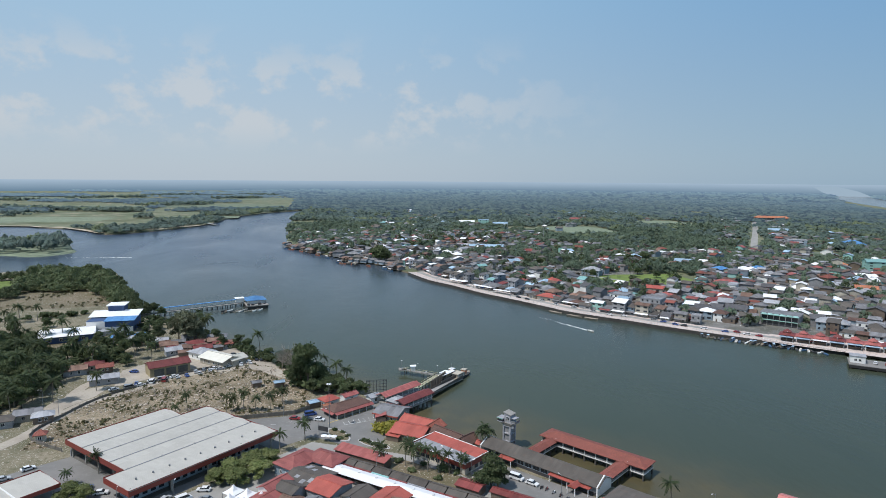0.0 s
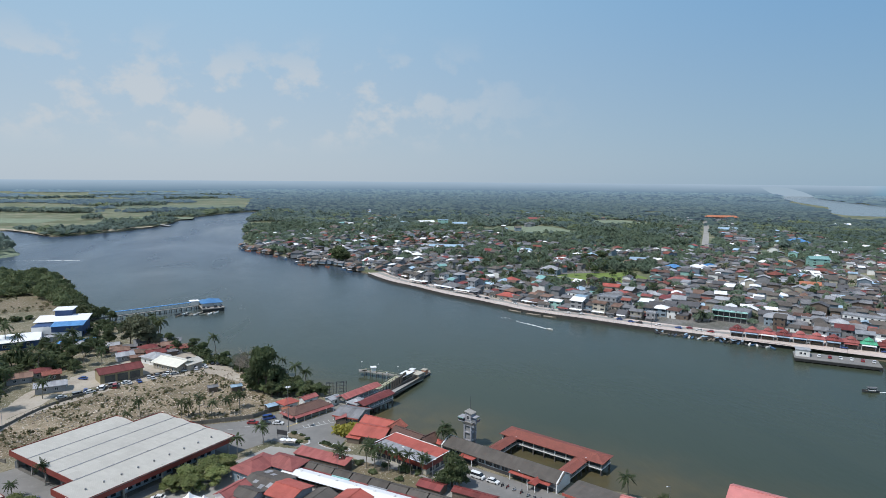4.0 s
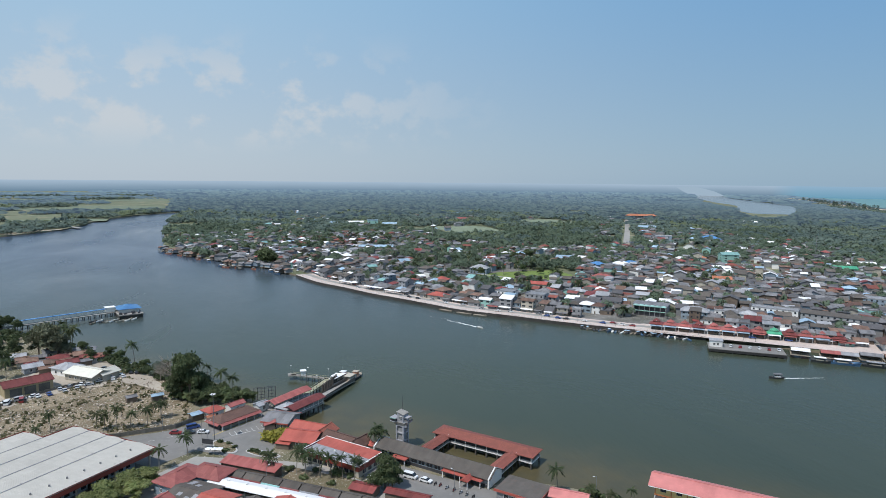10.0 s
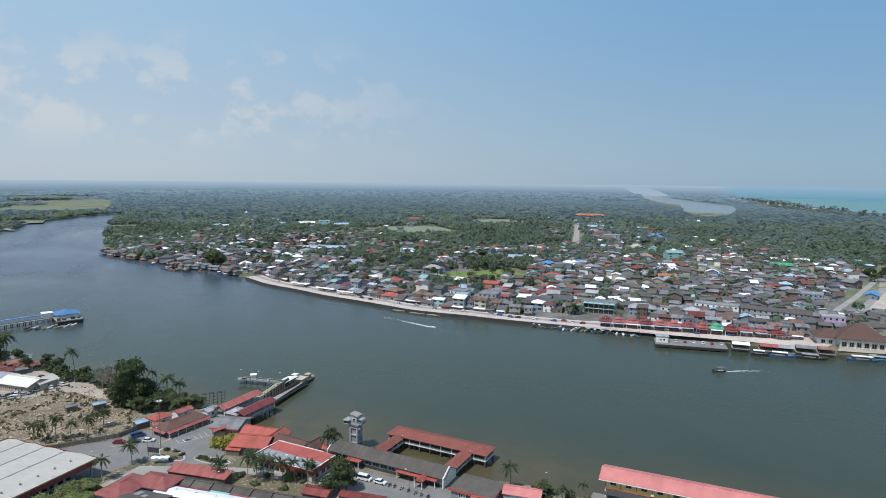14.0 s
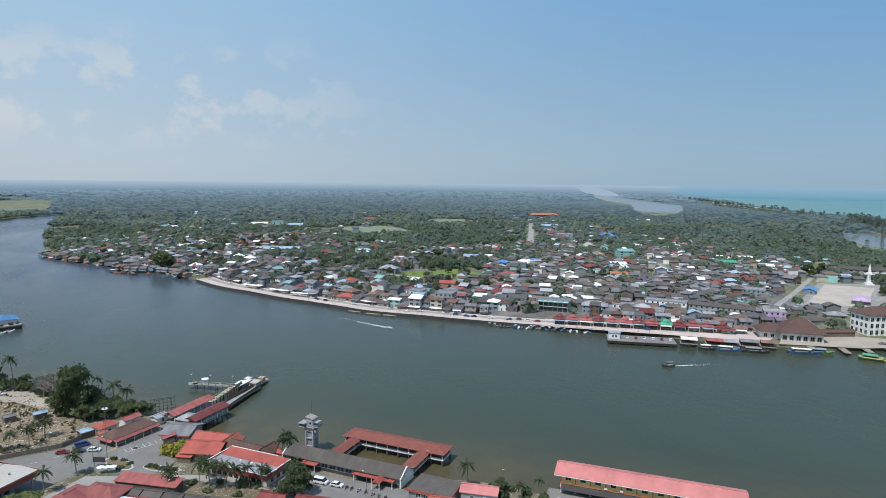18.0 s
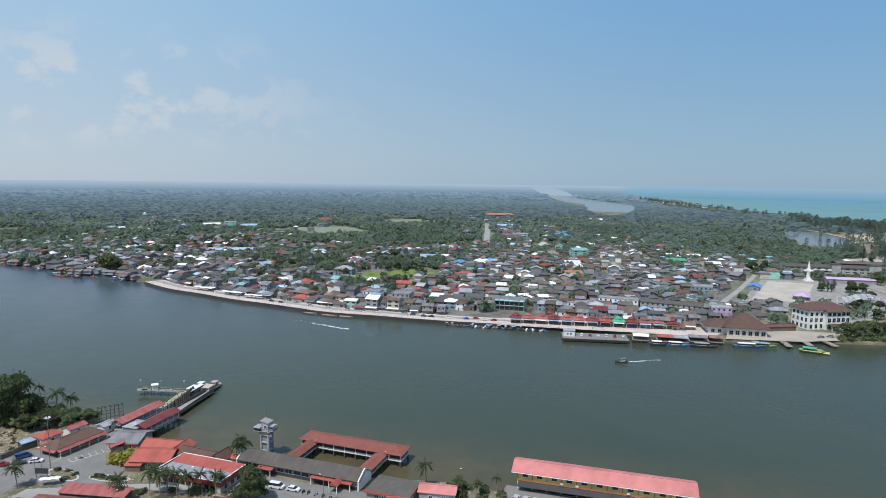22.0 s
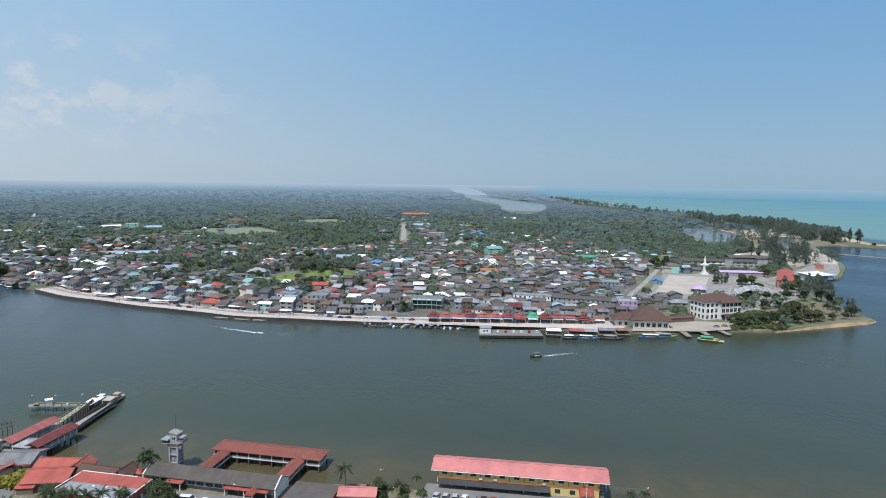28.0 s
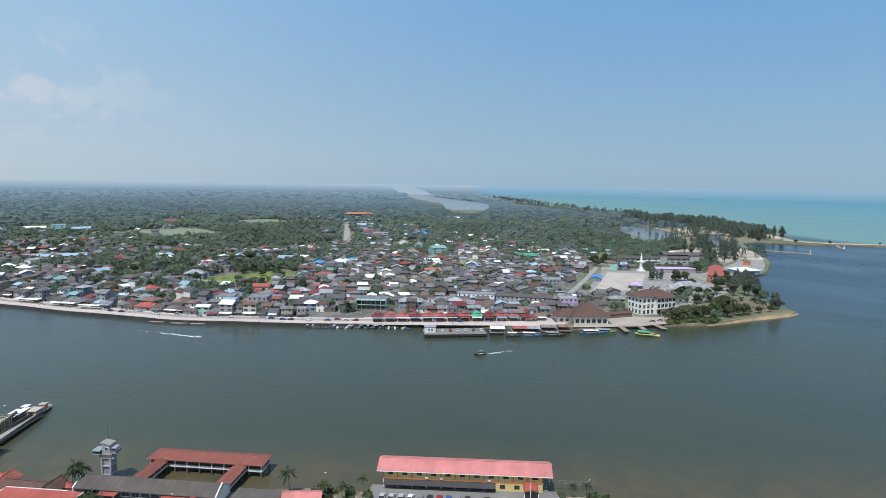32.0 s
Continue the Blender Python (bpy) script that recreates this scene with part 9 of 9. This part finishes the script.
# ---- vehicles, boats, graves, lamps and other small things ----
def car(paint, van=False):
    """A parked car or van, nose along +x."""
    L, W, H = (4.9, 1.85, 2.0) if van else (4.3, 1.75, 1.45)
    c = thing("van" if van else "car", "parked %s %s" % (paint.split("_")[1], "passenger van with dark windows" if van else "saloon car with dark windows"), "car")
    body = Shape()
    prof = [(-L / 2, 0.35), (L / 2, 0.35), (L / 2, 0.75), (L * 0.26, 0.92), (-L * 0.42, 0.98), (-L / 2, 0.85)]
    if van:
        prof = [(-L / 2, 0.35), (L / 2, 0.35), (L / 2, 0.95), (L * 0.40, 1.15), (-L / 2, 1.15)]
    n = len(prof)
    body.add([(x, -W / 2, z) for x, z in prof] + [(x, W / 2, z) for x, z in prof], [tuple(range(n)), tuple(range(n, 2 * n))[::-1]] + [((i + 1) % n, i, n + i, n + (i + 1) % n) for i in range(n)])
    part("body", body, paint, c)
    x0, x1, x2, x3 = (-L * 0.49, -L * 0.47, L * 0.22, L * 0.39) if van else (-L * 0.42, -L * 0.27, L * 0.08, L * 0.25)
    zb, zt, w = (1.12, H - 0.06, W * 0.43) if van else (0.94, H - 0.05, W * 0.40)
    part("cabin_glass", Shape().add([(x0, -W * 0.47, zb), (x3, -W * 0.47, zb), (x3, W * 0.47, zb), (x0, W * 0.47, zb), (x1, -w, zt), (x2, -w, zt), (x2, w, zt), (x1, w, zt)], [(0, 1, 5, 4), (1, 2, 6, 5), (2, 3, 7, 6), (3, 0, 4, 7), (4, 5, 6, 7)]), "glass_dark", c)
    part("roof", Shape().box(x1 - 0.05, x2 + 0.05, -w - 0.03, w + 0.03, zt - 0.02, zt + 0.06), paint, c)
    wheel = Shape().tube((0, -0.12, 0), (0, 0.12, 0), 0.32, 0.32, 10).mesh("wheel", "rubber")
    for x in (-L * 0.31, L * 0.31):
        for y in (-W / 2 + 0.1, W / 2 - 0.1):
            part("wheel", wheel, "", c, at=pose(x, y, 0.32))
    for y in (-W * 0.36, W * 0.36):
        part("headlight", Shape().box(L / 2 - 0.03, L / 2 + 0.02, y - 0.15, y + 0.15, 0.6, 0.74), "cloth_white", c)
    return c


PAINTS = ("car_white", "car_white", "car_grey", "car_black", "car_silver", "car_red", "car_blue", "car_white")
cr = random.Random(3)
models = {}


def park(x, y, turn, paint=None, van=False, z=2.12, group="parked cars"):
    paint = paint or cr.choice(PAINTS)
    key = (paint, van)
    if key not in models:
        models[key] = car(paint, van)
        models[key].matrix_basis = pose(x, y, z, 0, 0, turn)
        tagged(models[key], group=group)
        return models[key]
    ob = copy_thing(models[key], pose(x, y, z, 0, 0, turn))
    return tagged(ob, group=group)


park(45.6, 190.2, -44, "car_white", True)
park(49.8, 186.2, -44, "car_white")
park(33.5, 192.0, -20, "car_white")
park(-33.0, 248.5, -12, "car_red")
park(-28.0, 247.5, -8, "car_black")
park(-23.0, 246.5, -15, "car_white")
park(-27.2, 252.5, 20, "car_blue", True)
park(-58.5, 186.5, 40, "car_white", True)
for i in range(14):
    p = Vector((109.0, 148.6)).lerp(Vector((136.0, 121.5)), i / 13)
    if i not in (10, 12):
        park(p.x, p.y, 43 + cr.uniform(-5, 5), cr.choice(("car_white", "car_black", "car_white", "car_grey", "car_silver", "car_red", "car_blue")))
for i in range(27):
    p = Vector((-119.0, 290.5)).lerp(Vector((-62.0, 333.0)), i / 26)
    if cr.random() < 0.9:
        park(p.x + cr.uniform(-1, 1), p.y + cr.uniform(-1, 1) + 3.4 * (i % 2), cr.choice((30, 120, 100)) + cr.uniform(-12, 12), van=cr.random() < 0.2)
for x, y in ((-60, 344), (-57, 339), (-64, 349), (-72, 350), (-53, 334), (-78, 345), (-121, 318), (-126, 309), (-155, 262), (-120, 205), (-116, 212), (-90, 196), (-85, 193), (-64, 187), (-54, 192), (-98, 186), (-200, 372), (-196, 380), (-60, 180), (-52, 186)):
    park(x, y, cr.uniform(0, 180))
for i in range(46):
    s = cr.uniform(90, along[-1] - 130)
    x, y, h = front_point(s + 60, cr.choice((8.2, 11.0, 14.5)))
    park(x, y, h + cr.choice((0, 180)) + cr.uniform(-6, 6), z=2.37, group="cars on the quay road")
for i in range(6):
    x, y = 268 + i * 4.2, 299 - i * 3.0
    park(x, y, 47, z=2.32, group="cars on the dock")
for x, y in ((405, 226), (412, 224), (455, 232), (462, 236), (452, 228), (545, 300), (520, 280), (610, 300), (600, 290), (620, 310)):
    park(x, y, cr.uniform(0, 180), z=2.2)


def boat_shape(L, W, H, bow=0.35):
    ring = [(-L / 2, -W * 0.4), (-L * 0.2, -W / 2), (L * 0.2, -W / 2), (L * 0.38, -W * 0.3), (L / 2, 0), (L * 0.38, W * 0.3), (L * 0.2, W / 2), (-L * 0.2, W / 2), (-L / 2, W * 0.4)]
    n = len(ring)
    lift = [H + (bow * H if x > L * 0.3 else 0) for x, _ in ring]
    s = Shape()
    s.add([(x * 0.9, y * 0.6, -0.4) for x, y in ring] + [(x, y, z) for (x, y), z in zip(ring, lift)] + [(x * 0.93, y * 0.85, H * 0.55) for x, y in ring], [(i, (i + 1) % n, n + (i + 1) % n, n + i) for i in range(n)] + [(n + i, n + (i + 1) % n, 2 * n + (i + 1) % n, 2 * n + i) for i in range(n)] + [tuple(range(2 * n, 3 * n))])
    return s


def boat(name, label, x, y, turn, L, W, H, hull, cabin=None, roof=None, group=""):
    b = thing(name, label, "boat", (x, y, 0), turn, group)
    part("hull", boat_shape(L, W, H), hull, b)
    if cabin:
        part("cabin", Shape().box(-L * 0.28, L * 0.08, -W * 0.3, W * 0.3, H * 0.5, H + 1.2), cabin, b)
        part("cabin_glass", Shape().box(-L * 0.285, L * 0.085, -W * 0.305, W * 0.305, H + 0.4, H + 0.95), "glass_dark", b)
    if roof:
        part("canopy", Shape().box(-L * 0.36, L * 0.18, -W * 0.42, W * 0.42, H + 1.4, H + 1.52), roof, b)
        posts(b, [(-L * 0.33, -W * 0.35), (-L * 0.33, W * 0.35), (L * 0.15, -W * 0.3), (L * 0.15, W * 0.3)], H * 0.5, H + 1.4, 0.05, "metal_grey", "post")
    part("bench", Shape().box(L * 0.18, L * 0.24, -W * 0.36, W * 0.36, H * 0.6, H * 0.8), "wood_deck", b)
    return b


br = random.Random(8)
for i in range(34):
    s = np.interp(i / 33, (0, 1), (along[-1] - 196, along[-1] - 128))
    x, y, h = front_point(float(s), -3.4 - br.uniform(0, 1.8))
    boat("long_boat", "narrow wooden boat moored along the quay", x, y, h + 90 + br.uniform(-38, 38), br.uniform(5, 7.5), 1.5, 0.7, br.choice(("hull_dark", "hull_blue", "paint_white", "wood_deck", "hull_dark")), None, "roof_paleblue" if br.random() < 0.25 else None, "boats moored along the quay")
for s, L in ((245, 13), (262, 12), (232, 11)):
    x, y, h = front_point(float(along[-1] - s - 40), -3.5)
    boat("barge", "low wooden barge moored at the quay", x, y, h, L, 3.2, 0.9, "wood_deck", None, None, "barges at the quay")
for x, y, turn, L, hull, roof in ((309, 258, -42, 15, "hull_blue", "cloth_white"), (322, 249, -42, 16, "hull_dark", "roof_lightgrey"), (347, 236, -38, 19, "hull_blue", "cloth_white"), (356, 232, -40, 15, "hull_green", "roof_paleblue"), (300, 265, -42, 11, "hull_dark", "cloth_white")):
    boat("fishing_boat", "large fishing boat moored with a canopy and cabin", x, y, turn, L, 4.0, 1.5, hull, "wall_cream", roof, "fishing boats at the landing")
gb = boat("car_ferry", "green and yellow car ferry moored at its ramp", 372, 212, -60, 14, 6.5, 1.3, "hull_green", "wall_yellow", "roof_green")
part("ramp", Shape().box(5.5, 9, -2.2, 2.2, 0.6, 0.9), "wall_yellow", gb)
part("side_deck", Shape().box(-5, 5, -3.6, -2.8, 1.3, 1.6).box(-5, 5, 2.8, 3.6, 1.3, 1.6), "wall_yellow", gb)
for x, y in ((-118, 895), (-108, 880), (-92, 858), (-80, 842), (-66, 815), (-52, 788), (-34, 742), (-24, 730), (-14, 716), (0, 712), (-30, 733), (-22, 730), (-16, 727), (18, 690), (24, 672)):
    boat("fishing_boat", "weathered fishing boat beside stilt houses", x - 8, y - 5, br.uniform(-70, -40), br.uniform(8, 13), 3.0, 1.2, br.choice(("hull_dark", "wall_orange", "hull_blue")), "wall_cream", br.choice(("roof_rust", None, "cloth_white")), "boats of the fishing village")
for i in range(42):
    s = br.uniform(0, 325)
    x, y, h = front_point(s, br.uniform(-6, 4))
    q = thing("stilt_house", "timber stilt house at the water with a %s roof" % ("rusty sheet" if i % 2 else "grey sheet"), "house", (x, y, 0), h + br.uniform(-12, 12), "stilt houses of the fishing village")
    part("floor", Shape().box(-4.5, 4.5, -4, 4, 1.6, 1.9), "wood_deck", q)
    part("wall", Shape().gable_wall(8, 7, 1.9, 4.6, 1.5), br.choice(("wall_timber", "wall_grey", "wall_blue")), q)
    part("roof", Shape().gable(8, 7, 4.6, 1.5, 0.7), "roof_rust" if i % 2 else "roof_grey", q)
    posts(q, [(sx, sy) for sx in (-4, 0, 4) for sy in (-3.5, 3.5)], -2, 1.6, 0.15, "timber_pile", "stilt")
# boats under way, with their wakes
boat("speed_boat", "small boat under way on the river", 142.0, 390.3, -62, 5.0, 1.6, 0.6, "paint_white")
boat("ferry_boat", "dark covered ferry boat crossing the river", 252.5, 248.8, 165, 8, 2.4, 0.9, "hull_dark", "paint_white", "roof_grey")


def wake(x, y, turn, L, w0, w1):
    """Foam ridges that thin out behind a boat."""
    s, q = Shape(), random.Random(int(L))
    for side in (-1, 0, 1):
        pts = []
        for i in range(31):
            u = i / 30
            c = side * (w0 * 0.12 + (w1 - w0) * u * 0.5)
            t = w0 * (0.3 if side else 0.22) * (1 - u) ** 1.3 * q.uniform(0.75, 1.2) + 0.02
            pts.append((-L * u * (1 if side else 0.6), c + q.uniform(-0.06, 0.06), t))
        for i in range(30):
            (a, c0, t0), (b, c1, t1) = pts[i], pts[i + 1]
            if q.random() < 0.1 + 0.5 * i / 30:
                continue
            s.add([(a, c0 - t0, 0.03), (a, c0 + t0, 0.03), (b, c1 + t1, 0.03), (b, c1 - t1, 0.03), (a, c0, 0.14 * (1 - i / 30) + 0.04), (b, c1, 0.14 * (1 - (i + 1) / 30) + 0.04)], [(0, 4, 5, 3), (4, 1, 2, 5)])
    solid("wake", s, "foam", "white foam wake behind a moving boat", "wake", (x, y, 0), turn, kind="structure")


wake(140.4, 393.2, -62, 46, 2.0, 4.2)
wake(256.6, 247.7, 165, 26, 0.6, 3)
wake(-300, 800, -4, 90, 0.8, 10)

# graves
tr = random.Random(4)
tomb_a = Shape().box(-0.9, 0.9, -0.45, 0.45, 0, 0.35).mesh("slab", "tomb")
stone_a = Shape().slab([(-0.08, -0.28), (0.08, -0.28), (0.08, 0.28), (-0.08, 0.28)], 0, 0.95).mesh("headstone", "tomb")
made = 0
while made < 90:
    x, y = tr.uniform(-128, -28), tr.uniform(230, 328)
    if not inside(x, y, YARD) or tr.random() > 0.45 + 0.5 * noise.noise(Vector((x * 0.08, y * 0.08, 0))):
        continue
    made += 1
    g = thing("grave", "low pale stone grave with headstones", "grave", (x, y, 2.05), 38 + tr.uniform(-14, 14), "graves of the graveyard")
    k = tr.uniform(0.8, 1.5)
    g.scale = (k * 0.9, k * 0.7, k * 0.6)
    part("slab", tomb_a, "", g)
    part("headstone", stone_a, "", g, at=pose(0.8, 0, 0.2))
    if made % 3:
        part("footstone", stone_a, "", g, at=pose(-0.8, 0, 0.1))
stones = Shape()
for _ in range(1000):
    x, y = tr.uniform(-129, -27), tr.uniform(229, 330)
    if inside(x, y, YARD):
        a, k = tr.uniform(0, 3.14), tr.uniform(0.12, 0.42)
        u, v = (k * math.cos(a), k * math.sin(a)), (-k * 0.6 * math.sin(a), k * 0.6 * math.cos(a))
        stones.slab([(x - u[0] - v[0], y - u[1] - v[1]), (x + u[0] - v[0], y + u[1] - v[1]), (x + u[0] + v[0], y + u[1] + v[1]), (x - u[0] + v[0], y - u[1] + v[1])], 2.05, 2.1 + k * tr.uniform(0.5, 1.8))
solid("grave_stones", stones, "tomb", "scattered small pale stones between the graves", "stones", kind="stuff")
sr = random.Random(6)
for x, y, h in [(-113 + i * 2.0 + sr.uniform(-1, 1), 470.5 + sr.uniform(-3.5, 3.5) + i * 0.25, 60 + sr.uniform(-20, 20)) for i in range(14)]:
    boat("small_boat", "small open boat moored beside the pier", x, y, h, sr.uniform(5, 7.5), 1.7, 0.7, sr.choice(("hull_dark", "wood_deck", "paint_white", "paint_white", "wall_cream")), None, None, "boats at the blue pier")
hall("grave_shelter", "small shelter with a blue sheet roof among graves", "shelter", -45.5, 290.0, 20, 4.5, 3, 2.6, "roof_paleblue", "wall_timber", 0.6, "gable", 0.4)
hall("grave_pavilion", "little grey roofed shelter among graves", "shelter", -56.0, 290.5, 25, 4, 3, 2.6, "roof_grey", "wall_timber", 0.7, "gable", 0.4)
hall("roadside_shed", "shed with a pale blue patched roof", "shed", -26.5, 262.5, 30, 5.5, 3.5, 2.6, "roof_paleblue", "wall_timber", 0.6, "gable", 0.4)
hall("orange_hut", "tiny hut with an orange roof", "hut", -21.0, 257.5, 30, 3.2, 3, 2.4, "roof_orange", "wall_cream", 0.6, "gable", 0.3)


def street_lamp(x, y, h, heads=1, turn=0):
    l = thing("street_lamp" if heads == 1 else "high_mast_lamp", "tall grey steel lamp mast with a ring of lamps" if heads > 1 else "slim grey steel street lamp", "lamp", (x, y, 2.0), turn)
    part("pole", Shape().tube((0, 0, 0), (0, 0, h), 0.16 if heads > 1 else 0.09, 0.08 if heads > 1 else 0.05, 8), "metal_grey", l)
    part("foot", Shape().box(-0.3, 0.3, -0.3, 0.3, 0, 0.25), "concrete", l)
    if heads > 1:
        part("ring", Shape().tube((0, 0, h - 0.3), (0, 0, h - 0.15), 0.8, 0.8, 12), "metal_grey", l)
        for i in range(heads):
            a = 6.2832 * i / heads
            part("lamp_head", Shape().box(-0.25, 0.25, -0.2, 0.2, 0, 0.2), "cloth_white", l, at=pose(0.8 * math.cos(a), 0.8 * math.sin(a), h - 0.15))
    else:
        part("arm", Shape().tube((0, 0, h - 0.1), (1.3, 0, h + 0.15), 0.05, 0.04, 6), "metal_grey", l)
        part("lamp_head", Shape().box(1.1, 1.7, -0.12, 0.12, h + 0.1, h + 0.22), "cloth_white", l)
    return l


street_lamp(-18.4, 238.5, 18.0, 6)
for x, y, h, t in ((-22.5, 236, 9, 0), (-20.8, 237.5, 8, 30), (-130, 262, 8, 20), (-139, 268, 9, 200), (-75, 180, 8, 100), (-60, 183, 8, 90), (-2, 207, 7, 60), (30.5, 190.0, 7, 40), (57, 178, 7, 120), (99.5, 164.5, 6, 200), (-38, 252, 7, 0), (0, 196, 7, 50), (158.6, 108.0, 5, 0)):
    street_lamp(x, y, h, 1, t)
for i in range(24):
    s = 225 + i * 26
    x, y, h = front_point(min(s, along[-1] - 90), 3.0)
    street_lamp(x, y, 6.5, 1, h + 90)
for x, y, h in ((260, 940, 46), (610, 1180, 42), (700, 640, 30), (170, 790, 40)):
    m = thing("radio_mast", "thin lattice radio mast above the roofs", "mast", (x, y, 2.0))
    for sx, sy in ((-0.6, -0.4), (0.6, -0.4), (0, 0.7)):
        part("leg", Shape().tube((sx, sy, 0), (sx * 0.3, sy * 0.3, h), 0.14, 0.08, 5), "metal_grey", m)
    for i in range(int(h / 3)):
        k = 1 - 0.7 * (i * 3 + 1) / h
        part("brace", Shape().tube((-0.6 * k, -0.4 * k, i * 3 + 1), (0.6 * k, -0.4 * k, i * 3 + 2.4), 0.05, 0.05, 4).tube((0.6 * k, -0.4 * k, i * 3 + 1), (0, 0.7 * k, i * 3 + 2.4), 0.05, 0.05, 4), "metal_grey", m)
# road paint
marks = thing("bay_markings", "white painted parking bays on the asphalt", "markings", (0, 0, 0), kind="structure")
for i in range(7):
    a = Vector((-12.5, 241.4)).lerp(Vector((-0.4, 245.6)), i / 6)
    part("bay_line", Shape().slab([(a.x - 0.09, a.y), (a.x + 0.09, a.y), (a.x - 0.91, a.y + 3.1), (a.x - 1.09, a.y + 3.1)], 2.085, 2.095), "paint_line", marks)
part("bay_base", Shape().slab([(-12.6, 241.28), (-12.5, 241.1), (-0.3, 245.3), (-0.4, 245.48)], 2.086, 2.096), "paint_line", marks)
edge = Shape().slab([(-19.5, 243.5), (-19.2, 243.2), (-1.0, 258.3), (-1.3, 258.6)], 2.085, 2.095)
part("edge_line", edge, "paint_line_yellow", marks, "yellow kerb line")
for x, y in ((-36, 246), (-42, 244), (-48, 243), (-30, 243.5), (-54, 245.5)):
    part("dash", Shape().box(x, x + 2.2, y, y + 0.2, 2.085, 2.095), "paint_line", marks)
kerbs = thing("roundabout", "planted traffic island with a pale kerb", "traffic island", (0, 0, 0), kind="structure")
for cx, cy, rx, ry in ((7.0, 235.8, 4.4, 3.2), (-1.0, 221.8, 7.0, 3.2), (-14.5, 231.5, 5.2, 6.0)):
    ring = [(cx + rx * math.cos(a) * 0.85 - ry * math.sin(a) * 0.3, cy + ry * math.sin(a) - rx * math.cos(a) * 0.5) for a in (6.2832 * i / 20 for i in range(20))]
    part("kerb", Shape().slab(ring, 2.0, 2.26), "kerb", kerbs)
    part("planting", Shape().slab([(cx + (x - cx) * 0.86, cy + (y - cy) * 0.86) for x, y in ring], 2.1, 2.32), "dry_field", kerbs)
board = thing("notice_board", "large dark notice board on two posts", "sign", (-20.3, 232.2, 2.0), -30)
part("panel", Shape().box(-2.2, 2.2, -0.08, 0.08, 1.6, 3.4), "steel_and_shade", board)
posts(board, [(-1.9, 0), (1.9, 0)], 0, 1.6, 0.08, "metal_grey", "post")
for x, y in ((-19.5, 226.5), (-17.5, 225.8), (-15.8, 225.4)):
    u = thing("sunshade", "round white sunshade over a stall table", "sunshade", (x, y, 2.0), 0, "sunshades by the forecourt")
    part("canopy", Shape().add([(1.3 * math.cos(i * 0.785), 1.3 * math.sin(i * 0.785), 2.2) for i in range(8)] + [(0, 0, 2.8)], [(i, (i + 1) % 8, 8) for i in range(8)]), "cloth_white", u)
    part("pole", Shape().tube((0, 0, 0), (0, 0, 2.75), 0.04, 0.04, 6), "metal_grey", u)
mr = random.Random(12)
for i in range(14):
    p = Vector((40.5, 196.8)).lerp(Vector((66.5, 167.0)), i / 16)
    k = thing("motorcycle", "small motorcycle parked in a row", "motorcycle", (p.x + mr.uniform(-0.4, 0.4), p.y + mr.uniform(-0.4, 0.4), 2.12), 42 + mr.uniform(-10, 10), "motorcycles by the dark hall")
    part("frame", Shape().box(-0.6, 0.5, -0.14, 0.14, 0.35, 0.8), mr.choice(("car_red", "car_black", "car_silver", "car_white")), k)
    part("seat", Shape().box(-0.65, 0.05, -0.16, 0.16, 0.8, 0.92), "rubber", k)
    part("handlebar", Shape().box(0.42, 0.5, -0.35, 0.35, 0.95, 1.03), "steel_and_shade", k)
    for x in (-0.62, 0.62):
        part("wheel", Shape().tube((x, -0.06, 0.3), (x, 0.06, 0.3), 0.3, 0.3, 10), "rubber", k)


# the low stone groynes of the bay, each with a white beacon at its end
def groyne(line, seed, label):
    g = random.Random(seed)
    s = Shape()
    for x, y in eased(line, 14):
        for _ in range(4):
            a, b, h = g.uniform(0.7, 1.5), g.uniform(0.7, 1.5), g.uniform(0.5, 1.3)
            u, v = x + g.uniform(-1.6, 1.6), y + g.uniform(-1.6, 1.6)
            s.slab([(u + a * g.uniform(0.7, 1.1) * math.cos(k * 1.0472), v + b * g.uniform(0.7, 1.1) * math.sin(k * 1.0472)) for k in range(6)], -1.0, h)
    return solid("groyne", s, "dirt", label, "groyne", kind="structure")


groyne([(1007, 398), (1019, 376), (1020, 354), (1022, 323)], 5, "low rubble groyne running into the bay")
groyne([(1226, 345), (1190, 332), (1153, 315)], 6, "short rubble groyne off the sand bar")
for x, y in ((1022, 321), (1151, 313)):
    beacon = thing("beacon", "small white harbour beacon at the groyne's end", "beacon", (x, y, 0), group="beacons of the bay")
    s = Shape()
    s.tube((0, 0, -1.0), (0, 0, 1.4), 2.4, 2.2, 12)
    part("base", s, "concrete", beacon)
    s = Shape()
    s.tube((0, 0, 1.4), (0, 0, 5.4), 1.0, 0.65, 10)
    part("tower", s, "paint_white", beacon)
    s = Shape()
    s.tube((0, 0, 5.4), (0, 0, 5.65), 1.2, 1.2, 10)
    part("gallery", s, "paint_white", beacon)
    s = Shape()
    s.tube((0, 0, 5.65), (0, 0, 6.9), 0.5, 0.2, 8)
    part("lantern", s, "paint_white", beacon)
